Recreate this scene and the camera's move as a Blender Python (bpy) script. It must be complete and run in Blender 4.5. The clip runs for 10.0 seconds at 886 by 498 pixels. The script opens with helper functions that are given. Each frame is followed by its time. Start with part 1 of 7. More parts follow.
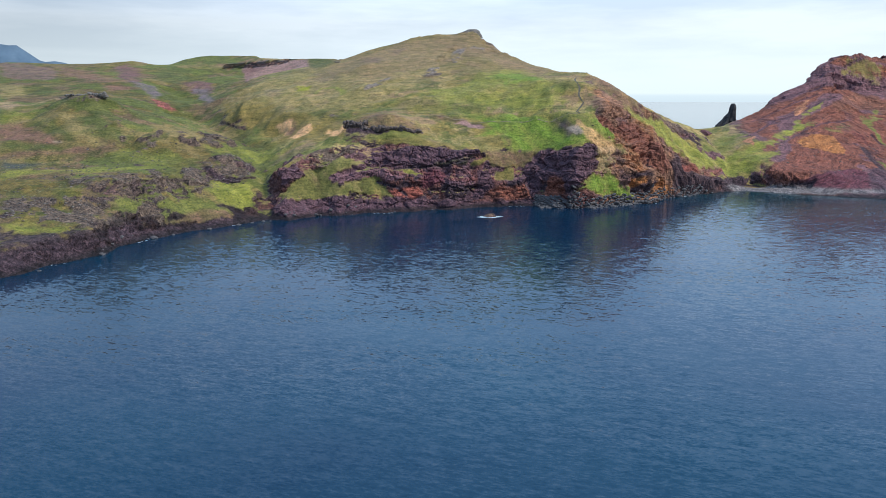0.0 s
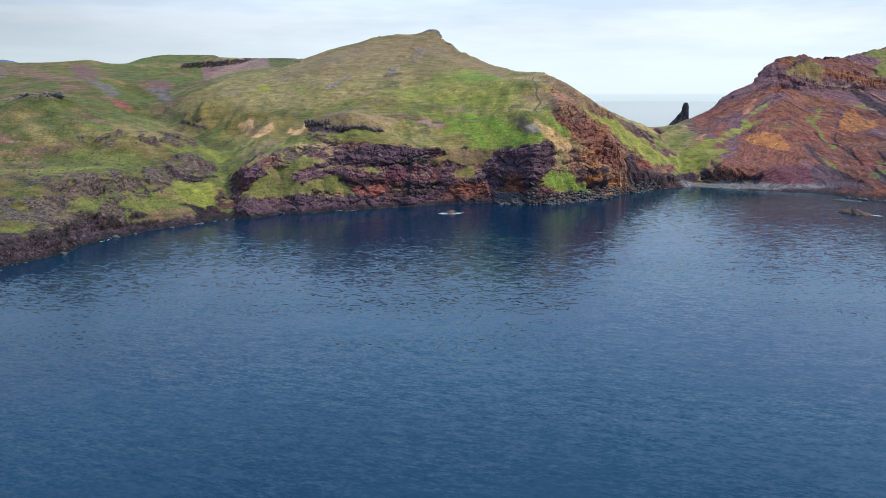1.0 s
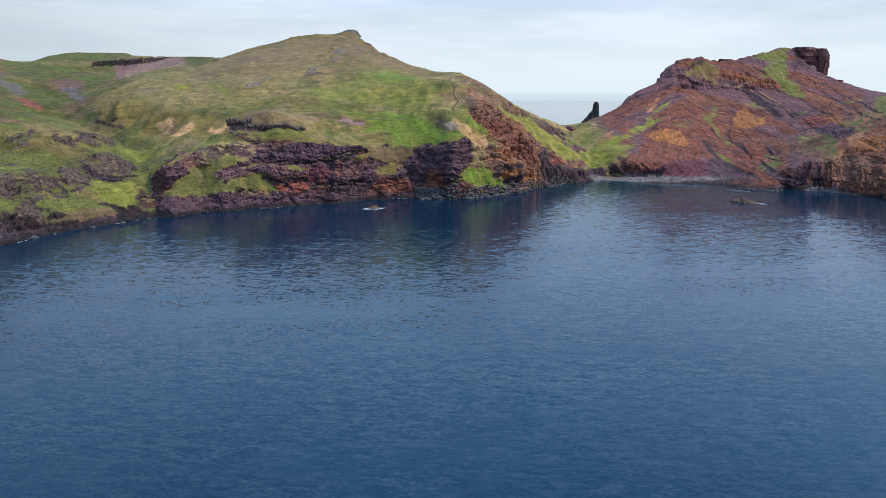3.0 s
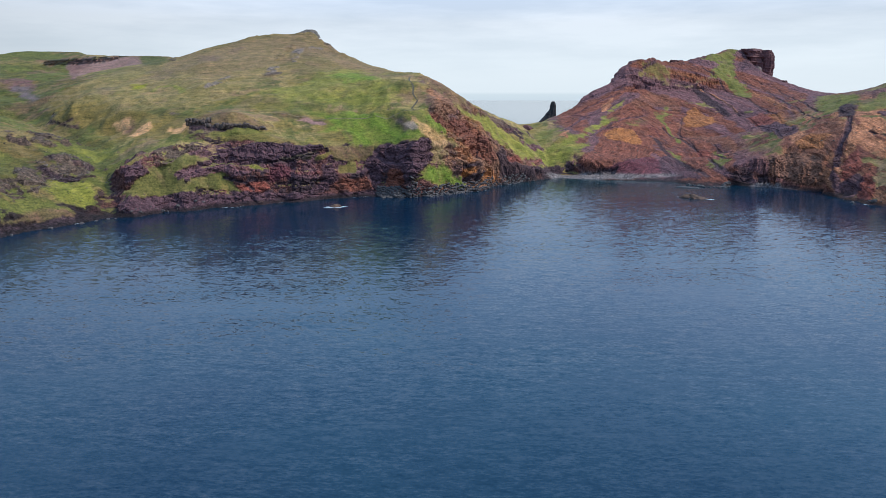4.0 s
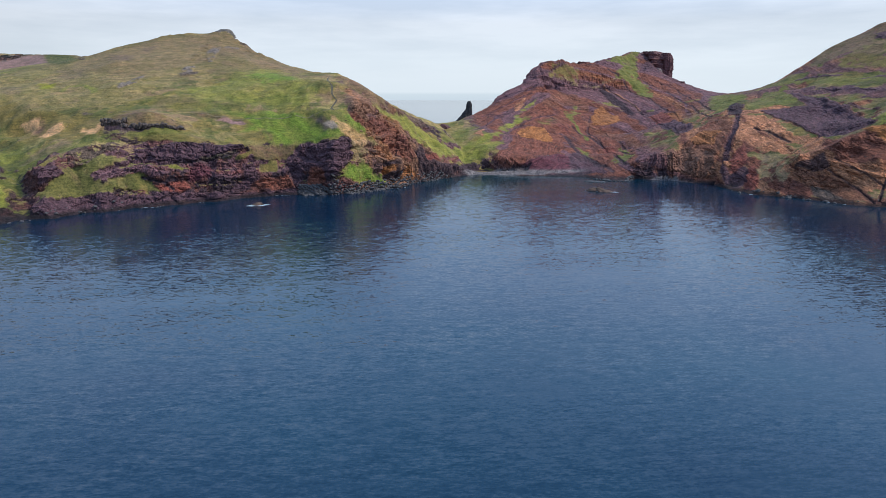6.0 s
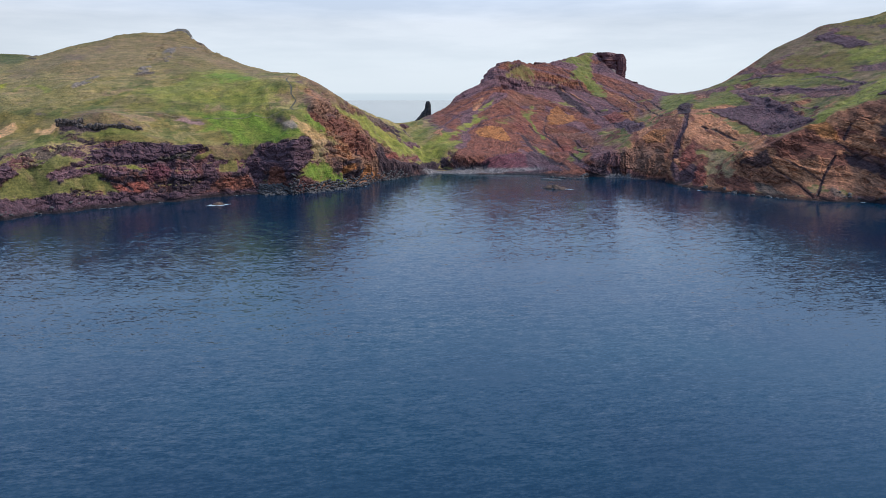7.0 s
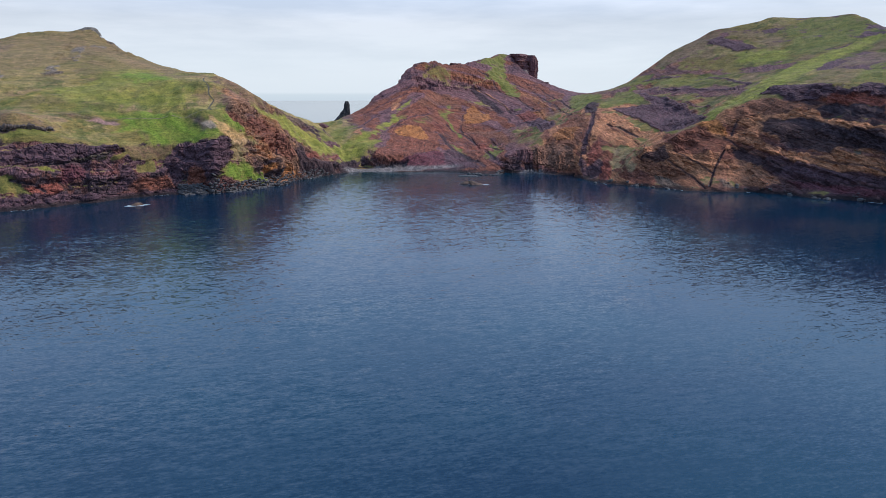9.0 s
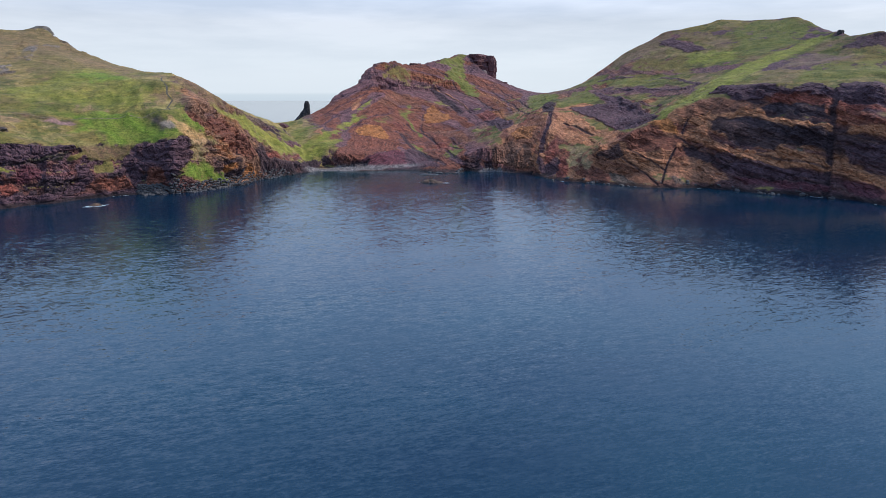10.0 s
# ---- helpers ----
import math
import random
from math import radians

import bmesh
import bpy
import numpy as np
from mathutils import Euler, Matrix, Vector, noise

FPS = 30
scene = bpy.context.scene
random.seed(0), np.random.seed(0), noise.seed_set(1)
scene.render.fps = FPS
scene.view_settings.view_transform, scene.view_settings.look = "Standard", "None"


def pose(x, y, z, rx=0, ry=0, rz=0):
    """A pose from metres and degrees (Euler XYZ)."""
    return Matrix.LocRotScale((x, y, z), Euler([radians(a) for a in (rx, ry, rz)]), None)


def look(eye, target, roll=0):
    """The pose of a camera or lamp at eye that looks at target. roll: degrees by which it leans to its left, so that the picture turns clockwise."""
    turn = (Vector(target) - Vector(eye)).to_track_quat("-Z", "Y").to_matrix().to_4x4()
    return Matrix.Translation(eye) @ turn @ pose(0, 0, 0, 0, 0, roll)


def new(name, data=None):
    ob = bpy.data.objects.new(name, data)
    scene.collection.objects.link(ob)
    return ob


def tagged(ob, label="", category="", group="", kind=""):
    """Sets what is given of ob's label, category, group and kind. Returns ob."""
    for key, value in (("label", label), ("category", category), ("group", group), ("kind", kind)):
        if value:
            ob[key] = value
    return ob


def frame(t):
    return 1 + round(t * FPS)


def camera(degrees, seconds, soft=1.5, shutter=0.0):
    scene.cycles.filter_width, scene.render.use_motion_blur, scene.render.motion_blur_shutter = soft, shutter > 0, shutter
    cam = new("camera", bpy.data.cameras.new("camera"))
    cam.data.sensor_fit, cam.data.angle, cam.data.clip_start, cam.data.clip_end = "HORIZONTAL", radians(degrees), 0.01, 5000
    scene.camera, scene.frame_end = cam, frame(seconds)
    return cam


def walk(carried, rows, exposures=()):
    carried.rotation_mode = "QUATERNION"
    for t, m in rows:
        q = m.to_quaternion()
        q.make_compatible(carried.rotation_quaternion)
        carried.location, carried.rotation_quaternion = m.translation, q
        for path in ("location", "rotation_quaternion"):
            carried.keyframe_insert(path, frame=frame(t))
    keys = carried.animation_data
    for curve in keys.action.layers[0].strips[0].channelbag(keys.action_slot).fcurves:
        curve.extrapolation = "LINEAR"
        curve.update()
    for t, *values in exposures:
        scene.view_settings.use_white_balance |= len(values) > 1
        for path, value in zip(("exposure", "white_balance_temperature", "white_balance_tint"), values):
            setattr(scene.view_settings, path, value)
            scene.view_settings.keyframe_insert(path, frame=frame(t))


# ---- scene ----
cam = camera(65.52, 10.0, soft=0.7)
# seconds, x, y, z, yaw, pitch, roll
PATH = [
    (0.0, 0.19, 0.08, 70.03, 0.007, -12.870, -0.137),
    (0.5, 0.42, -4.23, 70.00, -1.565, -12.897, -0.129),
    (1.0, 0.49, -8.45, 69.97, -3.151, -12.920, -0.116),
    (1.5, 0.42, -12.61, 69.96, -4.751, -12.939, -0.099),
    (2.0, 0.20, -16.72, 69.95, -6.363, -12.956, -0.079),
    (2.5, -0.16, -20.81, 69.95, -7.987, -12.969, -0.058),
    (4.0, -2.08, -33.08, 69.99, -12.915, -12.991, 0.002),
    (4.5, -2.99, -37.21, 70.02, -14.572, -12.994, 0.018),
    (5.0, -4.01, -41.35, 70.04, -16.234, -12.995, 0.032),
    (5.5, -5.15, -45.50, 70.07, -17.898, -12.994, 0.043),
    (7.0, -9.20, -57.98, 70.11, -22.890, -12.985, 0.058),
    (7.5, -10.73, -62.09, 70.11, -24.547, -12.980, 0.058),
    (8.0, -12.35, -66.15, 70.10, -26.197, -12.976, 0.056),
    (8.5, -14.03, -70.12, 70.07, -27.837, -12.972, 0.053),
    (9.0, -15.77, -73.98, 70.02, -29.465, -12.968, 0.050),
    (9.5, -17.57, -77.69, 69.94, -31.079, -12.965, 0.048),
    (10.0, -19.40, -81.22, 69.84, -32.675, -12.964, 0.048),
]
walk(cam, [(t, pose(x, y, z, 0, 0, yaw) @ pose(0, 0, 0, 90 + pitch, 0, 0) @ pose(0, 0, 0, 0, 0, roll)) for t, x, y, z, yaw, pitch, roll in PATH],
     exposures=[(0.0, 0.22, 6200, 6.5), (2.5, 0.07, 6220, 8), (5.0, -0.02, 6240, 9.5), (10.0, -0.06, 6260, 11.5)])

# ---- sky, sun and sea light ----
world = bpy.data.worlds.new("overcast_sky")
scene.world = world
world.use_nodes = True
wt = world.node_tree
wt.nodes.clear()


def link(tree, a, b):
    tree.links.new(a, b)


def node(tree, kind, **values):
    n = tree.nodes.new(kind)
    for key, value in values.items():
        n.inputs[key].default_value = value
    return n


def ramp(tree, source, stops, interpolation="LINEAR"):
    n = tree.nodes.new("ShaderNodeValToRGB")
    n.color_ramp.interpolation = interpolation
    while len(n.color_ramp.elements) < len(stops):
        n.color_ramp.elements.new(0.5)
    for e, (at, c) in zip(n.color_ramp.elements, stops):
        e.position = at
        e.color = (*c, 1) if len(c) == 3 else c
    tree.links.new(source, n.inputs[0])
    return n


SUN_TO = Vector((0.72, -0.20, 0.72)).normalized()      # where the sun stands, behind thin cloud
sky = wt.nodes.new("ShaderNodeTexSky")
sky.sky_type = "NISHITA"
sky.sun_disc = False
sky.sun_elevation = math.asin(SUN_TO.z)
sky.sun_rotation = math.atan2(SUN_TO.x, SUN_TO.y)
sky.altitude = 70
sky_dim = node(wt, "ShaderNodeVectorMath")
sky_dim.operation = "SCALE"
sky_dim.inputs["Scale"].default_value = 0.10
link(wt, sky.outputs[0], sky_dim.inputs[0])
tc = wt.nodes.new("ShaderNodeTexCoord")
sep = wt.nodes.new("ShaderNodeSeparateXYZ")
link(wt, tc.outputs["Generated"], sep.inputs[0])
# height above the horizon, 0 at -0.1 and 1 at +0.9
up = node(wt, "ShaderNodeMath")
up.operation = "ADD"
up.inputs[1].default_value = 0.1
link(wt, sep.outputs["Z"], up.inputs[0])
layer = ramp(wt, up.outputs[0], [(0.0, (0.42, 0.52, 0.60)), (0.0875, (0.66, 0.76, 0.83)), (0.0950, (0.70, 0.80, 0.86)), (0.0962, (0.81, 0.89, 0.94)),
                                 (0.14, (0.81, 0.885, 0.945)), (0.19, (0.78, 0.84, 0.915)), (0.24, (0.80, 0.91, 1.10)), (0.32, (0.76, 1.00, 1.38)), (0.42, (0.72, 1.08, 1.62)), (0.54, (0.64, 1.10, 1.75)), (0.66, (0.54, 1.02, 1.68)), (0.80, (0.50, 0.84, 1.35)), (1.0, (0.40, 0.62, 0.92))])
# long flat bands of cloud, wider towards the zenith
flat = wt.nodes.new("ShaderNodeMapping")
flat.inputs["Scale"].default_value = (2.2, 2.2, 15.0)
link(wt, tc.outputs["Generated"], flat.inputs[0])
cl = node(wt, "ShaderNodeTexNoise", Scale=1.6, Detail=7.0, Roughness=0.55)
link(wt, flat.outputs[0], cl.inputs["Vector"])
cloud = ramp(wt, cl.outputs["Fac"], [(0.36, (0.82, 0.85, 0.88)), (0.5, (0.95, 0.96, 0.97)), (0.62, (1.08, 1.07, 1.06))])
high = ramp(wt, up.outputs[0], [(0.10, (0, 0, 0)), (0.20, (1, 1, 1))])
cloudy = wt.nodes.new("ShaderNodeMix")
cloudy.data_type, cloudy.blend_type = "RGBA", "MULTIPLY"
link(wt, high.outputs[0], cloudy.inputs[0])
link(wt, layer.outputs[0], cloudy.inputs[6])
link(wt, cloud.outputs[0], cloudy.inputs[7])
blend = wt.nodes.new("ShaderNodeMix")
blend.data_type = "RGBA"
blend.inputs[0].default_value = 0.93
link(wt, sky_dim.outputs[0], blend.inputs[6])
link(wt, cloudy.outputs[2], blend.inputs[7])
# the cloud is thicker to the west
west_cloud = node(wt, "ShaderNodeMapRange")
west_cloud.interpolation_type = "SMOOTHSTEP"
for key, value in (("From Min", -0.75), ("From Max", 0.15), ("To Min", 0.66), ("To Max", 1.0)):
    west_cloud.inputs[key].default_value = value
link(wt, sep.outputs["X"], west_cloud.inputs["Value"])
bg = node(wt, "ShaderNodeBackground")
link(wt, west_cloud.outputs[0], bg.inputs["Strength"])
link(wt, blend.outputs[2], bg.inputs["Color"])
wo = wt.nodes.new("ShaderNodeOutputWorld")
link(wt, bg.outputs[0], wo.inputs["Surface"])

sun = new("sun", bpy.data.lights.new("sun", "SUN"))
sun.data.energy, sun.data.angle, sun.data.color = 3.3, radians(8), (1.0, 0.92, 0.79)
sun.matrix_world = look((0, 0, 400), Vector((0, 0, 400)) - SUN_TO)

# ---- materials ----


def material(name):
    m = bpy.data.materials.new(name)
    m.use_nodes = True
    t = m.node_tree
    return m, t, t.nodes["Principled BSDF"]


def position(t, scale=(1, 1, 1)):
    g = t.nodes.new("ShaderNodeNewGeometry")
    mp = t.nodes.new("ShaderNodeMapping")
    mp.inputs["Scale"].default_value = scale
    link(t, g.outputs["Position"], mp.inputs[0])
    return mp.outputs[0]


def noise_at(t, scale, detail=5.0, rough=0.6, stretch=(1, 1, 1)):
    n = node(t, "ShaderNodeTexNoise", Scale=scale, Detail=detail, Roughness=rough)
    link(t, position(t, stretch), n.inputs["Vector"])
    return n.outputs["Fac"]


def multiply(t, a, b, fac=1.0):
    m = t.nodes.new("ShaderNodeMix")
    m.data_type, m.blend_type = "RGBA", "MULTIPLY"
    m.inputs[0].default_value = fac
    link(t, a, m.inputs[6])
    link(t, b, m.inputs[7])
    return m.outputs[2]


def ground_material():
    """Grass, bare soil and layered rock; the ground's own colour, rockiness and bedding are stored on the mesh, grain,
    relief and painted crevice shade come from here.
    """
    m, t, p = material("hillside")
    colour = t.nodes.new("ShaderNodeAttribute")
    colour.attribute_name = "earth"
    rock = t.nodes.new("ShaderNodeAttribute")
    rock.attribute_name = "rockiness"
    bed_h = t.nodes.new("ShaderNodeAttribute")
    bed_h.attribute_name = "bedding"
    # a place told along and across the beds, so that streaks follow them
    flat = position(t, (0.055, 0.055, 0.0))
    lift = t.nodes.new("ShaderNodeCombineXYZ")
    link(t, bed_h.outputs["Fac"], lift.inputs["Z"])
    strata_at = node(t, "ShaderNodeVectorMath")
    strata_at.operation = "ADD"
    link(t, flat, strata_at.inputs[0])
    link(t, lift.outputs[0], strata_at.inputs[1])
    strata = node(t, "ShaderNodeTexNoise", Scale=0.55, Detail=8.0, Roughness=0.72, Distortion=0.35)
    link(t, strata_at.outputs[0], strata.inputs["Vector"])
    tuft = ramp(t, noise_at(t, 0.9, 7.0, 0.82), [(0.37, (0.40, 0.45, 0.38)), (0.49, (0.98, 0.98, 0.98)), (0.62, (1.50, 1.42, 1.30))])
    patch = ramp(t, noise_at(t, 0.13, 5.0, 0.65), [(0.3, (0.72, 0.78, 0.72)), (0.7, (1.24, 1.18, 1.20))])
    # rock grain; the dark stops paint shade into crevices and under ledges
    crack_shade = ramp(t, noise_at(t, 0.38, 10.0, 0.78, (1, 1, 1.5)), [(0.41, (0.16, 0.14, 0.16)), (0.48, (0.85, 0.85, 0.87)), (0.60, (1.70, 1.62, 1.52))])
    layers = ramp(t, strata.outputs["Fac"], [(0.38, (0.22, 0.19, 0.22)), (0.44, (0.85, 0.83, 0.85)), (0.50, (1.10, 1.06, 1.05)), (0.535, (0.45, 0.41, 0.43)), (0.56, (1.0, 0.95, 0.93)), (0.64, (1.65, 1.55, 1.45))])
    broad = node(t, "ShaderNodeTexNoise", Scale=0.16, Detail=3.0, Roughness=0.55, Distortion=0.5)
    link(t, strata_at.outputs[0], broad.inputs["Vector"])
    parting_shade = ramp(t, broad.outputs["Fac"], [(0.34, (0.62, 0.58, 0.62)), (0.40, (1.12, 1.06, 1.04)), (0.47, (0.92, 0.90, 0.90)), (0.485, (0.30, 0.27, 0.29)), (0.50, (0.95, 0.92, 0.90)), (0.56, (1.28, 1.20, 1.14)), (0.60, (0.42, 0.38, 0.40)), (0.625, (1.0, 0.97, 0.95))])
    seams = node(t, "ShaderNodeTexNoise", Scale=1.5, Detail=6.0, Roughness=0.70, Distortion=0.6)
    link(t, strata_at.outputs[0], seams.inputs["Vector"])
    thin = ramp(t, seams.outputs["Fac"], [(0.40, (0.38, 0.34, 0.36)), (0.46, (1.05, 1.03, 1.02)), (0.495, (1.15, 1.10, 1.06)), (0.51, (0.34, 0.30, 0.32)), (0.525, (1.0, 0.98, 0.97)), (0.62, (1.55, 1.48, 1.42))])
    chip = ramp(t, noise_at(t, 1.35, 8.0, 0.80), [(0.42, (0.26, 0.23, 0.25)), (0.485, (1.0, 1.0, 1.0)), (0.60, (1.60, 1.54, 1.48))])
    walks = ramp(t, noise_at(t, 0.20, 6.0, 0.72, (0.55, 0.55, 4.0)), [(0.36, (0.66, 0.69, 0.63)), (0.48, (1.08, 1.07, 1.06)), (0.62, (1.42, 1.33, 1.22))])
    grass_c = multiply(t, multiply(t, multiply(t, colour.outputs["Color"], tuft.outputs[0]), patch.outputs[0]), walks.outputs[0], 0.8)
    banded = multiply(t, multiply(t, multiply(t, colour.outputs["Color"], crack_shade.outputs[0], 0.42), layers.outputs[0], 0.38), parting_shade.outputs[0], 0.50)
    banded = multiply(t, multiply(t, banded, thin.outputs[0], 0.65), chip.outputs[0], 0.60)
    # massive lava: broken into blocks with dark joints instead of thin beds
    warp = node(t, "ShaderNodeTexNoise", Scale=0.25, Detail=5.0, Roughness=0.65)
    link(t, position(t), warp.inputs["Vector"])
    sway = node(t, "ShaderNodeVectorMath")
    sway.operation = "SCALE"
    sway.inputs["Scale"].default_value = 5.0
    link(t, warp.outputs["Color"], sway.inputs[0])
    spread = node(t, "ShaderNodeVectorMath")
    spread.operation = "ADD"
    link(t, position(t, (1, 1, 0.75)), spread.inputs[0])
    link(t, sway.outputs[0], spread.inputs[1])
    joint = node(t, "ShaderNodeTexVoronoi", Scale=0.36)
    joint.feature = "DISTANCE_TO_EDGE"
    link(t, spread.outputs[0], joint.inputs["Vector"])
    block = node(t, "ShaderNodeTexVoronoi", Scale=0.36)
    link(t, spread.outputs[0], block.inputs["Vector"])
    joints = ramp(t, joint.outputs["Distance"], [(0.0, (0.25, 0.23, 0.25)), (0.10, (0.95, 0.94, 0.94)), (0.4, (1.15, 1.12, 1.10))])
    tone = t.nodes.new("ShaderNodeSeparateColor")
    link(t, block.outputs["Color"], tone.inputs[0])
    tones = ramp(t, tone.outputs[0], [(0.0, (0.60, 0.58, 0.60)), (1.0, (1.50, 1.42, 1.36))])
    lava = multiply(t, multiply(t, multiply(t, colour.outputs["Color"], crack_shade.outputs[0], 0.75), joints.outputs[0], 0.55), tones.outputs[0], 0.55)
    lava = multiply(t, lava, chip.outputs[0], 0.9)
    kind_mix = t.nodes.new("ShaderNodeMix")
    kind_mix.data_type = "RGBA"
    link(t, colour.outputs["Alpha"], kind_mix.inputs[0])
    link(t, lava, kind_mix.inputs[6])
    link(t, banded, kind_mix.inputs[7])
    rock_c = kind_mix.outputs[2]
    mix = t.nodes.new("ShaderNodeMix")
    mix.data_type = "RGBA"
    link(t, rock.outputs["Fac"], mix.inputs[0])
    link(t, grass_c, mix.inputs[6])
    link(t, rock_c, mix.inputs[7])
    link(t, mix.outputs[2], p.inputs["Base Color"])
    p.inputs["Roughness"].default_value = 0.9
    p.inputs["Specular IOR Level"].default_value = 0.2
    low = node(t, "ShaderNodeBump", Strength=0.9, Distance=0.9)
    link(t, noise_at(t, 0.42, 10.0, 0.74, (1, 1, 1.5)), low.inputs["Height"])
    shelf = node(t, "ShaderNodeBump", Distance=1.6)
    hold = node(t, "ShaderNodeMath")
    hold.operation = "MULTIPLY"
    link(t, rock.outputs["Fac"], hold.inputs[0])
    link(t, colour.outputs["Alpha"], hold.inputs[1])
    link(t, hold.outputs[0], shelf.inputs["Strength"])
    link(t, strata.outputs["Fac"], shelf.inputs["Height"])
    pitted = node(t, "ShaderNodeBump", Strength=0.8, Distance=0.5)
    link(t, noise_at(t, 1.35, 8.0, 0.80), pitted.inputs["Height"])
    link(t, low.outputs[0], pitted.inputs["Normal"])
    link(t, pitted.outputs[0], shelf.inputs["Normal"])
    link(t, shelf.outputs[0], p.inputs["Normal"])
    return m


def sea_material():
    m, t, p = material("sea_water")
    deep = ramp(t, noise_at(t, 0.009, 3.0, 0.5), [(0.3, (0.0006, 0.0120, 0.036)), (0.7, (0.0006, 0.0260, 0.050))])
    # greener over the shallow shelf of the cove
    cove = node(t, "ShaderNodeVectorMath")
    cove.operation = "DISTANCE"
    cove.inputs[1].default_value = (245, 455, 0)
    link(t, position(t), cove.inputs[0])
    shoal = node(t, "ShaderNodeMapRange")
    shoal.interpolation_type = "SMOOTHSTEP"
    for key, value in (("From Min", 30.0), ("From Max", 120.0), ("To Min", 0.75), ("To Max", 0.0)):
        shoal.inputs[key].default_value = value
    link(t, cove.outputs["Value"], shoal.inputs["Value"])
    tinted = t.nodes.new("ShaderNodeMix")
    tinted.data_type = "RGBA"
    tinted.inputs[7].default_value = (0.004, 0.036, 0.042, 1)
    link(t, shoal.outputs[0], tinted.inputs[0])
    link(t, deep.outputs[0], tinted.inputs[6])
    link(t, tinted.outputs[2], p.inputs["Base Color"])
    p.inputs["IOR"].default_value = 1.333
    p.inputs["Roughness"].default_value = 0.10
    # wind-ruffled and calmer lanes
    ruffle = ramp(t, noise_at(t, 0.022, 6.0, 0.68, (0.28, 1.0, 1.0)), [(0.38, (0.45, 0.45, 0.45)), (0.60, (1.0, 1.0, 1.0))])
    # the lee of the cliffs all round the bay lies calmer
    mid = node(t, "ShaderNodeVectorMath")
    mid.operation = "DISTANCE"
    mid.inputs[1].default_value = (20, 230, 0)
    link(t, position(t), mid.inputs[0])
    lee = node(t, "ShaderNodeMapRange")
    lee.interpolation_type = "SMOOTHSTEP"
    for key, value in (("From Min", 230.0), ("From Max", 400.0), ("To Min", 1.12), ("To Max", 0.60)):
        lee.inputs[key].default_value = value
    link(t, mid.outputs["Value"], lee.inputs["Value"])
    wind = node(t, "ShaderNodeMath")
    wind.operation = "MULTIPLY"
    link(t, lee.outputs[0], wind.inputs[0])
    link(t, ruffle.outputs[0], wind.inputs[1])

    off = node(t, "ShaderNodeMapRange")
    off.interpolation_type = "SMOOTHSTEP"
    for key, value in (("From Min", 480.0), ("From Max", 1000.0), ("To Min", 1.0), ("To Max", 0.25)):
        off.inputs[key].default_value = value
    link(t, mid.outputs["Value"], off.inputs["Value"])
    swell = node(t, "ShaderNodeMath")
    swell.operation = "MULTIPLY"
    link(t, wind.outputs[0], swell.inputs[0])
    link(t, off.outputs[0], swell.inputs[1])

    def lean(scale, detail, stretch, spread):
        """Slopes of one family of waves, with crests that run across the bay."""
        g = t.nodes.new("ShaderNodeNewGeometry")
        turn = t.nodes.new("ShaderNodeMapping")
        turn.vector_type = "POINT"
        turn.inputs["Rotation"].default_value = (0, 0, radians(16))
        link(t, g.outputs["Position"], turn.inputs[0])
        size = node(t, "ShaderNodeVectorMath")
        size.operation = "MULTIPLY"
        size.inputs[1].default_value = stretch
        link(t, turn.outputs[0], size.inputs[0])
        n = node(t, "ShaderNodeTexNoise", Scale=scale, Detail=detail, Roughness=0.6)
        link(t, size.outputs[0], n.inputs["Vector"])
        c = node(t, "ShaderNodeVectorMath")
        c.operation = "SUBTRACT"
        c.inputs[1].default_value = (0.5, 0.5, 0.5)
        link(t, n.outputs["Color"], c.inputs[0])
        w = node(t, "ShaderNodeVectorMath")
        w.operation = "MULTIPLY"
        w.inputs[1].default_value = spread
        link(t, c.outputs[0], w.inputs[0])
        return w.outputs[0]

    both = node(t, "ShaderNodeVectorMath")
    both.operation = "ADD"
    link(t, lean(0.75, 3.0, (0.30, 1.0, 1.0), (0.10, 0.34, 0.0)), both.inputs[0])
    link(t, lean(2.1, 2.0, (0.42, 1.0, 1.0), (0.20, 0.38, 0.0)), both.inputs[1])
    tilt = node(t, "ShaderNodeVectorMath")
    tilt.operation = "SCALE"
    link(t, both.outputs[0], tilt.inputs[0])
    link(t, swell.outputs[0], tilt.inputs["Scale"])
    stand = node(t, "ShaderNodeVectorMath")
    stand.operation = "ADD"
    stand.inputs[1].default_value = (0, 0, 1)
    link(t, tilt.outputs[0], stand.inputs[0])
    unit = node(t, "ShaderNodeVectorMath")
    unit.operation = "NORMALIZE"
    link(t, stand.outputs[0], unit.inputs[0])
    link(t, unit.outputs[0], p.inputs["Normal"])
    return m


def stone_material(name, dark, light, bands=0.0):
    m, t, p = material(name)
    c = ramp(t, noise_at(t, 0.45, 8.0, 0.7, (1, 1, 2.2)), [(0.3, dark), (0.7, light)])
    fine = ramp(t, noise_at(t, 2.2, 5.0, 0.7), [(0.3, (0.55, 0.55, 0.55)), (0.7, (1.35, 1.32, 1.28))])
    link(t, multiply(t, c.outputs[0], fine.outputs[0]), p.inputs["Base Color"])
    p.inputs["Roughness"].default_value = 0.88
    b = node(t, "ShaderNodeBump", Strength=0.8, Distance=0.4)
    link(t, noise_at(t, 1.1, 8.0, 0.7, (1, 1, 1.8)), b.inputs["Height"])
    link(t, b.outputs[0], p.inputs["Normal"])
    return m


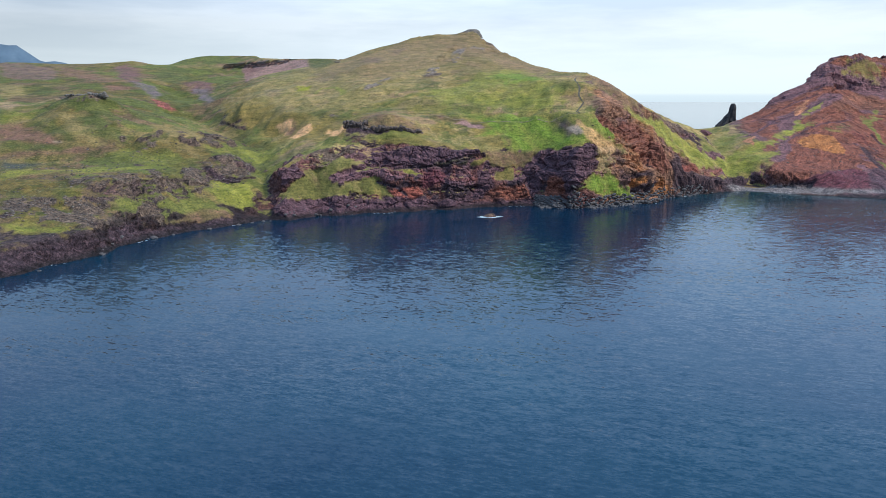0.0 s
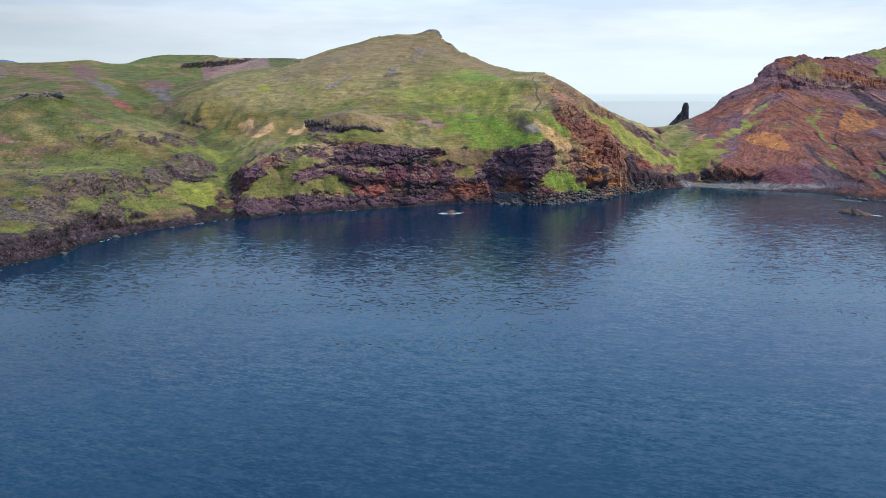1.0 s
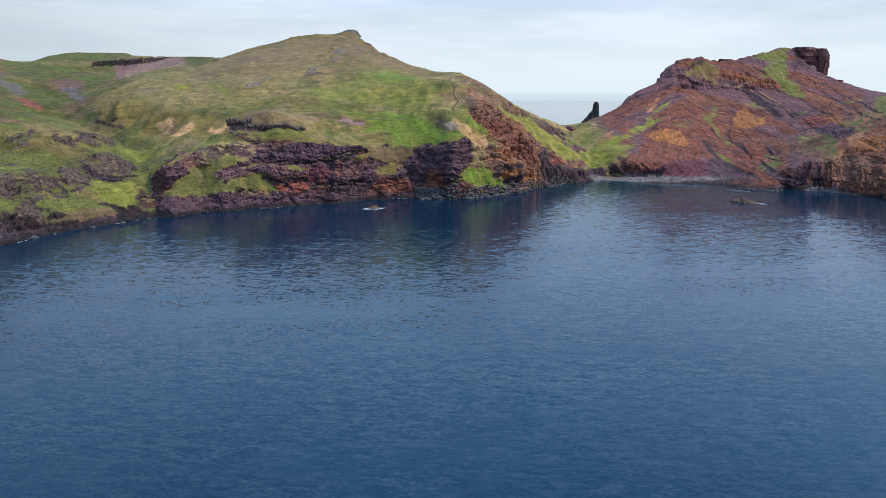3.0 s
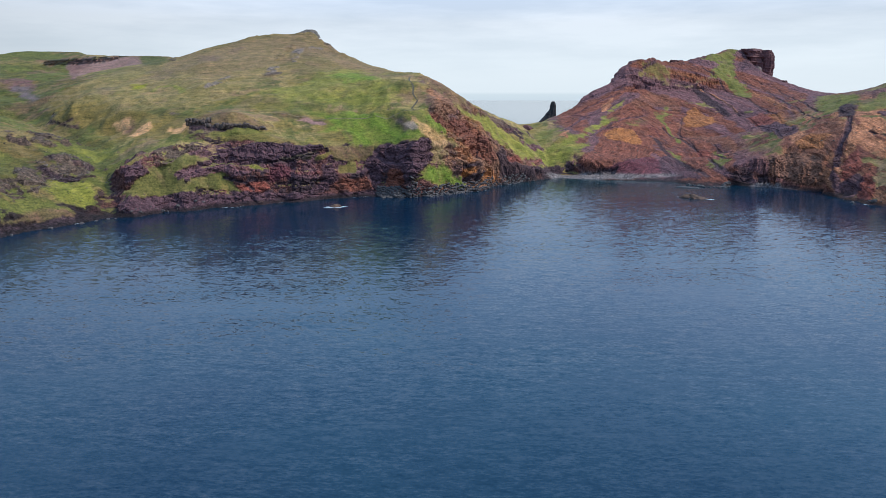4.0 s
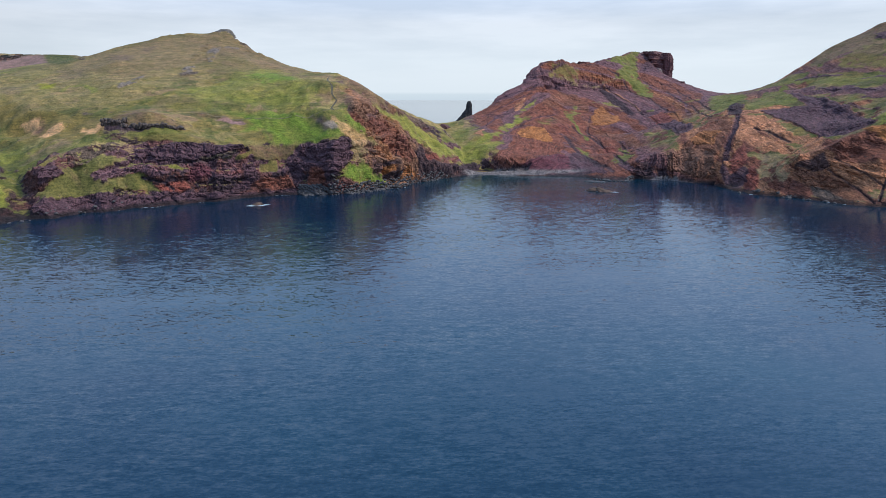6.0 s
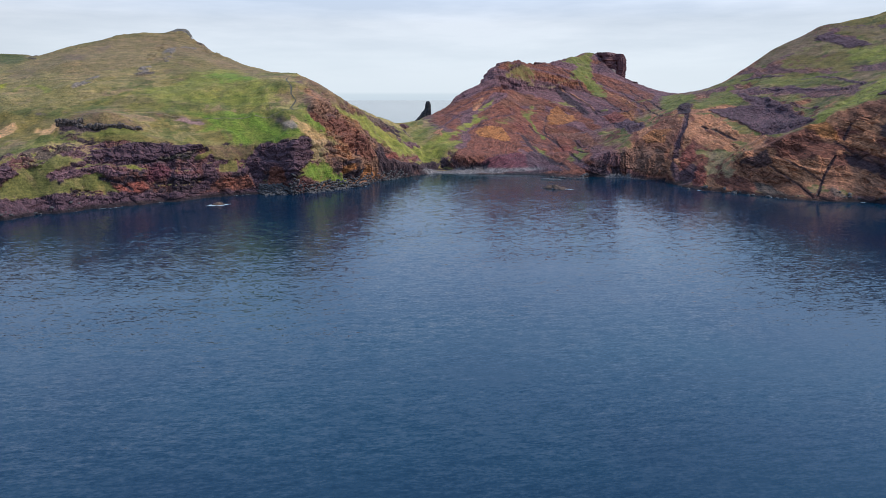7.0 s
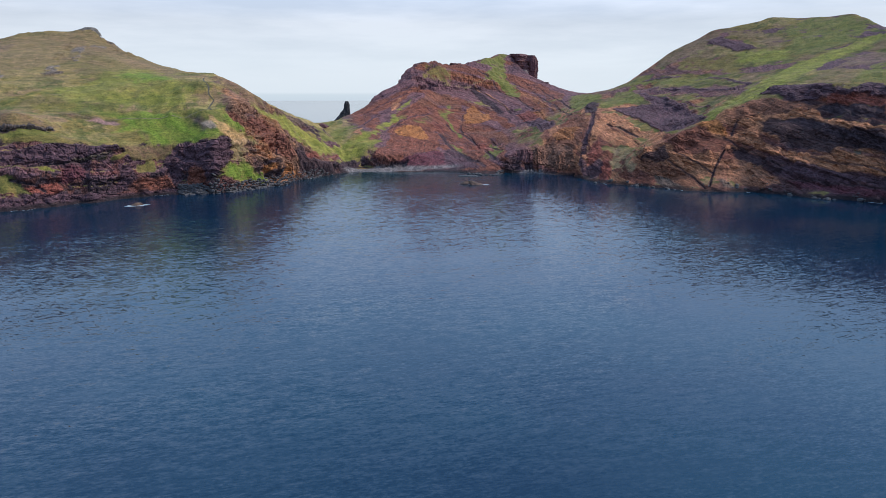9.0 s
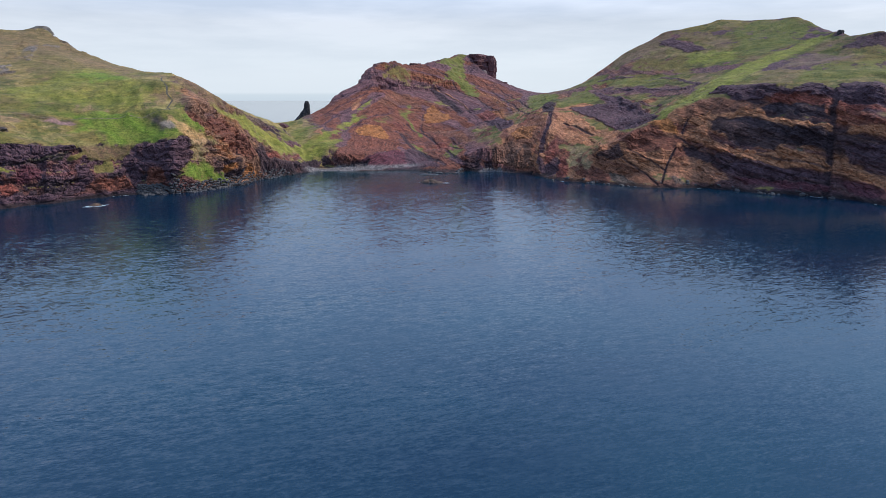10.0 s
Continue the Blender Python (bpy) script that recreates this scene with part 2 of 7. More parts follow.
GROUND = ground_material()
SEA = sea_material()
BASALT = stone_material("basalt", (0.020, 0.017, 0.020), (0.075, 0.060, 0.058))
GREY_STONE = stone_material("lichened_stone", (0.070, 0.058, 0.055), (0.21, 0.185, 0.165))
SHORE_STONE = stone_material("shore_stone", (0.035, 0.030, 0.036), (0.13, 0.115, 0.115))
LEDGE_STONE = stone_material("ledge_lava", (0.040, 0.028, 0.028), (0.165, 0.118, 0.100))
PURPLE_STONE = stone_material("purple_lava", (0.075, 0.048, 0.052), (0.225, 0.155, 0.150))
RED_STONE = stone_material("scoria", (0.055, 0.022, 0.028), (0.19, 0.072, 0.072))

# ---- plan: coast, rims, benches and ridges (x, y, height) ----
COAST_WEST = [(-167, 251, 0), (-164, 259, 0), (-161, 270, 0), (-155, 291, 0), (-148, 325, 0), (-137, 337, 0), (-126, 347, 0), (-114, 356, 0), (-105, 370, 0), (-96, 380, 0), (-87, 382, 0), (-73, 391, 0), (-54, 398, 0)]
COAST_HILL = [(-54, 398, 0), (-28, 409, 0), (-8, 413, 0), (13, 415, 0), (27, 421, 0), (38, 425, 0), (52, 425, 0), (62, 422, 0), (79, 418, 0), (96, 420, 0), (126, 437, 0), (154, 458, 0), (173, 468, 0)]
COAST_BEACH = [(165, 466, 0), (189, 481, 0), (214, 488, 0), (233, 480, 0), (253, 469, 0), (275, 461, 0), (289, 449, 0), (300, 435, 0), (299, 414, 0), (308, 412, 0), (326, 424, 0), (337, 414, 0), (347, 394, 0), (357, 381, 0)]
COAST_EAST = [(350, 390, 0), (369, 378, 0), (355, 349, 0), (352, 330, 0), (360, 316, 0), (368, 299, 0), (376, 268, 0), (392, 254, 0), (415, 243, 0), (421, 218, 0), (424, 194, 0), (438, 179, 0), (444, 151, 0), (437, 124, 0)]
WEST_RIM = [(-175, 265, 9), (-167, 275, 10), (-161, 295, 10), (-156, 315, 11), (-152, 335, 10), (-142, 346, 9), (-131, 357, 9), (-120, 367, 8), (-112, 380, 3), (-107, 385, 1)]
WEST_BENCH = [(-209, 323, 22), (-198, 330, 21), (-186, 340, 24), (-174, 351, 26), (-160, 366, 29), (-149, 391, 26), (-136, 410, 27), (-129, 421, 28)]
WEST_NOSE = [(-141, 377, 20), (-129, 387, 18), (-115, 396, 15), (-112, 410, 20), (-121, 413, 24)]
WEST_SLOPE = [(-243, 379, 29), (-233, 394, 31), (-212, 397, 31), (-191, 402, 32), (-171, 408, 32), (-155, 420, 33), (-142, 443, 33)]
WEST_SHOULDER = [(-268, 422, 45), (-250, 427, 46), (-223, 423, 48), (-205, 439, 52), (-185, 441, 49), (-164, 441, 44), (-148, 465, 39), (-138, 493, 35)]
WEST_KNOLL = [(-298, 474, 61), (-274, 471, 60), (-253, 466, 66), (-237, 468, 69), (-225, 471, 68), (-218, 478, 61)]
WEST_DIP = [(-367, 585, 68), (-341, 588, 67), (-293, 569, 72), (-259, 563, 67), (-229, 555, 59), (-217, 570, 52)]
WEST_FAR = [(-424, 679, 80), (-389, 676, 83), (-355, 672, 79), (-316, 680, 83), (-277, 664, 77), (-226, 620, 62)]
WEST_SKYLINE = [(-501, 807, 104), (-477, 821, 104), (-433, 812, 102), (-399, 807, 102), (-361, 802, 104), (-348, 808, 106), (-333, 815, 101), (-319, 831, 101), (-307, 846, 108), (-286, 854, 113), (-229, 870, 114), (-213, 833, 109), (-167, 803, 107), (-116, 761, 105), (-107, 747, 102)]
PLATEAU_FRONT = [(-272, 752, 84), (-236, 775, 90), (-197, 765, 86), (-160, 764, 93)]
PLATEAU_FOOT = [(-267, 690, 69), (-229, 651, 57)]
GULLY = [(-102, 389, 1), (-104, 399, 10), (-110, 418, 18), (-119, 444, 25), (-128, 473, 31), (-147, 499, 33), (-182, 545, 44), (-217, 586, 48)]
HILL_WEST_FLANK = [(-208, 589, 53), (-186, 607, 66), (-166, 623, 76), (-144, 639, 83), (-117, 660, 91), (-96, 678, 100)]
HILL_SKYLINE = [(-96, 678, 100), (-72, 688, 109), (-46, 699, 116), (-27, 705, 123), (-10, 705, 125), (10, 710, 125), (26, 712, 130), (31, 711, 130), (35, 699, 124), (42, 689, 117), (50, 668, 108), (60, 647, 102), (71, 631, 96), (79, 615, 92), (90, 593, 88), (101, 561, 85), (106, 530, 84)]
HILL_EAST_EDGE = [(105, 513, 83), (115, 501, 76), (125, 493, 71), (135, 491, 63), (149, 497, 55), (161, 510, 50), (191, 547, 43), (224, 599, 35)]
HILL_FACE_HIGH = [(-153, 539, 62), (-141, 604, 75), (-104, 611, 81), (-64, 607, 94), (-41, 624, 98), (-6, 630, 100), (24, 635, 103), (41, 599, 94)]
HILL_FACE_MID = [(-120, 527, 59), (-94, 552, 69), (-58, 542, 75), (-31, 539, 75), (-6, 565, 82), (25, 555, 82), (58, 532, 80), (82, 509, 79), (94, 491, 77)]
HILL_TERRACE = [(-125, 510, 49), (-99, 505, 55), (-74, 500, 57), (-49, 496, 58), (-33, 489, 58), (-5, 484, 57), (26, 479, 56), (56, 473, 56), (81, 465, 57), (95, 460, 57)]
SPUR_ROOT = [(-127, 509, 37), (-103, 484, 41), (-82, 453, 39), (-67, 450, 43)]
KNOLL_TOP = [(-64, 443, 50), (-52, 449, 54), (-34, 457, 57), (-18, 456, 52), (-9, 460, 49)]
KNOLL_FOOT = [(-65, 435, 43), (-47, 436, 42), (-29, 437, 43), (-8, 445, 42)]
HILL_FIELD = [(3, 464, 47), (25, 463, 47), (44, 460, 45), (65, 455, 45), (80, 453, 48)]
HILL_RIM = [(-92, 405, 27), (-85, 411, 34), (-77, 421, 37), (-60, 428, 38), (-43, 430, 38), (-22, 431, 38), (-1, 430, 36), (20, 430, 35), (34, 437, 33), (53, 443, 30), (71, 440, 32), (84, 434, 36), (92, 434, 39), (97, 436, 37)]
HILL_LEDGE = [(-86, 397, 23), (-68, 406, 26), (-49, 413, 25), (-29, 419, 22), (-8, 423, 21), (16, 424, 22), (34, 431, 17), (53, 435, 15)]
HILL_APRON = [(-92, 391, 13), (-74, 401, 11), (-55, 408, 13), (-35, 415, 9)]
LOW_CLIFF = [(-91, 386, 7), (-73, 395, 7), (-54, 402, 7), (-29, 413, 6), (-5, 417, 6)]
CLIFF_FOOT = [(13, 419, 7), (27, 426, 7), (41, 430, 8), (59, 429, 7), (79, 424, 11), (92, 424, 13)]
SCREE = [(94, 428, 18), (107, 432, 14), (118, 433, 7), (140, 444, 8)]
RED_SPUR = [(91, 452, 54), (106, 452, 48), (121, 455, 40), (138, 461, 31), (151, 466, 24)]
RED_SPUR_UPPER = [(103, 467, 66), (122, 473, 60), (144, 488, 50), (171, 517, 40)]
RED_FOOT = [(100, 435, 28), (118, 442, 22), (134, 447, 16), (147, 454, 13)]
GREEN_SLOPE = [(164, 509, 42), (179, 509, 31), (194, 509, 23), (204, 509, 14)]
BEACH_CLIFF_W = [(157, 467, 24), (174, 479, 16), (191, 488, 10), (212, 495, 4)]
SADDLE_GULLY = [(217, 508, 6), (219, 528, 14), (220, 553, 24), (222, 576, 30), (226, 604, 34)]
SADDLE_RIM = [(224, 599, 35), (235, 606, 36), (250, 616, 41)]
RIDGE_SKYLINE = [(254, 626, 41), (279, 642, 46), (300, 655, 57), (314, 665, 65), (336, 677, 74), (357, 684, 82), (367, 696, 91), (384, 704, 102), (394, 704, 106), (413, 705, 107), (430, 715, 103), (449, 727, 104), (486, 743, 107), (517, 755, 113), (547, 763, 121), (567, 761, 122), (577, 758, 120)]
RIDGE_EAST = [(586, 748, 89), (590, 738, 86), (595, 709, 80), (589, 675, 73), (583, 647, 67)]
RIDGE_CREST = [(387, 704, 104), (368, 678, 82), (349, 654, 64), (331, 624, 50), (328, 597, 39), (327, 564, 27), (317, 524, 17), (309, 494, 8)]
RIDGE_WEST_A = [(241, 550, 30), (275, 590, 38), (311, 628, 50)]
RIDGE_WEST_B = [(235, 515, 20), (269, 543, 25), (300, 578, 32)]
RIDGE_ROW_A = [(414, 699, 91), (453, 701, 88), (494, 706, 90), (529, 703, 81)]
RIDGE_ROW_B = [(379, 678, 70), (424, 687, 70), (461, 688, 70), (493, 679, 67), (522, 664, 67), (547, 657, 67)]
RIDGE_ROW_C = [(364, 635, 46), (405, 641, 46), (433, 629, 43), (456, 601, 44), (484, 593, 51)]
RIDGE_ROW_D = [(347, 576, 26), (385, 583, 25), (414, 567, 26), (441, 560, 31)]
RIDGE_ROW_E = [(333, 512, 11), (371, 511, 12)]
BEACH_BACK = [(215, 504, 1), (235, 496, 2), (255, 483, 3), (277, 475, 2), (291, 467, 1), (303, 448, 2)]
CAVE_BROW = [(217, 508, 4), (233, 503, 12), (251, 498, 15), (275, 492, 12), (293, 485, 9), (299, 477, 3), (318, 472, 5)]
ISTHMUS = [(321, 421, 12), (343, 427, 18), (362, 430, 24), (392, 437, 36), (421, 445, 47), (443, 452, 57), (454, 449, 58)]
ISTHMUS_FOOT = [(344, 419, 5), (357, 399, 8), (369, 377, 12), (366, 360, 9)]
RED_CORNER = [(436, 425, 50), (421, 405, 44), (398, 392, 35), (387, 375, 25), (376, 358, 13)]
EAST_NOTCH = [(432, 395, 46), (422, 362, 36), (417, 341, 33), (397, 345, 25), (378, 342, 14)]
EAST_CREST = [(382, 317, 26), (393, 309, 33), (408, 299, 42), (428, 295, 50), (444, 292, 58), (462, 285, 65), (475, 280, 71)]
EAST_RIM = [(477, 282, 75), (487, 262, 74), (495, 239, 74), (502, 216, 74), (505, 193, 74), (505, 167, 75)]
EAST_BAND = [(390, 298, 19), (412, 279, 30), (439, 265, 40), (456, 243, 47), (471, 213, 50), (479, 184, 53), (479, 152, 54)]
EAST_FOOT = [(370, 314, 7), (381, 289, 6), (396, 264, 8), (423, 249, 9), (431, 222, 8), (442, 190, 7), (451, 163, 7), (447, 130, 6)]
EAST_VALLEY = [(454, 435, 54), (466, 409, 52), (467, 373, 48), (461, 335, 50), (454, 320, 52)]
EAST_SKYLINE = [(595, 657, 68), (598, 614, 64), (561, 553, 70), (562, 525, 77), (575, 512, 91), (599, 502, 110), (627, 486, 127), (640, 474, 137), (652, 460, 139), (670, 443, 144), (681, 434, 149), (693, 410, 146), (696, 378, 145), (694, 352, 146), (683, 333, 139), (670, 315, 130)]
EAST_SKYLINE_NEAR = [(670, 315, 130), (653, 295, 125), (635, 274, 123), (630, 263, 117), (622, 245, 119), (616, 225, 121)]
EAST_FACE_HIGH = [(579, 465, 101), (605, 442, 115), (630, 411, 120), (640, 371, 121), (654, 332, 125), (622, 289, 111)]
EAST_FACE_MID = [(523, 459, 70), (531, 428, 76), (557, 407, 84), (569, 376, 89), (590, 347, 100), (596, 311, 104), (598, 279, 102), (594, 234, 103), (594, 212, 102)]
EAST_FACE_LOW = [(485, 344, 60), (504, 329, 70), (516, 305, 80), (529, 277, 86), (538, 243, 86), (543, 214, 85), (545, 187, 85)]
LINES = [COAST_WEST, COAST_HILL, COAST_BEACH, COAST_EAST, WEST_RIM, WEST_BENCH, WEST_NOSE, WEST_SLOPE, WEST_SHOULDER, WEST_KNOLL, WEST_DIP, WEST_FAR, 
WEST_SKYLINE, PLATEAU_FRONT, PLATEAU_FOOT, GULLY, HILL_WEST_FLANK, HILL_SKYLINE, HILL_EAST_EDGE, HILL_FACE_HIGH, HILL_FACE_MID, HILL_TERRACE, 
SPUR_ROOT, KNOLL_TOP, KNOLL_FOOT, HILL_FIELD, HILL_RIM, HILL_LEDGE, HILL_APRON, LOW_CLIFF, CLIFF_FOOT, SCREE, RED_SPUR, RED_SPUR_UPPER, RED_FOOT, 
GREEN_SLOPE, BEACH_CLIFF_W, SADDLE_GULLY, SADDLE_RIM, RIDGE_SKYLINE, RIDGE_EAST, RIDGE_CREST, RIDGE_WEST_A, RIDGE_WEST_B, RIDGE_ROW_A, RIDGE_ROW_B, 
RIDGE_ROW_C, RIDGE_ROW_D, RIDGE_ROW_E, BEACH_BACK, CAVE_BROW, ISTHMUS, ISTHMUS_FOOT, RED_CORNER, EAST_NOTCH, EAST_CREST, EAST_RIM, EAST_BAND, 
EAST_FOOT, EAST_VALLEY, EAST_SKYLINE, EAST_SKYLINE_NEAR, EAST_FACE_HIGH, EAST_FACE_MID, EAST_FACE_LOW]

# coasts on the far side and beyond the view
COAST_START = [(-330, 0, 0), (-262, 60, 0), (-215, 125, 0), (-182, 195, 0), (-167, 251, 0)]
COAST_END = [(437, 124, 0), (428, 70, 0), (450, 10, 0), (520, -60, 0)]
COAST_BACK = [(-560, 1150, 0), (-300, 1080, 0), (0, 1010, 0), (120, 905, 0), (190, 770, 0), (245, 690, 0), (300, 725, 0), (345, 775, 0), (420, 840, 0),
              (520, 900, 0), (650, 910, 0), (760, 820, 0), (840, 700, 0), (1000, 560, 0), (1120, 300, 0)]

# ---- the lie of the land: heights carried between the coast, rims, benches and ridges ----
X0, X1, Y0, Y1, CELL = -520.0, 1000.0, -60.0, 1100.0, 3.2
NX, NY = int((X1 - X0) / CELL) + 1, int((Y1 - Y0) / CELL) + 1
BAY = [p[:2] for p in COAST_START + COAST_WEST + COAST_HILL[1:] + COAST_BEACH[1:-2] + COAST_EAST[1:] + COAST_END[1:]] + [(520, -400), (-600, -400), (-600, 0)]
OCEAN = [p[:2] for p in COAST_BACK] + [(1600, 300), (1600, 2000), (-1000, 2000), (-1000, 1150)]


def inside(poly, px, py):
    hit = np.zeros(px.shape, bool)
    for (ax, ay), (bx, by) in zip(poly, poly[1:] + poly[:1]):
        if ay == by:
            continue
        crosses = ((ay > py) != (by > py)) & (px < (bx - ax) * (py - ay) / (by - ay) + ax)
        hit ^= crosses
    return hit


def along(line, step):
    pts = []
    for a, b in zip(line, line[1:]):
        a, b = np.array(a, float), np.array(b, float)
        n = max(1, int(np.linalg.norm((b - a)[:2]) / step))
        pts += [a + (b - a) * k / n for k in range(n)]
    return np.array(pts + [np.array(line[-1], float)])


def solve_heights():
    lines = LINES + [COAST_START, COAST_END, COAST_BACK]
    pts = np.concatenate([along(q, CELL * 0.5) for q in lines])
    guess = None
    for k in (8, 4, 2, 1):
        c = CELL * k
        nx, ny = (NX - 1) // k + 2, (NY - 1) // k + 2
        gx, gy = np.meshgrid(X0 + c * np.arange(nx), Y0 + c * np.arange(ny))
        total, count = np.zeros((ny, nx)), np.zeros((ny, nx))
        i = np.clip(np.rint((pts[:, 0] - X0) / c).astype(int), 0, nx - 1)
        j = np.clip(np.rint((pts[:, 1] - Y0) / c).astype(int), 0, ny - 1)
        np.add.at(total, (j, i), pts[:, 2])
        np.add.at(count, (j, i), 1)
        fixed = count > 0
        value = np.where(fixed, total / np.maximum(count, 1), 0)
        wet = (inside(BAY, gx, gy) | inside(OCEAN, gx, gy)) & ~fixed
        value[wet] = -5.0
        fixed |= wet
        if guess is None:
            z = np.where(fixed, value, 45.0)
        else:
            fy, fx = np.arange(ny) * k / (2 * k), np.arange(nx) * k / (2 * k)
            a, b = np.clip(fy.astype(int), 0, guess.shape[0] - 2), np.clip(fx.astype(int), 0, guess.shape[1] - 2)
            v, u = np.clip(fy - a, 0, 1)[:, None], np.clip(fx - b, 0, 1)[None]
            z = (guess[a][:, b] * (1 - v) + guess[a + 1][:, b] * v) * (1 - u) + (guess[a][:, b + 1] * (1 - v) + guess[a + 1][:, b + 1] * v) * u
            z = np.where(fixed, value, z)
        for _ in range(700 if k > 2 else 220):
            e = np.pad(z, 1, mode="edge")
            z = np.where(fixed, value, 0.25 * (e[:-2, 1:-1] + e[2:, 1:-1] + e[1:-1, :-2] + e[1:-1, 2:]))
        guess = z
    # ease the creases along the lines a little
    for _ in range(2):
        e = np.pad(z, 1, mode="edge")
        z = 0.5 * z + 0.125 * (e[:-2, 1:-1] + e[2:, 1:-1] + e[1:-1, :-2] + e[1:-1, 2:])
    return z


HEIGHT = solve_heights()


def cubic(field, fx, fy):
    """Smooth lookup of a field at fractional grid places (one row vector, one column vector)."""
    def weights(f):
        i = np.floor(f).astype(int)
        t = f - i
        w = (-0.5 * t + t * t - 0.5 * t ** 3, 1 - 2.5 * t * t + 1.5 * t ** 3, 0.5 * t + 2 * t * t - 1.5 * t ** 3, -0.5 * t * t + 0.5 * t ** 3)
        return i, w
    i, wx = weights(fx)
    j, wy = weights(fy)
    h, w = field.shape
    rows = sum(wy[k][:, None] * field[np.clip(j + k - 1, 0, h - 1)] for k in range(4))
    return sum(wx[k][None] * rows[:, np.clip(i + k - 1, 0, w - 1)] for k in range(4))


def hash_grid(ix, iy, seed):
    n = (ix.astype(np.int64) * 374761393 + iy.astype(np.int64) * 668265263 + seed * 974634777) & 0x7FFFFFFF
    n = ((n ^ (n >> 13)) * 1274126177) & 0x7FFFFFFF
    return ((n ^ (n >> 16)) & 0xFFFF) / 65535.0


def grain(px, py, size, seed):
    """Value noise from 0 to 1 with lumps of the given size in metres."""
    fx, fy = px / size, py / size
    ix, iy = np.floor(fx), np.floor(fy)
    tx, ty = fx - ix, fy - iy
    tx, ty = tx * tx * (3 - 2 * tx), ty * ty * (3 - 2 * ty)
    a, b = hash_grid(ix, iy, seed), hash_grid(ix + 1, iy, seed)
    c, d = hash_grid(ix, iy + 1, seed), hash_grid(ix + 1, iy + 1, seed)
    return (a * (1 - tx) + b * tx) * (1 - ty) + (c * (1 - tx) + d * tx) * ty


def fbm(px, py, size, octaves, seed, gain=0.5):
    s, a, n = 0.0, 1.0, 0.0
    for k in range(octaves):
        r = 0.6 * k + 0.3
        qx, qy = px * math.cos(r) - py * math.sin(r), px * math.sin(r) + py * math.cos(r)
        s = s + a * grain(qx, qy, size / 2 ** k, seed + 7 * k)
        n += a
        a *= gain
    return s / n


def smooth(lo, hi, v):
    t = np.clip((v - lo) / (hi - lo), 0, 1)
    return t * t * (3 - 2 * t)


# the sheet is closer-woven where the shore and the cliffs stand
GXS = np.concatenate([np.arange(-510, -250, 2.3), np.arange(-250, 520, 1.0), np.arange(520, 720, 1.7), np.arange(720, 985, 4.0)])
GYS = np.concatenate([np.arange(-50, 110, 4.0), np.arange(110, 560, 1.0), np.arange(560, 720, 1.3), np.arange(720, 790, 2.2), np.arange(790, 1085, 5.0)])
PX, PY = np.meshgrid(GXS, GYS)
FIELD_STEP = 1.6
FXS, FYS = np.arange(X0 + 4, X1 - 4, FIELD_STEP), np.arange(Y0 + 4, Y1 - 4, FIELD_STEP)
FIELD = cubic(HEIGHT, (FXS - X0) / CELL, (FYS - Y0) / CELL)


def lookup(field, x, y):
    i, j = np.clip((x - FXS[0]) / FIELD_STEP, 0, len(FXS) - 1.001), np.clip((y - FYS[0]) / FIELD_STEP, 0, len(FYS) - 1.001)
    a, b = i.astype(int), j.astype(int)
    u, v = i - a, j - b
    return (field[b, a] * (1 - u) + field[b, a + 1] * u) * (1 - v) + (field[b + 1, a] * (1 - u) + field[b + 1, a + 1] * u) * v


def blur(z, n):
    for _ in range(n):
        e = np.pad(z, 1, mode="edge")
        z = 0.25 * (e[:-2, 1:-1] + e[2:, 1:-1] + e[1:-1, :-2] + e[1:-1, 2:])
    return z


# ragged rims and shores: the smooth lie of the land is pushed about a little
FX, FY = np.meshgrid(FXS, FYS)
calm = smooth(900, 500, FY) * 0.8 + 0.2
push_x = ((fbm(FX, FY, 24, 3, 211) - 0.5) * 15 + (fbm(FX, FY, 7, 2, 215) - 0.5) * 5) * calm
push_y = ((fbm(FX, FY, 24, 3, 221) - 0.5) * 15 + (fbm(FX, FY, 7, 2, 225) - 0.5) * 5) * calm
tall = smooth(60, 95, FIELD)
FIELD = lookup(FIELD, FX + push_x * (1 - 0.7 * tall), FY + push_y * (1 - 0.7 * tall))
field_gy, field_gx = np.gradient(FIELD, FIELD_STEP)
FIELD_SLOPE = blur(np.hypot(field_gx, field_gy), 2)
SOFT_GX, SOFT_GY = blur(field_gx, 10), blur(field_gy, 10)



def normals(x, y, z):
    p = np.stack([x, y, z], -1)
    n = np.cross(np.gradient(p, axis=1), np.gradient(p, axis=0))
    return n / np.maximum(np.linalg.norm(n, axis=-1, keepdims=True), 1e-6)


def grain3(px, py, pz, size, seed):
    k = np.floor(pz / size)
    t = pz / size - k
    t = t * t * (3 - 2 * t)
    kk = k * 131.7 * size
    return grain(px + kk, py - kk * 0.7, size, seed) * (1 - t) + grain(px + kk + 131.7 * size, py - (kk + 131.7 * size) * 0.7, size, seed) * t


def fbm3(px, py, pz, size, octaves, seed, gain=0.5):
    s, a, n = 0.0, 1.0, 0.0
    for k in range(octaves):
        s = s + a * grain3(px, py, pz, size / 2 ** k, seed + 7 * k)
        n += a
        a *= gain
    return s / n


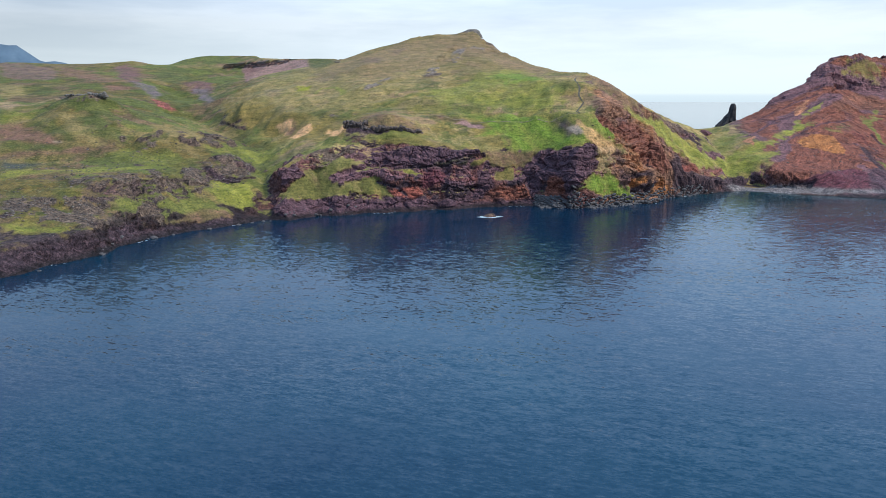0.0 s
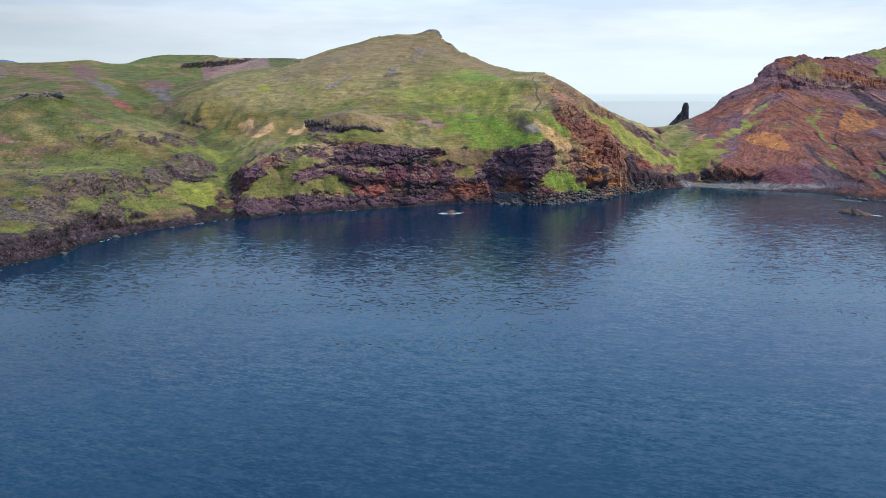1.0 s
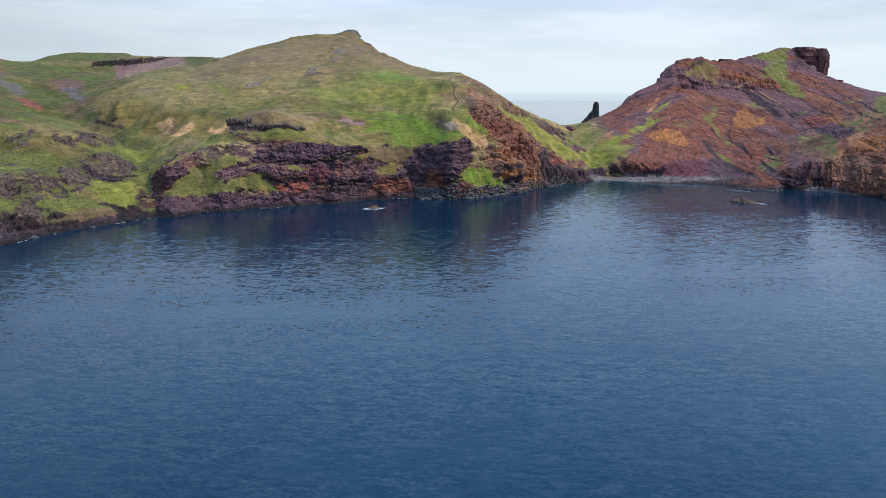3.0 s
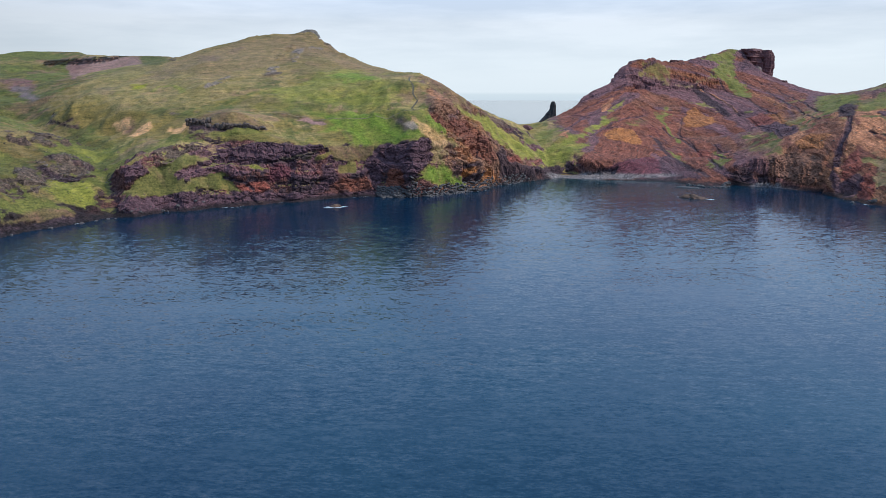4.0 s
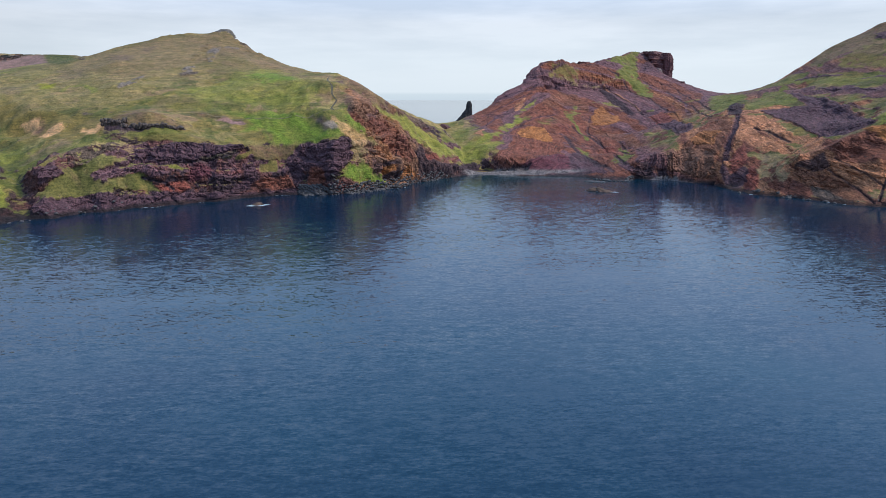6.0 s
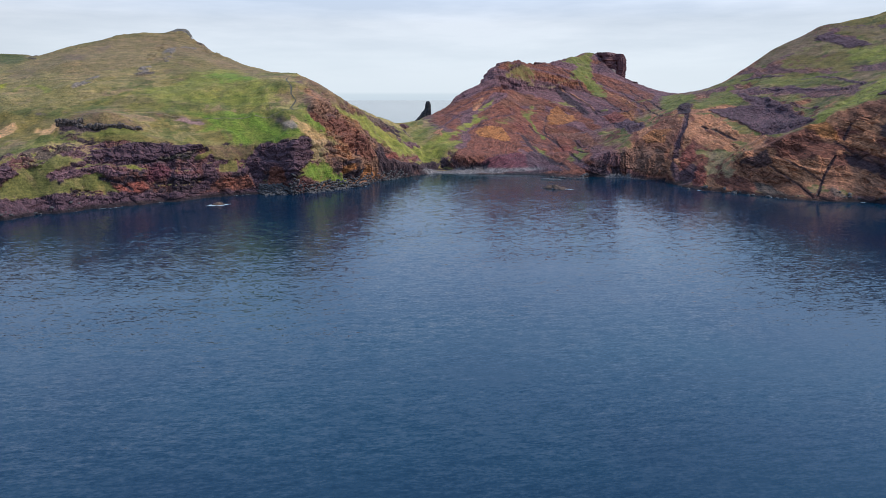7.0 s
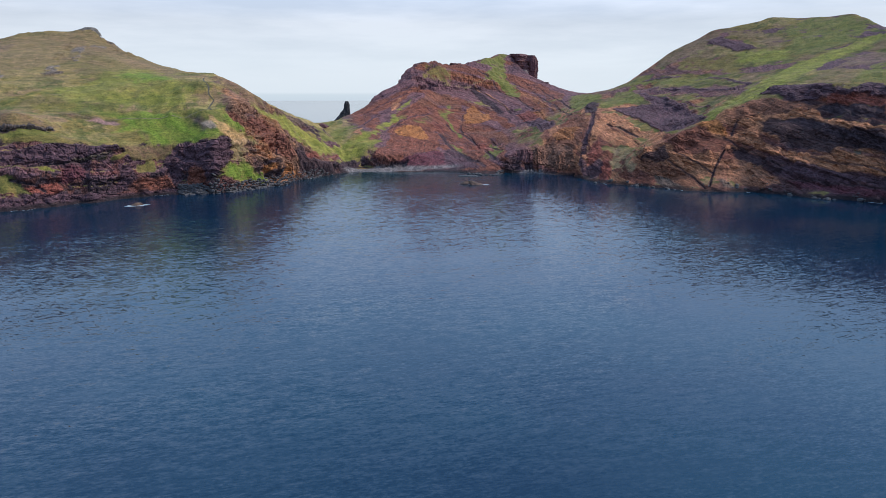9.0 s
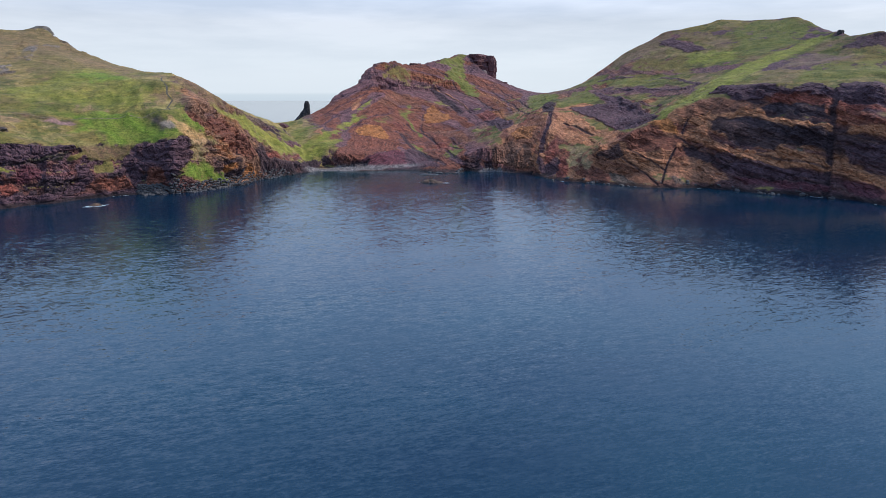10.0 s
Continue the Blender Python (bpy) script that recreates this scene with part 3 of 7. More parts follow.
def cells3(px, py, pz, size, seed):
    """Broken blocks of about the given size: a number from 0 to 1 for each block, and the distance to its nearest joint."""
    fx, fy, fz = px / size, py / size, pz / size
    ix, iy, iz = np.floor(fx), np.floor(fy), np.floor(fz)
    first, second, tone = np.full(px.shape, 9.0), np.full(px.shape, 9.0), np.zeros(px.shape)
    for a in (-1, 0, 1):
        for b in (-1, 0, 1):
            for c in (-1, 0, 1):
                kx, ky, s = ix + a, iy + b, (iz + c) * 57
                h = hash_grid(kx + s, ky - s, seed)
                dx = kx + h - fx
                dy = ky + (h * 61.7) % 1 - fy
                dz = iz + c + (h * 917.3) % 1 - fz
                d = dx * dx + dy * dy + dz * dz
                near = d < first
                second = np.where(near, first, np.minimum(second, d))
                tone = np.where(near, (h * 4177.1) % 1, tone)
                first = np.where(near, d, first)
    return tone, np.sqrt(second) - np.sqrt(first)


def beds(height, thick, seed):
    return 0.62 * grain(height, height * 0 + 3.3, thick, seed) + 0.38 * grain(height, height * 0 + 9.1, thick * 0.28, seed + 5)


def shelves(h, thick, seed):
    """Hard and soft beds: each stands out or back by its own amount, with short steps between."""
    k = np.floor(h / thick)
    f = smooth(0.72, 1.0, h / thick - k)
    return hash_grid(k, k * 0, seed) * (1 - f) + hash_grid(k + 1, k * 0, seed) * f - 0.5


# ---- beds, bare patches and turf: each with its outline on the hillside (kind, strength, how far it stands out, corners) ----
# dark seams and caves that stand back have recess shade in their colour
FEATURES = []


def area(kind, strength, stand, *corners):
    FEATURES.append((kind, strength, stand, 0.0, np.array(corners, float)))


def seam(kind, strength, half_width, stand, *corners):
    FEATURES.append((kind, strength, stand, half_width, np.array(corners, float)))


# groundwork
area("STRAW", 0.6, 0.0, (-193, 594, 58), (-178, 612, 69), (-138, 662, 87), (-76, 670, 103), (-13, 693, 119), (9, 651, 106), (-19, 539, 75), (-54, 504, 59), (-108, 509, 55), (-152, 534, 53))
area("HEATH", 0.45, 0.0, (-113, 640, 88), (-76, 670, 103), (-13, 699, 122), (29, 705, 127), (60, 645, 101), (96, 555, 85), (71, 573, 87), (33, 625, 100), (-11, 591, 90), (-56, 568, 80))
area("OLIVE", 0.95, 0.0, (-186, 596, 61), (-158, 576, 64), (-129, 538, 60), (-123, 510, 50), (-146, 528, 48), (-167, 540, 50))
area("OLIVE", 0.95, 0.0, (-136, 530, 53), (-109, 513, 56), (-83, 495, 54), (-71, 482, 50), (-62, 438, 43), (-81, 446, 39), (-109, 474, 37), (-131, 506, 41))
area("GREEN", 0.95, 0.0, (60, 473, 56), (81, 466, 58), (96, 455, 55), (101, 449, 49), (99, 441, 40), (87, 432, 37), (72, 441, 35), (59, 451, 39))
area("OLIVE", 0.9, 0.0, (22, 485, 57), (60, 473, 56), (59, 451, 39), (42, 444, 35), (24, 444, 38), (18, 466, 47))
# west
area("SOIL_PURPLE", 0.8, 0.0, (-500, 806, 103), (-466, 802, 101), (-409, 754, 94), (-375, 686, 83), (-386, 670, 81), (-438, 703, 86))
area("SOIL_RED", 0.7, 0.0, (-421, 782, 98), (-380, 755, 94), (-335, 715, 86), (-286, 661, 77), (-308, 662, 79), (-347, 689, 82), (-389, 726, 89))
area("WINE_SOIL", 0.9, 0.0, (-359, 779, 98), (-352, 796, 102), (-316, 749, 90), (-282, 658, 76), (-298, 669, 79), (-336, 732, 88))
area("SOIL_GREY", 0.9, 0.0, (-301, 686, 81), (-285, 686, 77), (-251, 632, 68), (-251, 615, 66), (-270, 639, 72), (-286, 658, 77))
area("SOIL_RED", 0.9, 0.0, (-315, 653, 77), (-303, 651, 77), (-284, 641, 74), (-289, 619, 72))
area("RED", 0.8, 0.0, (-250, 605, 65), (-243, 609, 64), (-223, 587, 57), (-217, 584, 53), (-226, 582, 54), (-236, 583, 59))
area("WINE_SOIL", 0.95, 0.0, (-262, 718, 79), (-254, 735, 82), (-232, 718, 79), (-220, 675, 69), (-237, 682, 69), (-255, 700, 73))
area("SOIL_GREY", 1.0, 0.0, (-244, 696, 72), (-230, 688, 72), (-198, 609, 63), (-200, 600, 60), (-231, 669, 65))
area("SOIL_RED", 0.8, 0.0, (-258, 818, 103), (-245, 806, 100), (-233, 792, 96), (-236, 784, 93), (-247, 797, 97))
area("PINK_ROCK", 0.9, 0.0, (-224, 799, 98), (-217, 810, 102), (-181, 805, 106), (-148, 784, 105), (-136, 728, 95), (-154, 736, 93), (-186, 770, 91), (-191, 709, 82), (-191, 688, 79), (-217, 774, 90))
area("WINE_SOIL", 0.8, 0.0, (-224, 799, 98), (-217, 810, 102), (-199, 803, 102), (-196, 783, 95), (-208, 775, 90), (-191, 688, 79), (-217, 774, 90))
area("MOSS", 0.9, 0.0, (-148, 787, 106), (-116, 758, 104), (-97, 667, 97), (-115, 653, 90), (-135, 726, 95))
area("GREYROCK", 1.0, 1.0, (-117, 755, 103), (-96, 679, 100), (-94, 657, 96), (-101, 665, 96))
area("TAN", 0.8, 0.0, (-331, 527, 63), (-312, 516, 62), (-292, 497, 62), (-288, 466, 60), (-294, 467, 60))
seam("TAN", 0.7, 1.2, 0.0, (-288, 489, 61), (-299, 527, 64), (-294, 537, 66), (-239, 463, 68))
area("SOIL_RED", 0.85, 0.0, (-279, 441, 52), (-265, 441, 51), (-244, 426, 47), (-225, 413, 42), (-230, 407, 40), (-245, 411, 42), (-263, 414, 42))
area("PALE", 0.5, 0.0, (-232, 413, 43), (-226, 413, 43), (-225, 412, 41), (-230, 411, 42))
area("SOIL_BROWN", 0.9, 0.0, (-254, 397, 36), (-243, 401, 37), (-228, 403, 38), (-212, 412, 39), (-198, 416, 38), (-211, 409, 36), (-226, 400, 35), (-240, 395, 34), (-250, 390, 34))
area("MOSS", 0.9, 0.0, (-262, 411, 42), (-246, 407, 41), (-221, 409, 40), (-225, 405, 38), (-254, 399, 37))
# strip of bushes with their bluish shade put into the colour
area("SHADED_SCRUB", 0.9, 0.0, (-248, 387, 33), (-238, 391, 32), (-225, 396, 32), (-214, 402, 33), (-229, 386, 30), (-232, 376, 29), (-241, 375, 29))
area("STRAW", 0.8, 0.0, (-245, 444, 56), (-234, 445, 56), (-219, 428, 50), (-210, 421, 43), (-201, 416, 39), (-211, 417, 42), (-219, 421, 46), (-233, 432, 51))
area("MOSS", 0.95, 0.0, (-231, 445, 56), (-218, 448, 57), (-208, 442, 53), (-198, 428, 44), (-190, 424, 39), (-202, 419, 41), (-214, 423, 46), (-222, 430, 51))
area("MOSS", 0.8, 0.0, (-265, 452, 56), (-241, 437, 53), (-217, 417, 44), (-223, 414, 42), (-243, 427, 47), (-260, 439, 51))
area("MOSS", 0.8, 0.0, (-293, 527, 64), (-236, 457, 63), (-220, 470, 64), (-231, 453, 60), (-254, 455, 61))
area("MOSS", 0.8, 0.0, (-206, 470, 57), (-226, 581, 54), (-211, 591, 55), (-205, 526, 51), (-202, 471, 55))
area("MOSS", 0.8, 0.0, (-310, 760, 91), (-304, 792, 97), (-275, 785, 94), (-262, 709, 77), (-280, 712, 80))
area("MOSS", 0.7, 0.0, (-250, 633, 68), (-225, 620, 62), (-213, 597, 58), (-225, 592, 59))
area("MOSS", 0.8, 0.0, (-355, 614, 72), (-339, 612, 72), (-308, 559, 68), (-336, 588, 68))
area("GREEN", 0.9, 0.0, (-176, 414, 35), (-160, 416, 34), (-158, 402, 29), (-172, 395, 31), (-190, 406, 34), (-198, 416, 38), (-188, 417, 37))
area("GREEN", 0.9, 0.0, (-153, 445, 38), (-141, 453, 35), (-134, 457, 32), (-138, 442, 31), (-150, 442, 35))
area("LIME", 0.7, 0.0, (-239, 373, 29), (-223, 376, 29), (-206, 385, 30), (-181, 386, 30), (-157, 397, 28), (-177, 370, 28), (-207, 369, 28), (-227, 352, 27))
area("LIME", 0.7, 0.0, (-136, 461, 34), (-116, 471, 33), (-108, 451, 30), (-118, 447, 25), (-128, 442, 28))
area("STRAW", 0.7, 0.0, (-404, 646, 77), (-380, 640, 76), (-343, 584, 67), (-357, 568, 67))
area("YELLOW", 0.35, 0.0, (-288, 456, 57), (-273, 457, 57), (-263, 451, 55), (-274, 444, 53), (-282, 446, 53))
area("GREYROCK", 0.8, 0.8, (-296, 546, 67), (-282, 557, 69), (-232, 459, 64), (-245, 458, 64))
area("GREYROCK", 1.0, 2.0, (-283, 560, 70), (-302, 618, 72), (-287, 598, 70), (-224, 468, 65), (-227, 461, 64), (-233, 460, 65))
area("GREYROCK", 1.0, 1.2, (-207, 441, 52), (-206, 453, 53), (-203, 454, 53), (-204, 436, 49), (-209, 431, 49))
area("GREYROCK", 0.9, 0.8, (-199, 428, 44), (-197, 432, 46), (-193, 425, 41), (-195, 422, 41))
area("GREYROCK", 1.0, 1.6, (-181, 424, 41), (-179, 432, 43), (-178, 440, 46), (-173, 428, 41), (-175, 420, 38), (-179, 420, 39))
area("GREYROCK", 0.9, 1.0, (-184, 412, 35), (-182, 418, 38), (-178, 418, 38), (-179, 408, 34))
area("GREYROCK", 0.9, 1.0, (-175, 458, 45), (-173, 466, 45), (-164, 449, 44), (-166, 441, 43))
area("GREYROCK", 1.0, 1.4, (-156, 443, 40), (-155, 461, 41), (-148, 459, 38), (-143, 451, 35), (-148, 449, 36), (-153, 444, 38))
area("GREYROCK", 0.9, 0.8, (-142, 459, 36), (-139, 472, 35), (-137, 458, 34))
area("GREYROCK", 1.0, 1.8, (-151, 397, 27), (-144, 402, 27), (-139, 396, 24), (-134, 389, 20), (-130, 386, 18), (-135, 383, 19), (-141, 380, 20), (-144, 381, 23))
area("GREYROCK", 1.0, 2.0, (-145, 413, 29), (-140, 424, 29), (-132, 420, 28), (-122, 421, 24), (-112, 413, 20), (-120, 403, 20), (-127, 402, 20), (-131, 401, 20), (-137, 403, 24))
area("BASALT_AND_SHADE", 1.0, -1.2, (-142, 406, 27), (-138, 405, 26), (-132, 404, 22), (-127, 404, 21), (-119, 406, 20), (-119, 402, 19), (-127, 400, 20), (-135, 402, 22))
area("GREYROCK", 0.9, 1.0, (-196, 355, 26), (-195, 363, 28), (-177, 370, 28), (-169, 347, 24), (-173, 341, 21), (-179, 344, 24), (-187, 342, 24))
area("GREYROCK", 0.9, 1.0, (-171, 360, 28), (-160, 365, 28), (-159, 355, 21), (-167, 348, 24))
area("GREYROCK", 0.9, 1.0, (-166, 382, 29), (-153, 378, 25), (-144, 378, 20), (-147, 376, 19), (-154, 365, 24))
area("GREYROCK", 0.9, 1.0, (-158, 358, 22), (-150, 365, 20), (-147, 357, 16), (-154, 352, 17))
area("GREYROCK", 0.85, 0.6, (-196, 328, 21), (-179, 331, 21), (-169, 331, 16), (-158, 325, 12), (-155, 312, 9), (-161, 300, 11), (-168, 304, 13), (-182, 302, 15), (-191, 306, 17))
area("GREYROCK", 0.8, 0.6, (-208, 320, 22), (-199, 326, 21), (-189, 315, 18), (-186, 300, 15), (-196, 301, 16))
area("BASALT_AND_SHADE", 0.6, 0.4, (-188, 286, 12), (-175, 288, 11), (-163, 293, 10), (-154, 311, 8), (-156, 293, 4), (-164, 281, 4), (-168, 267, 3), (-173, 260, 3))
area("LIME", 0.95, 0.0, (-193, 296, 15), (-182, 298, 14), (-169, 300, 12), (-164, 297, 11), (-176, 290, 11), (-189, 289, 12))
area("GREEN", 0.95, 0.0, (-162, 336, 17), (-157, 346, 16), (-153, 339, 13), (-156, 331, 13), (-161, 332, 15))
area("GREEN", 0.95, 0.0, (-145, 356, 15), (-137, 373, 14), (-118, 374, 7), (-121, 367, 7), (-132, 359, 7), (-142, 345, 8))
area("SOIL_BROWN", 0.8, 0.0, (-141, 343, 6), (-136, 354, 8), (-128, 365, 8), (-119, 370, 7), (-115, 369, 4), (-129, 356, 3), (-139, 343, 4))
area("GREYROCK", 0.9, 1.0, (-155, 351, 17), (-147, 356, 16), (-142, 345, 8), (-141, 341, 5), (-147, 333, 6), (-150, 336, 11))
area("LIME", 0.95, 0.0, (-132, 395, 19), (-114, 403, 18), (-109, 397, 12), (-108, 386, 6), (-116, 379, 6), (-123, 378, 10), (-129, 383, 16))
area("BASALT_AND_SHADE", 0.9, 0.0, (-151, 305, 1), (-154, 315, 8), (-150, 332, 10), (-148, 332, 6), (-140, 341, 4), (-129, 355, 3), (-116, 367, 3), (-107, 373, 1), (-118, 355, 0), (-136, 335, 0), (-150, 307, 1))
area("BASALT_AND_SHADE", 0.9, 0.0, (-174, 262, 4), (-169, 277, 7), (-161, 288, 6), (-153, 306, 5), (-151, 304, 1), (-161, 278, 0), (-171, 257, 0))
# hill
area("SOIL_TUFF", 1.0, 0.0, (-120, 506, 47), (-113, 505, 49), (-108, 503, 50), (-107, 496, 46), (-109, 488, 41), (-115, 501, 43))
area("SOIL_TUFF", 1.0, 0.0, (-105, 480, 39), (-100, 487, 44), (-93, 488, 49), (-91, 483, 46), (-94, 475, 42), (-101, 471, 39))
area("SOIL_BROWN", 0.9, 0.0, (-108, 503, 50), (-104, 502, 50), (-105, 483, 40), (-109, 490, 41))
area("SOIL_TUFF", 0.9, 0.0, (-77, 473, 44), (-70, 471, 46), (-67, 474, 49), (-62, 441, 47), (-66, 441, 44), (-74, 460, 43))
area("SOIL_BROWN", 0.6, 0.0, (-65, 474, 49), (-59, 481, 53), (-48, 483, 55), (-31, 457, 55), (-21, 456, 52), (-12, 457, 47), (-10, 455, 45), (-23, 443, 46), (-33, 443, 47), (-44, 443, 48), (-51, 440, 47), (-60, 441, 48))
area("BASALT_AND_SHADE", 1.0, 0.0, (-61, 441, 48), (-51, 443, 49), (-42, 443, 47), (-30, 442, 47), (-12, 455, 45), (-11, 451, 44), (-29, 436, 44), (-47, 438, 44), (-60, 438, 44))
area("GREEN", 0.9, 0.0, (-51, 437, 44), (-16, 449, 44), (-5, 444, 41), (-29, 432, 41), (-47, 435, 41))
area("STONE_GREY", 0.9, 0.8, (-63, 529, 69), (-61, 535, 72), (-54, 549, 76), (-42, 570, 82), (-41, 561, 80), (-45, 544, 76), (-55, 533, 72))
area("STONE_GREY", 0.95, 1.0, (-16, 569, 83), (-11, 587, 89), (-2, 591, 90), (-5, 574, 85), (-13, 561, 81))
area("STONE_GREY", 0.95, 1.0, (7, 629, 100), (11, 651, 106), (23, 665, 110), (16, 627, 100), (11, 600, 93), (8, 604, 94))
area("STONE_GREY", 0.7, 0.6, (23, 665, 110), (36, 673, 112), (41, 664, 108), (32, 649, 105))
area("GREYROCK", 0.8, 0.5, (31, 708, 128), (37, 699, 122), (48, 681, 112), (45, 678, 112), (37, 692, 119), (29, 700, 124))
area("YELLOW", 0.9, 0.0, (-120, 591, 75), (-109, 585, 76), (-106, 567, 71), (-115, 566, 70))
seam("LIME", 0.9, 2.2, 0.0, (-100, 558, 69), (-97, 568, 73), (-85, 564, 74), (-76, 548, 71), (-76, 538, 68))
area("SOIL_PURPLE", 0.5, 0.0, (-72, 658, 101), (-55, 647, 100), (-55, 608, 94), (-71, 636, 96))
area("SOIL_PURPLE", 0.5, 0.0, (-46, 665, 106), (-36, 675, 110), (-37, 651, 104), (-43, 647, 102))
area("SOIL_PURPLE", 0.4, 0.0, (-148, 591, 72), (-133, 587, 73), (-128, 556, 66), (-141, 562, 67))
area("SOIL_PURPLE", 0.4, 0.0, (-115, 636, 86), (-95, 622, 87), (-86, 588, 81), (-106, 597, 79))
area("LIME", 0.65, 0.0, (30, 562, 84), (63, 575, 87), (82, 494, 75), (84, 476, 63), (64, 477, 59), (31, 495, 62), (-1, 497, 61), (-10, 526, 71), (16, 533, 75))
area("BRIGHT", 0.8, 0.0, (34, 550, 82), (61, 557, 84), (73, 516, 79), (49, 524, 77))
area("BRIGHT", 0.9, 0.0, (26, 475, 52), (45, 478, 56), (66, 464, 53), (79, 447, 45), (92, 438, 42), (87, 433, 38), (74, 438, 33), (61, 445, 32), (42, 444, 35), (40, 458, 43), (21, 454, 42), (31, 464, 47))
area("BRIGHT", 0.6, 0.0, (14, 484, 56), (30, 481, 57), (33, 471, 52), (22, 474, 52))
area("PINK_ROCK", 1.0, 0.0, (8, 469, 50), (16, 473, 51), (25, 470, 50), (28, 465, 47), (19, 463, 46), (14, 467, 48))
area("SOIL_BROWN", 0.8, 0.0, (-11, 484, 56), (3, 476, 54), (15, 472, 51), (6, 473, 51), (-3, 474, 53))
area("SOIL_RED", 0.6, 0.0, (40, 451, 42), (44, 448, 40), (44, 445, 36), (42, 445, 36))
area("SOIL_PURPLE", 0.95, 0.0, (74, 458, 51), (79, 453, 52), (84, 444, 46), (86, 439, 43), (80, 445, 44), (76, 453, 47))
area("PALE", 0.95, 0.0, (80, 448, 47), (83, 447, 48), (87, 440, 45), (85, 440, 43))
area("PALE", 0.9, 0.0, (84, 446, 48), (86, 445, 49), (89, 439, 45), (87, 439, 44))
area("SOIL_TUFF", 0.65, 0.0, (86, 449, 52), (89, 445, 50), (100, 443, 42), (111, 447, 36), (108, 444, 33), (99, 439, 35), (91, 437, 42))
area("BRIGHT", 0.85, 0.0, (94, 453, 55), (101, 452, 52), (114, 454, 45), (117, 453, 40), (106, 447, 43), (97, 447, 49))
area("RUST", 0.85, 0.0, (100, 457, 55), (107, 456, 54), (116, 455, 45), (108, 450, 45), (103, 452, 50))
area("SOIL_BROWN", 0.75, 0.0, (104, 510, 81), (120, 506, 76), (135, 500, 65), (142, 492, 56), (126, 480, 59), (116, 486, 67), (105, 492, 74))
area("LIME", 0.85, 0.0, (126, 477, 58), (143, 491, 53), (165, 507, 44), (190, 517, 30), (206, 524, 19), (218, 520, 12), (184, 492, 17), (167, 491, 29), (147, 480, 43), (132, 479, 51))
area("RUST", 0.8, 0.5, (117, 463, 51), (133, 476, 47), (148, 471, 34), (158, 472, 22), (147, 462, 14), (133, 457, 23), (120, 451, 35), (112, 453, 44))
area("OLIVE", 0.7, 0.0, (110, 448, 38), (120, 451, 35), (128, 452, 26), (119, 446, 27), (113, 446, 32))
area("BASALT_P", 0.9, 1.2, (53, 442, 24), (64, 443, 30), (77, 435, 34), (87, 432, 37), (93, 436, 39), (99, 438, 34), (97, 432, 24), (90, 425, 20), (83, 421, 13), (76, 422, 10), (73, 427, 13), (68, 432, 19), (64, 435, 18), (61, 431, 8), (54, 429, 5), (49, 435, 15))
area("RUST", 0.95, 0.0, (68, 432, 18), (75, 427, 17), (76, 422, 10), (71, 424, 6), (63, 428, 6), (65, 431, 12))
area("RUST", 0.95, 0.6, (34, 429, 12), (52, 434, 12), (56, 430, 5), (41, 429, 3), (31, 426, 5), (28, 427, 11))
area("BASALT_P", 0.9, 0.0, (22, 428, 24), (29, 431, 22), (31, 429, 11), (23, 424, 6), (9, 418, 6), (20, 425, 11))
area("SOIL_BROWN", 0.8, 0.0, (27, 435, 34), (61, 445, 33), (54, 442, 26), (42, 436, 24), (31, 433, 26))
area("OLIVE", 0.8, 0.0, (34, 432, 21), (45, 437, 22), (44, 433, 16), (34, 431, 17))
area("OLIVE", 0.7, 0.0, (16, 429, 29), (29, 433, 30), (23, 429, 26), (17, 428, 26))
area("BRIGHT", 1.0, 0.0, (80, 420, 9), (86, 422, 15), (98, 432, 20), (106, 434, 17), (118, 435, 10), (124, 437, 4), (110, 432, 5), (93, 423, 9))
area("TAN", 0.6, 0.6, (97, 438, 36), (110, 446, 35), (129, 453, 26), (115, 443, 25), (106, 436, 22), (99, 434, 24), (98, 436, 31))
area("TUFF", 0.8, 1.0, (115, 445, 31), (132, 459, 27), (128, 451, 25), (117, 444, 26))
# hollow under the orange bed, its shade painted in dark basalt
area("BASALT_AND_SHADE", 0.9, -2.0, (120, 442, 19), (134, 452, 19), (134, 442, 6), (121, 435, 7))
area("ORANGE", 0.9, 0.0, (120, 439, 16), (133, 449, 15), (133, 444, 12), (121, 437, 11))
seam("BASALT_AND_SHADE", 0.9, 0.8, -1.2, (139, 463, 25), (134, 441, 5))
area("ORANGE", 0.8, 1.0, (137, 446, 14), (147, 461, 14), (156, 464, 6), (151, 460, 1), (138, 444, 7))
area("BASALT_AND_SHADE", 0.9, 0.5, (154, 471, 26), (166, 488, 26), (170, 486, 20), (182, 485, 12), (192, 489, 10), (218, 514, 9), (225, 509, 8), (222, 501, 2), (195, 485, 2), (165, 469, 3), (158, 465, 7), (156, 468, 19))
area("RED", 0.8, 0.0, (168, 483, 21), (180, 492, 20), (182, 487, 14), (171, 482, 16))
area("APRON", 0.95, 0.0, (-93, 394, 13), (-84, 401, 20), (-75, 412, 25), (-66, 417, 31), (-54, 419, 31), (-48, 418, 28), (-62, 410, 25), (-68, 408, 21), (-61, 405, 16), (-49, 413, 19), (-40, 417, 19), (-31, 412, 10), (-45, 410, 10), (-61, 402, 11), (-80, 398, 10), (-88, 389, 11))
area("GREYROCK", 0.95, 1.0, (-82, 421, 34), (-70, 425, 37), (-55, 430, 38), (-48, 428, 36), (-49, 421, 31), (-63, 419, 32), (-69, 413, 28), (-75, 412, 26), (-79, 415, 32))
area("BASALT_P", 0.9, 1.5, (-92, 402, 26), (-88, 406, 29), (-82, 404, 23), (-91, 397, 17), (-94, 398, 17))
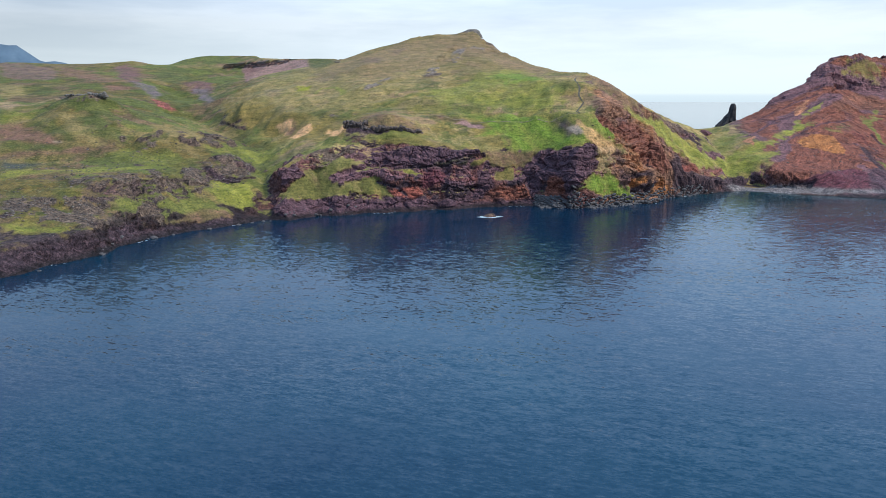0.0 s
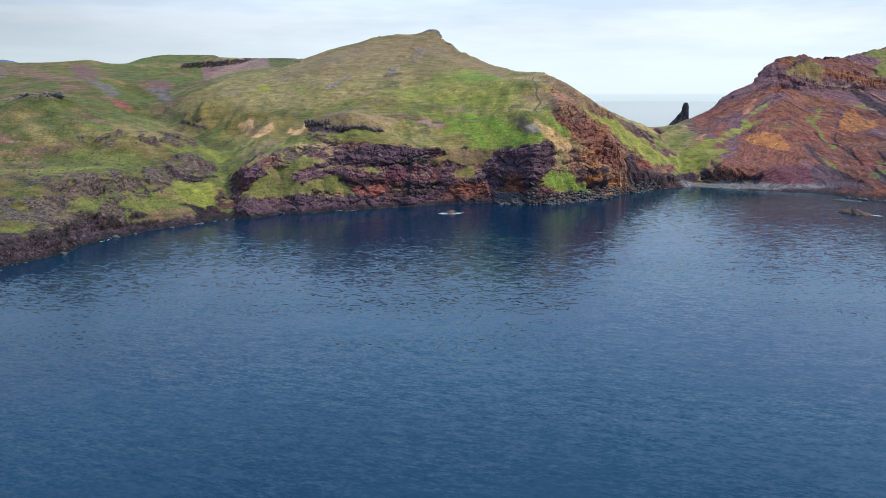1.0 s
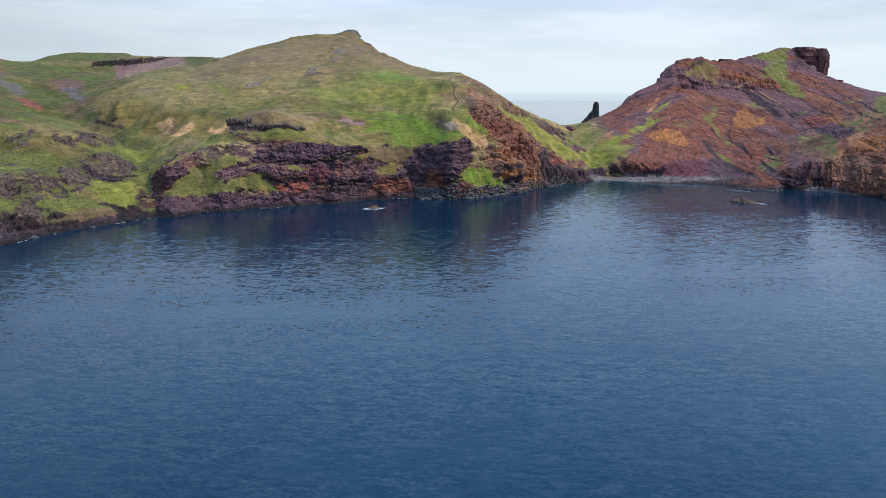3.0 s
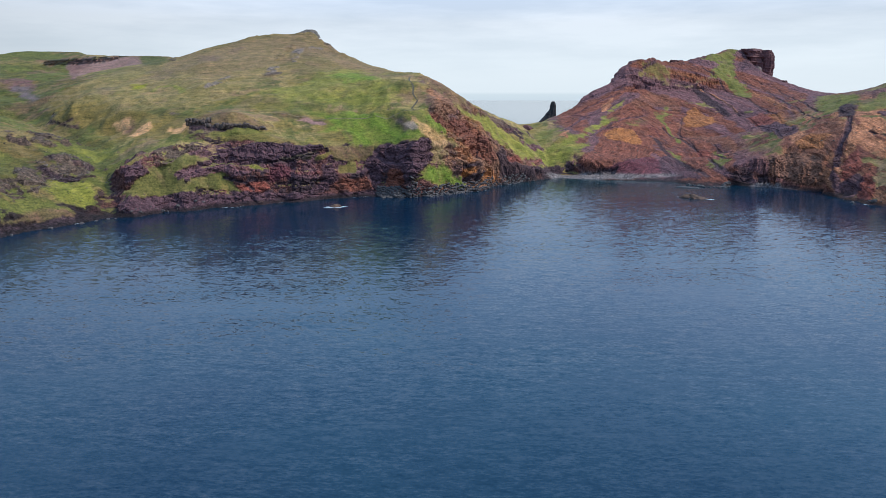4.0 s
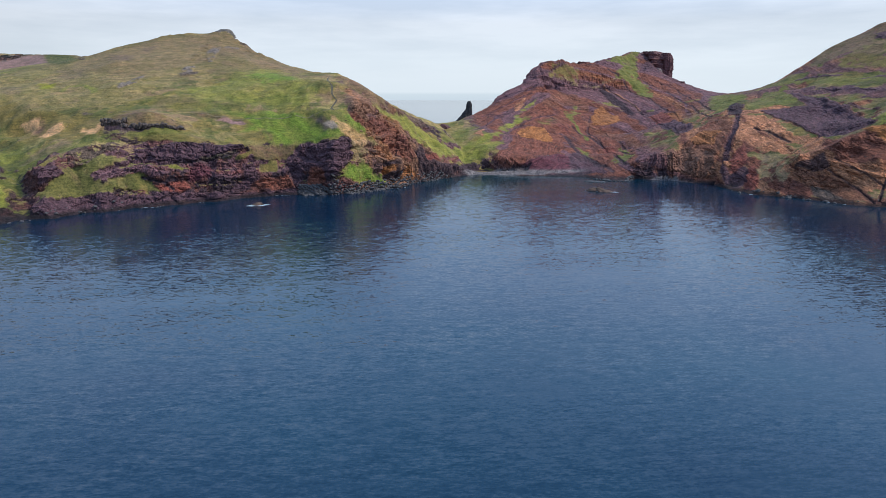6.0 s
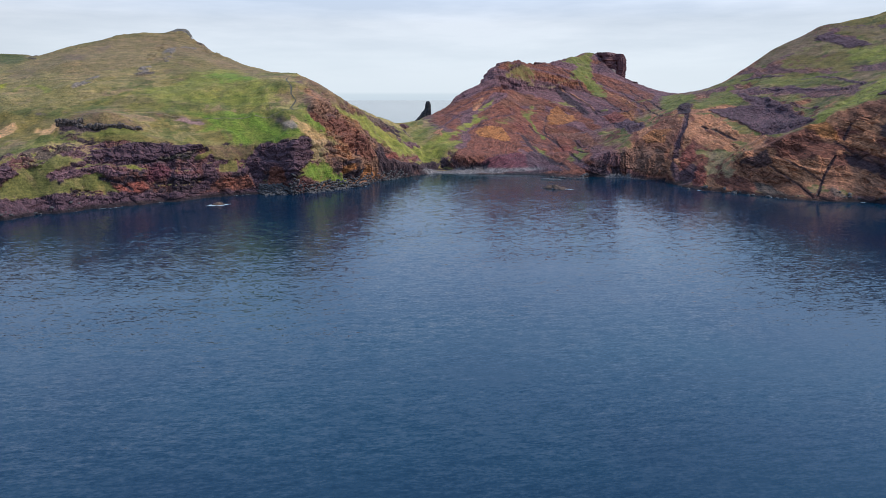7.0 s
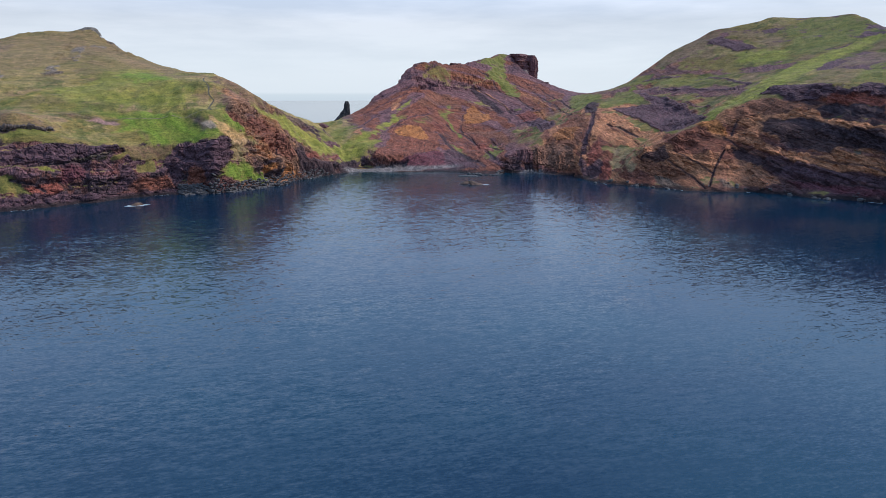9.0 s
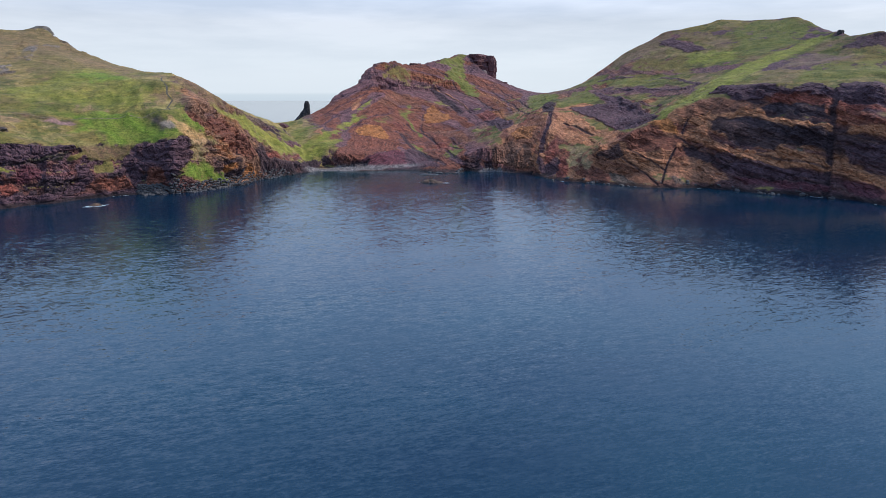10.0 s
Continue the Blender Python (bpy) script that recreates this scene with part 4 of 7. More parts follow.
area("BASALT_P", 0.95, 1.5, (-45, 427, 34), (-29, 428, 36), (-12, 430, 37), (2, 433, 36), (21, 436, 35), (23, 434, 33), (6, 428, 28), (-8, 425, 25), (-29, 420, 25), (-42, 420, 28))
area("OLIVE", 0.8, 0.0, (-50, 434, 41), (-8, 437, 40), (14, 437, 37), (-8, 431, 37), (-36, 432, 38))
area("PURPLE", 0.9, 0.5, (-68, 408, 21), (-62, 409, 24), (-35, 419, 25), (-31, 417, 21), (-45, 415, 21), (-58, 409, 18), (-65, 406, 18))
area("PURPLE", 1.0, 0.4, (-38, 417, 19), (-32, 417, 21), (-23, 417, 20), (-25, 416, 18), (-34, 416, 17))
area("LIME", 0.8, 0.0, (-24, 419, 24), (-15, 421, 21), (-16, 420, 19), (-24, 418, 22))
area("MOSS_ROCK", 0.9, 0.8, (-7, 424, 25), (-4, 426, 27), (6, 429, 29), (19, 431, 32), (15, 427, 27), (2, 428, 25))
area("RED", 0.85, 0.6, (-33, 414, 12), (-15, 418, 13), (-11, 417, 9), (-15, 415, 7), (-28, 410, 7))
area("WINE", 0.85, 0.5, (-8, 424, 25), (3, 426, 22), (0, 424, 15), (-12, 420, 12), (-14, 420, 16))
seam("BASALT_AND_SHADE", 1.0, 1.0, -1.0, (-39, 416, 17), (-28, 414, 14), (-22, 414, 9))
area("BASALT_P", 0.95, 0.0, (-99, 391, 4), (-91, 389, 11), (-74, 402, 8), (-61, 401, 10), (-32, 411, 8), (-11, 414, 6), (-12, 412, 1), (-45, 402, 0), (-72, 385, 0), (-90, 380, 1))
area("BASALT_P", 0.8, 0.0, (-11, 414, 6), (23, 423, 4), (52, 429, 4), (76, 421, 6), (72, 421, 2), (23, 415, 0), (-11, 412, 1))
seam("BASALT_AND_SHADE", 0.9, 1.0, -1.0, (-29, 420, 24), (-8, 425, 25), (6, 427, 27), (20, 430, 31))
seam("BASALT_AND_SHADE", 0.8, 0.9, -0.8, (-8, 420, 11), (9, 422, 13), (23, 426, 14))
# ridge
area("ORANGE", 0.95, 0.6, (290, 569, 31), (313, 583, 35), (326, 583, 33), (322, 559, 26), (313, 534, 22), (304, 540, 22), (296, 549, 26), (286, 553, 27))
area("ORANGE", 0.85, 0.6, (418, 639, 48), (433, 644, 52), (434, 615, 42), (431, 598, 38), (409, 594, 34), (395, 600, 34), (404, 622, 42))
area("RUST", 0.9, 0.4, (272, 543, 25), (303, 539, 22), (314, 521, 17), (299, 507, 13), (278, 502, 14), (251, 491, 9), (241, 499, 7), (240, 509, 13), (259, 520, 19))
area("WINE", 0.95, 0.3, (265, 489, 11), (300, 509, 13), (311, 505, 11), (294, 465, 3), (261, 477, 2), (249, 489, 5), (258, 489, 9))
# sea cave mouth, the dark inside put into the colour
area("BASALT_AND_SHADE", 1.0, -3.0, (238, 496, 2), (250, 490, 7), (265, 487, 9), (257, 480, 2))
area("BASALT_P", 0.9, 0.0, (315, 509, 13), (333, 524, 16), (325, 488, 10), (310, 439, 4), (292, 463, 2))
area("LIME", 0.95, 0.0, (216, 525, 15), (234, 529, 22), (270, 558, 29), (294, 583, 36), (328, 609, 44), (318, 613, 45), (280, 580, 36), (248, 548, 30), (228, 543, 22), (210, 527, 20), (207, 510, 11), (219, 512, 8), (230, 516, 14), (266, 536, 23), (262, 541, 26))
area("GREEN", 0.9, 0.0, (204, 536, 29), (239, 592, 34), (257, 591, 36), (234, 555, 28), (223, 543, 21), (207, 531, 25))
area("LIME", 0.9, 0.0, (304, 607, 43), (332, 635, 55), (354, 653, 63), (345, 638, 57), (320, 616, 47), (303, 597, 40))
area("GREEN", 0.9, 0.0, (379, 636, 47), (403, 652, 53), (399, 634, 45), (380, 618, 40), (372, 620, 42))
seam("GREEN", 0.9, 2.0, 0.0, (376, 613, 39), (370, 582, 26), (357, 548, 22))
area("GREEN", 0.9, 0.0, (335, 530, 18), (340, 519, 13), (326, 489, 11), (324, 500, 12))
area("GREEN", 0.9, 0.0, (339, 476, 13), (372, 515, 17), (342, 449, 16), (330, 445, 11), (327, 453, 10))
area("OLIVE", 0.85, 0.0, (393, 700, 98), (411, 701, 100), (435, 706, 94), (431, 690, 77), (413, 690, 80), (388, 690, 84))
area("OLIVE", 0.6, 0.0, (318, 592, 39), (359, 619, 43), (357, 603, 37), (336, 588, 35))
area("GREEN", 0.95, 0.0, (490, 742, 107), (523, 755, 113), (560, 761, 120), (539, 738, 104), (523, 707, 85), (519, 673, 71), (501, 642, 62), (492, 655, 63), (502, 691, 77), (487, 701, 86), (491, 713, 93), (515, 730, 100), (504, 740, 105))
area("GREEN", 0.9, 0.0, (542, 598, 64), (551, 587, 65), (509, 506, 64), (475, 486, 56), (446, 472, 50), (464, 502, 50))
seam("MOSS", 0.9, 2.0, 0.0, (403, 463, 36), (422, 466, 42), (452, 479, 50))
area("MOSS", 0.85, 0.0, (418, 506, 35), (405, 470, 37), (374, 432, 29), (386, 464, 29))
area("BASALT_AND_SHADE", 0.9, 1.0, (456, 691, 72), (465, 690, 70), (463, 648, 57), (454, 611, 45), (447, 607, 43), (450, 636, 51), (452, 670, 62))
seam("TUFF", 0.8, 1.6, 0.6, (464, 692, 74), (471, 674, 66), (467, 637, 55), (463, 616, 48))
# dark seams set back: ledge shadows drawn as colour along the beds
seam("BASALT_AND_SHADE", 0.8, 1.4, -0.8, (442, 693, 79), (469, 690, 72), (467, 637, 55), (451, 568, 38), (388, 450, 32))
seam("BASALT_AND_SHADE", 0.8, 1.2, -0.8, (523, 708, 85), (533, 660, 68), (487, 557, 53), (426, 457, 47))
seam("BASALT_AND_SHADE", 0.8, 1.2, -0.8, (492, 693, 78), (495, 642, 61), (469, 563, 47), (405, 460, 37))
seam("BASALT_AND_SHADE", 0.8, 1.2, -0.8, (542, 697, 81), (551, 666, 71), (504, 569, 58), (460, 492, 51))
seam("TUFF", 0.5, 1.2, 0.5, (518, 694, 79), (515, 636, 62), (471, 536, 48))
seam("BASALT_AND_SHADE", 0.9, 1.6, -0.8, (367, 595, 34), (366, 563, 24), (360, 520, 15), (327, 439, 10))
seam("BASALT_AND_SHADE", 0.8, 1.2, -0.6, (381, 592, 28), (380, 532, 24), (357, 463, 19))
seam("BASALT_AND_SHADE", 0.9, 2.0, -0.6, (343, 577, 27), (329, 522, 16), (322, 475, 8), (315, 437, 5))
seam("BASALT_AND_SHADE", 0.7, 1.2, -0.6, (351, 616, 43), (357, 590, 32), (345, 550, 23))
seam("BASALT_AND_SHADE", 0.7, 1.2, -0.6, (405, 624, 42), (383, 592, 28), (362, 530, 18), (345, 455, 16))
area("RED", 0.7, 0.0, (362, 530, 18), (369, 514, 15), (344, 467, 14), (343, 488, 14))
area("RED", 0.8, 0.3, (455, 587, 43), (472, 588, 47), (458, 537, 44), (429, 509, 38), (449, 565, 37))
area("BASALT_P", 0.95, 0.5, (429, 531, 36), (449, 532, 42), (408, 455, 39), (391, 443, 34), (397, 473, 35))
area("ORANGE", 0.6, 0.3, (468, 576, 46), (470, 559, 48), (413, 464, 41), (432, 500, 40))
seam("BASALT_P", 0.85, 1.5, -0.8, (250, 574, 33), (288, 613, 44), (313, 623, 49), (367, 659, 65))
seam("BASALT_P", 0.85, 1.5, -0.8, (299, 661, 54), (331, 662, 66), (374, 675, 76), (405, 687, 77))
seam("BASALT_P", 0.85, 1.5, -0.8, (333, 674, 72), (382, 691, 89), (413, 702, 101))
seam("BASALT_P", 0.8, 1.3, -0.8, (265, 553, 29), (313, 596, 40), (365, 627, 45))
seam("BASALT_P", 0.7, 1.3, -0.8, (276, 623, 44), (316, 645, 57), (351, 659, 67))
area("TUFF", 0.8, 0.3, (321, 640, 55), (341, 654, 63), (330, 636, 55), (313, 622, 49))
area("TUFF", 0.8, 0.3, (239, 558, 30), (256, 570, 33), (245, 548, 30))
area("RUST_LIGHT", 0.8, 0.4, (354, 643, 59), (395, 678, 68), (415, 674, 65), (419, 653, 54), (413, 637, 45), (404, 653, 54), (380, 644, 52), (357, 635, 52))
area("RUST_LIGHT", 0.8, 0.4, (395, 625, 42), (392, 601, 34), (404, 558, 27), (371, 466, 22), (377, 511, 19), (385, 584, 26))
area("RED", 0.5, 0.0, (346, 598, 38), (359, 594, 34), (353, 565, 25), (348, 579, 27))
seam("BASALT_P", 0.9, 1.6, -0.5, (357, 684, 82), (373, 696, 93), (389, 704, 102), (398, 705, 104))
seam("BASALT_AND_SHADE", 0.9, 1.6, -0.5, (444, 723, 103), (465, 724, 101), (479, 720, 97), (491, 704, 89))
seam("TAN", 0.6, 1.2, 0.0, (416, 689, 77), (454, 692, 74), (470, 696, 80), (487, 698, 84))
area("BASALT_P", 0.8, 0.8, (541, 735, 101), (569, 749, 107), (578, 740, 95), (565, 723, 91), (540, 720, 92))
seam("BASALT_P", 0.8, 1.5, 0.8, (569, 715, 87), (590, 717, 83), (591, 698, 78))
# isthmus
area("RUST_LIGHT", 0.9, 0.5, (360, 419, 20), (383, 429, 31), (413, 437, 43), (426, 436, 49), (414, 417, 42), (386, 395, 26), (371, 383, 8), (365, 385, 3), (352, 400, 5), (347, 412, 7))
area("TAN_ROCK", 0.6, 0.4, (355, 422, 20), (374, 422, 24), (383, 396, 24), (369, 379, 6), (356, 394, 6), (350, 406, 7))
area("ORANGE", 0.6, 0.3, (382, 427, 30), (397, 430, 37), (403, 416, 37), (388, 406, 28), (381, 418, 26))
# small cave at the waterline, darkened by colour for its shade
area("BASALT_AND_SHADE", 0.95, -2.5, (343, 419, 8), (349, 413, 9), (347, 406, 3), (341, 412, 2))
area("BASALT_AND_SHADE", 0.8, 0.5, (327, 427, 9), (339, 426, 14), (343, 418, 9), (337, 414, 1), (328, 422, 1))
area("RED", 0.95, 0.5, (386, 384, 24), (393, 377, 28), (380, 358, 19), (369, 357, 10), (369, 364, 12))
area("RED", 1.0, 0.8, (366, 345, 6), (382, 355, 19), (367, 333, 8), (358, 328, 2), (358, 337, 1))
area("BASALT_P", 0.9, 0.0, (365, 360, 8), (377, 359, 17), (371, 349, 11), (358, 341, 2), (355, 347, 0))
seam("BASALT_P", 0.9, 2.5, -1.0, (441, 440, 54), (409, 408, 40), (390, 393, 29), (372, 375, 13), (360, 355, 3))
area("TUFF", 0.9, 0.8, (429, 415, 48), (441, 413, 49), (434, 386, 44), (423, 362, 37), (417, 361, 34), (416, 378, 38), (422, 399, 42), (409, 392, 37), (393, 382, 29), (384, 379, 21), (393, 391, 31), (410, 402, 40))
area("TUFF", 0.9, 0.8, (410, 392, 38), (412, 374, 35), (409, 353, 30), (394, 326, 27), (390, 329, 24), (401, 355, 28), (403, 378, 32))
area("TAN", 0.6, 0.5, (395, 366, 27), (394, 340, 24), (378, 317, 18), (370, 314, 8), (365, 328, 6), (379, 348, 15))
seam("BASALT_AND_SHADE", 0.9, 1.4, -1.0, (418, 396, 41), (417, 379, 38), (414, 356, 32))
area("OLIVE", 0.45, 0.0, (415, 363, 34), (417, 344, 33), (393, 313, 31), (380, 313, 22), (378, 321, 19), (399, 339, 26))
area("BASALT_AND_SHADE", 0.95, 1.0, (472, 487, 56), (484, 490, 59), (453, 445, 57), (427, 425, 49), (425, 437, 49))
area("GREEN", 0.75, 0.0, (450, 443, 56), (511, 489, 67), (521, 474, 70), (486, 420, 61), (471, 429, 57), (454, 435, 54))
area("BASALT_P", 0.95, 0.8, (507, 453, 67), (501, 414, 65), (483, 368, 58), (434, 302, 51), (416, 307, 43), (415, 323, 38), (438, 372, 43), (448, 422, 52), (468, 419, 55), (482, 409, 58))
area("TUFF", 0.6, 0.0, (428, 352, 39), (413, 322, 38), (401, 319, 32), (416, 350, 32))
area("LIME", 0.95, 0.0, (443, 312, 51), (471, 314, 61), (508, 315, 75), (562, 326, 91), (603, 310, 106), (640, 295, 120), (635, 280, 121), (617, 286, 111), (578, 293, 97), (524, 284, 84), (478, 281, 70), (448, 290, 59), (431, 295, 50))
area("LIME", 0.85, 0.0, (601, 410, 107), (611, 383, 110), (608, 360, 108), (589, 349, 99), (579, 371, 94), (585, 401, 98))
area("GREEN", 0.75, 0.0, (655, 406, 131), (688, 393, 143), (688, 354, 143), (668, 318, 130), (620, 310, 112), (595, 327, 103), (608, 360, 108), (638, 376, 120))
area("BASALT_P", 0.9, 1.0, (618, 470, 123), (629, 455, 127), (621, 418, 117), (613, 396, 112), (604, 416, 109), (612, 445, 117))
area("HEATH", 0.9, 0.0, (594, 506, 105), (621, 488, 123), (639, 473, 136), (645, 458, 136), (618, 462, 122), (593, 455, 109), (580, 475, 100), (568, 489, 91))
area("HEATH", 0.7, 0.0, (639, 457, 132), (653, 430, 134), (640, 394, 123), (618, 375, 112), (624, 400, 117), (628, 432, 123))
area("OLIVE", 0.8, 0.0, (578, 473, 100), (585, 439, 103), (585, 399, 98), (561, 369, 88), (566, 415, 90), (561, 448, 90))
seam("BASALT_P", 0.9, 2.0, 0.8, (542, 479, 79), (547, 459, 83), (549, 437, 84))
seam("BASALT_P", 0.9, 2.0, 0.8, (544, 410, 80), (550, 400, 82), (541, 369, 81), (518, 329, 76))
seam("BASALT_P", 0.9, 1.8, 0.8, (519, 431, 72), (516, 384, 71), (514, 341, 73))
seam("BASALT_P", 0.8, 1.5, 0.8, (499, 369, 64), (502, 346, 66), (501, 336, 68))
seam("BASALT_P", 0.7, 1.5, 0.6, (487, 371, 60), (475, 335, 58))
area("GREEN", 0.8, 0.0, (540, 452, 79), (548, 421, 82), (528, 402, 75), (528, 440, 75))
area("SOIL_PURPLE", 0.9, 0.3, (547, 269, 89), (577, 282, 97), (594, 272, 102), (579, 234, 97), (568, 236, 94), (548, 254, 89))
area("BASALT_P", 0.8, 0.3, (602, 258, 106), (609, 247, 111), (612, 222, 112), (607, 219, 107), (598, 236, 105))
area("GREEN", 0.75, 0.0, (527, 243, 83), (563, 248, 93), (569, 219, 92), (585, 207, 95), (545, 187, 82), (524, 203, 78), (506, 230, 76))
area("HEATH", 0.6, 0.0, (499, 266, 77), (546, 272, 89), (536, 246, 86), (500, 233, 76))
# headland cliff
area("BASALT_P", 0.95, 1.2, (473, 286, 68), (490, 280, 75), (492, 251, 75), (495, 230, 73), (508, 211, 74), (496, 198, 67), (490, 217, 67), (484, 236, 66), (478, 241, 62), (471, 255, 61), (474, 278, 68))
area("BASALT_P", 0.95, 1.2, (509, 202, 74), (531, 179, 74), (497, 161, 61), (491, 184, 64), (497, 194, 68))
area("OLIVE", 0.7, 0.0, (492, 241, 74), (498, 232, 75), (497, 217, 72), (491, 226, 69), (489, 238, 70))
area("RUST_LIGHT", 0.9, 0.3, (439, 288, 55), (463, 285, 64), (469, 269, 66), (473, 247, 60), (478, 235, 60), (471, 240, 56), (459, 256, 54), (453, 271, 53), (439, 282, 50))
area("RED", 0.9, 0.5, (485, 236, 67), (490, 217, 67), (492, 196, 64), (487, 193, 60), (485, 213, 62), (480, 235, 62))
area("BASALT_AND_SHADE", 0.95, -0.6, (473, 237, 57), (483, 230, 61), (485, 196, 60), (476, 187, 51), (473, 205, 51), (475, 229, 54))
area("TUFF", 0.95, 0.8, (456, 261, 53), (471, 240, 56), (469, 220, 50), (472, 196, 47), (472, 183, 47), (470, 182, 44), (464, 199, 44), (464, 221, 48), (464, 240, 51), (455, 255, 50))
area("BASALT_AND_SHADE", 0.9, -0.4, (450, 269, 49), (454, 257, 50), (464, 235, 50), (464, 212, 45), (466, 183, 41), (463, 178, 32), (455, 201, 33), (448, 218, 29), (447, 235, 30), (443, 243, 35), (446, 260, 42))
area("TUFF", 0.95, 0.9, (437, 253, 27), (438, 238, 26), (447, 235, 30), (446, 220, 27), (452, 198, 24), (457, 175, 20), (455, 171, 17), (447, 194, 17), (442, 212, 19), (440, 229, 21), (438, 236, 24))
area("ORANGE", 0.9, 0.3, (421, 301, 46), (431, 292, 49), (432, 280, 43), (427, 278, 36), (424, 285, 38))
area("TUFF", 0.75, 0.4, (437, 277, 43), (444, 269, 43), (440, 253, 33), (442, 236, 28), (436, 241, 26), (436, 262, 30), (430, 274, 34))
area("RUST", 0.9, 0.0, (401, 313, 34), (419, 298, 44), (423, 278, 33), (423, 271, 29), (407, 280, 27), (399, 290, 23), (395, 299, 27))
area("BASALT_AND_SHADE", 0.85, 0.0, (379, 317, 19), (386, 310, 25), (394, 306, 31), (391, 296, 21), (384, 304, 18))
area("TUFF", 0.65, 0.3, (393, 294, 21), (404, 278, 25), (419, 273, 27), (407, 268, 16), (394, 267, 8), (391, 282, 11), (389, 292, 14))
area("RUST_LIGHT", 0.7, 0.3, (377, 313, 17), (389, 294, 16), (391, 270, 7), (387, 259, 2), (379, 282, 3), (376, 302, 8))
seam("BASALT_AND_SHADE", 0.95, 0.8, -1.2, (420, 272, 27), (407, 268, 16), (390, 258, 4))
seam("BASALT_AND_SHADE", 0.9, 1.0, -1.0, (441, 279, 49), (432, 276, 38))
seam("BASALT_AND_SHADE", 0.8, 0.8, -0.8, (389, 297, 19), (392, 277, 10), (387, 259, 2))
seam("BASALT_AND_SHADE", 0.8, 0.8, -0.8, (395, 298, 27), (399, 278, 18), (403, 265, 10))
seam("BASALT_AND_SHADE", 0.8, 1.0, -0.8, (427, 279, 36), (435, 260, 27), (433, 234, 17), (436, 217, 15))
area("BASALT_AND_SHADE", 0.85, 0.0, (425, 274, 32), (435, 266, 28), (433, 248, 21), (434, 228, 14), (429, 235, 13), (429, 255, 20), (426, 267, 23))
area("TUFF", 0.6, 0.3, (419, 263, 18), (428, 255, 19), (428, 239, 13), (426, 227, 6), (417, 239, 3), (409, 251, 5), (410, 261, 12))
area("GREY", 0.9, 0.4, (378, 299, 8), (383, 291, 7), (380, 273, 2), (376, 281, 1), (375, 292, 3))
area("GREY", 0.8, 0.4, (400, 260, 8), (403, 254, 7), (406, 248, 3), (397, 251, 3))
area("WINE", 0.85, 0.4, (429, 226, 8), (436, 207, 9), (445, 183, 9), (450, 166, 8), (447, 166, 4), (439, 187, 3), (428, 215, 5))
area("BASALT_P", 0.9, 0.0, (437, 233, 19), (441, 211, 17), (453, 172, 15), (450, 168, 11), (444, 191, 10), (434, 215, 11), (431, 231, 13))
seam("BASALT_AND_SHADE", 0.7, 0.9, -0.6, (448, 241, 38), (455, 223, 38), (457, 202, 35), (462, 178, 32))
seam("BASALT_AND_SHADE", 0.7, 0.9, -0.6, (444, 219, 25), (451, 196, 21), (456, 173, 19))
seam("BASALT_AND_SHADE", 0.7, 0.9, -0.6, (432, 222, 10), (444, 191, 9), (449, 168, 9))
seam("PURPLE", 0.6, 1.2, 0.5, (454, 204, 31), (457, 189, 29), (460, 177, 27))
area("SOIL_GREY", 0.8, 0.4, (456, 197, 31), (456, 193, 31), (453, 190, 25), (453, 194, 25))
area("TUFF", 0.9, 0.8, (478, 173, 47), (479, 151, 48), (477, 149, 40), (474, 161, 42), (475, 173, 42))
area("TUFF", 0.9, 0.8, (460, 164, 20), (460, 151, 17), (459, 137, 12), (454, 133, 9), (458, 149, 13), (459, 163, 17))
area("RED", 0.85, 0.5, (488, 188, 61), (494, 159, 59), (490, 157, 55), (485, 186, 58))
area("BASALT_P", 0.85, 0.0, (468, 173, 35), (474, 146, 34), (463, 139, 16), (461, 163, 23))
area("WINE", 0.8, 0.0, (456, 163, 12), (458, 145, 10), (451, 132, 7), (446, 129, 4), (450, 155, 5))


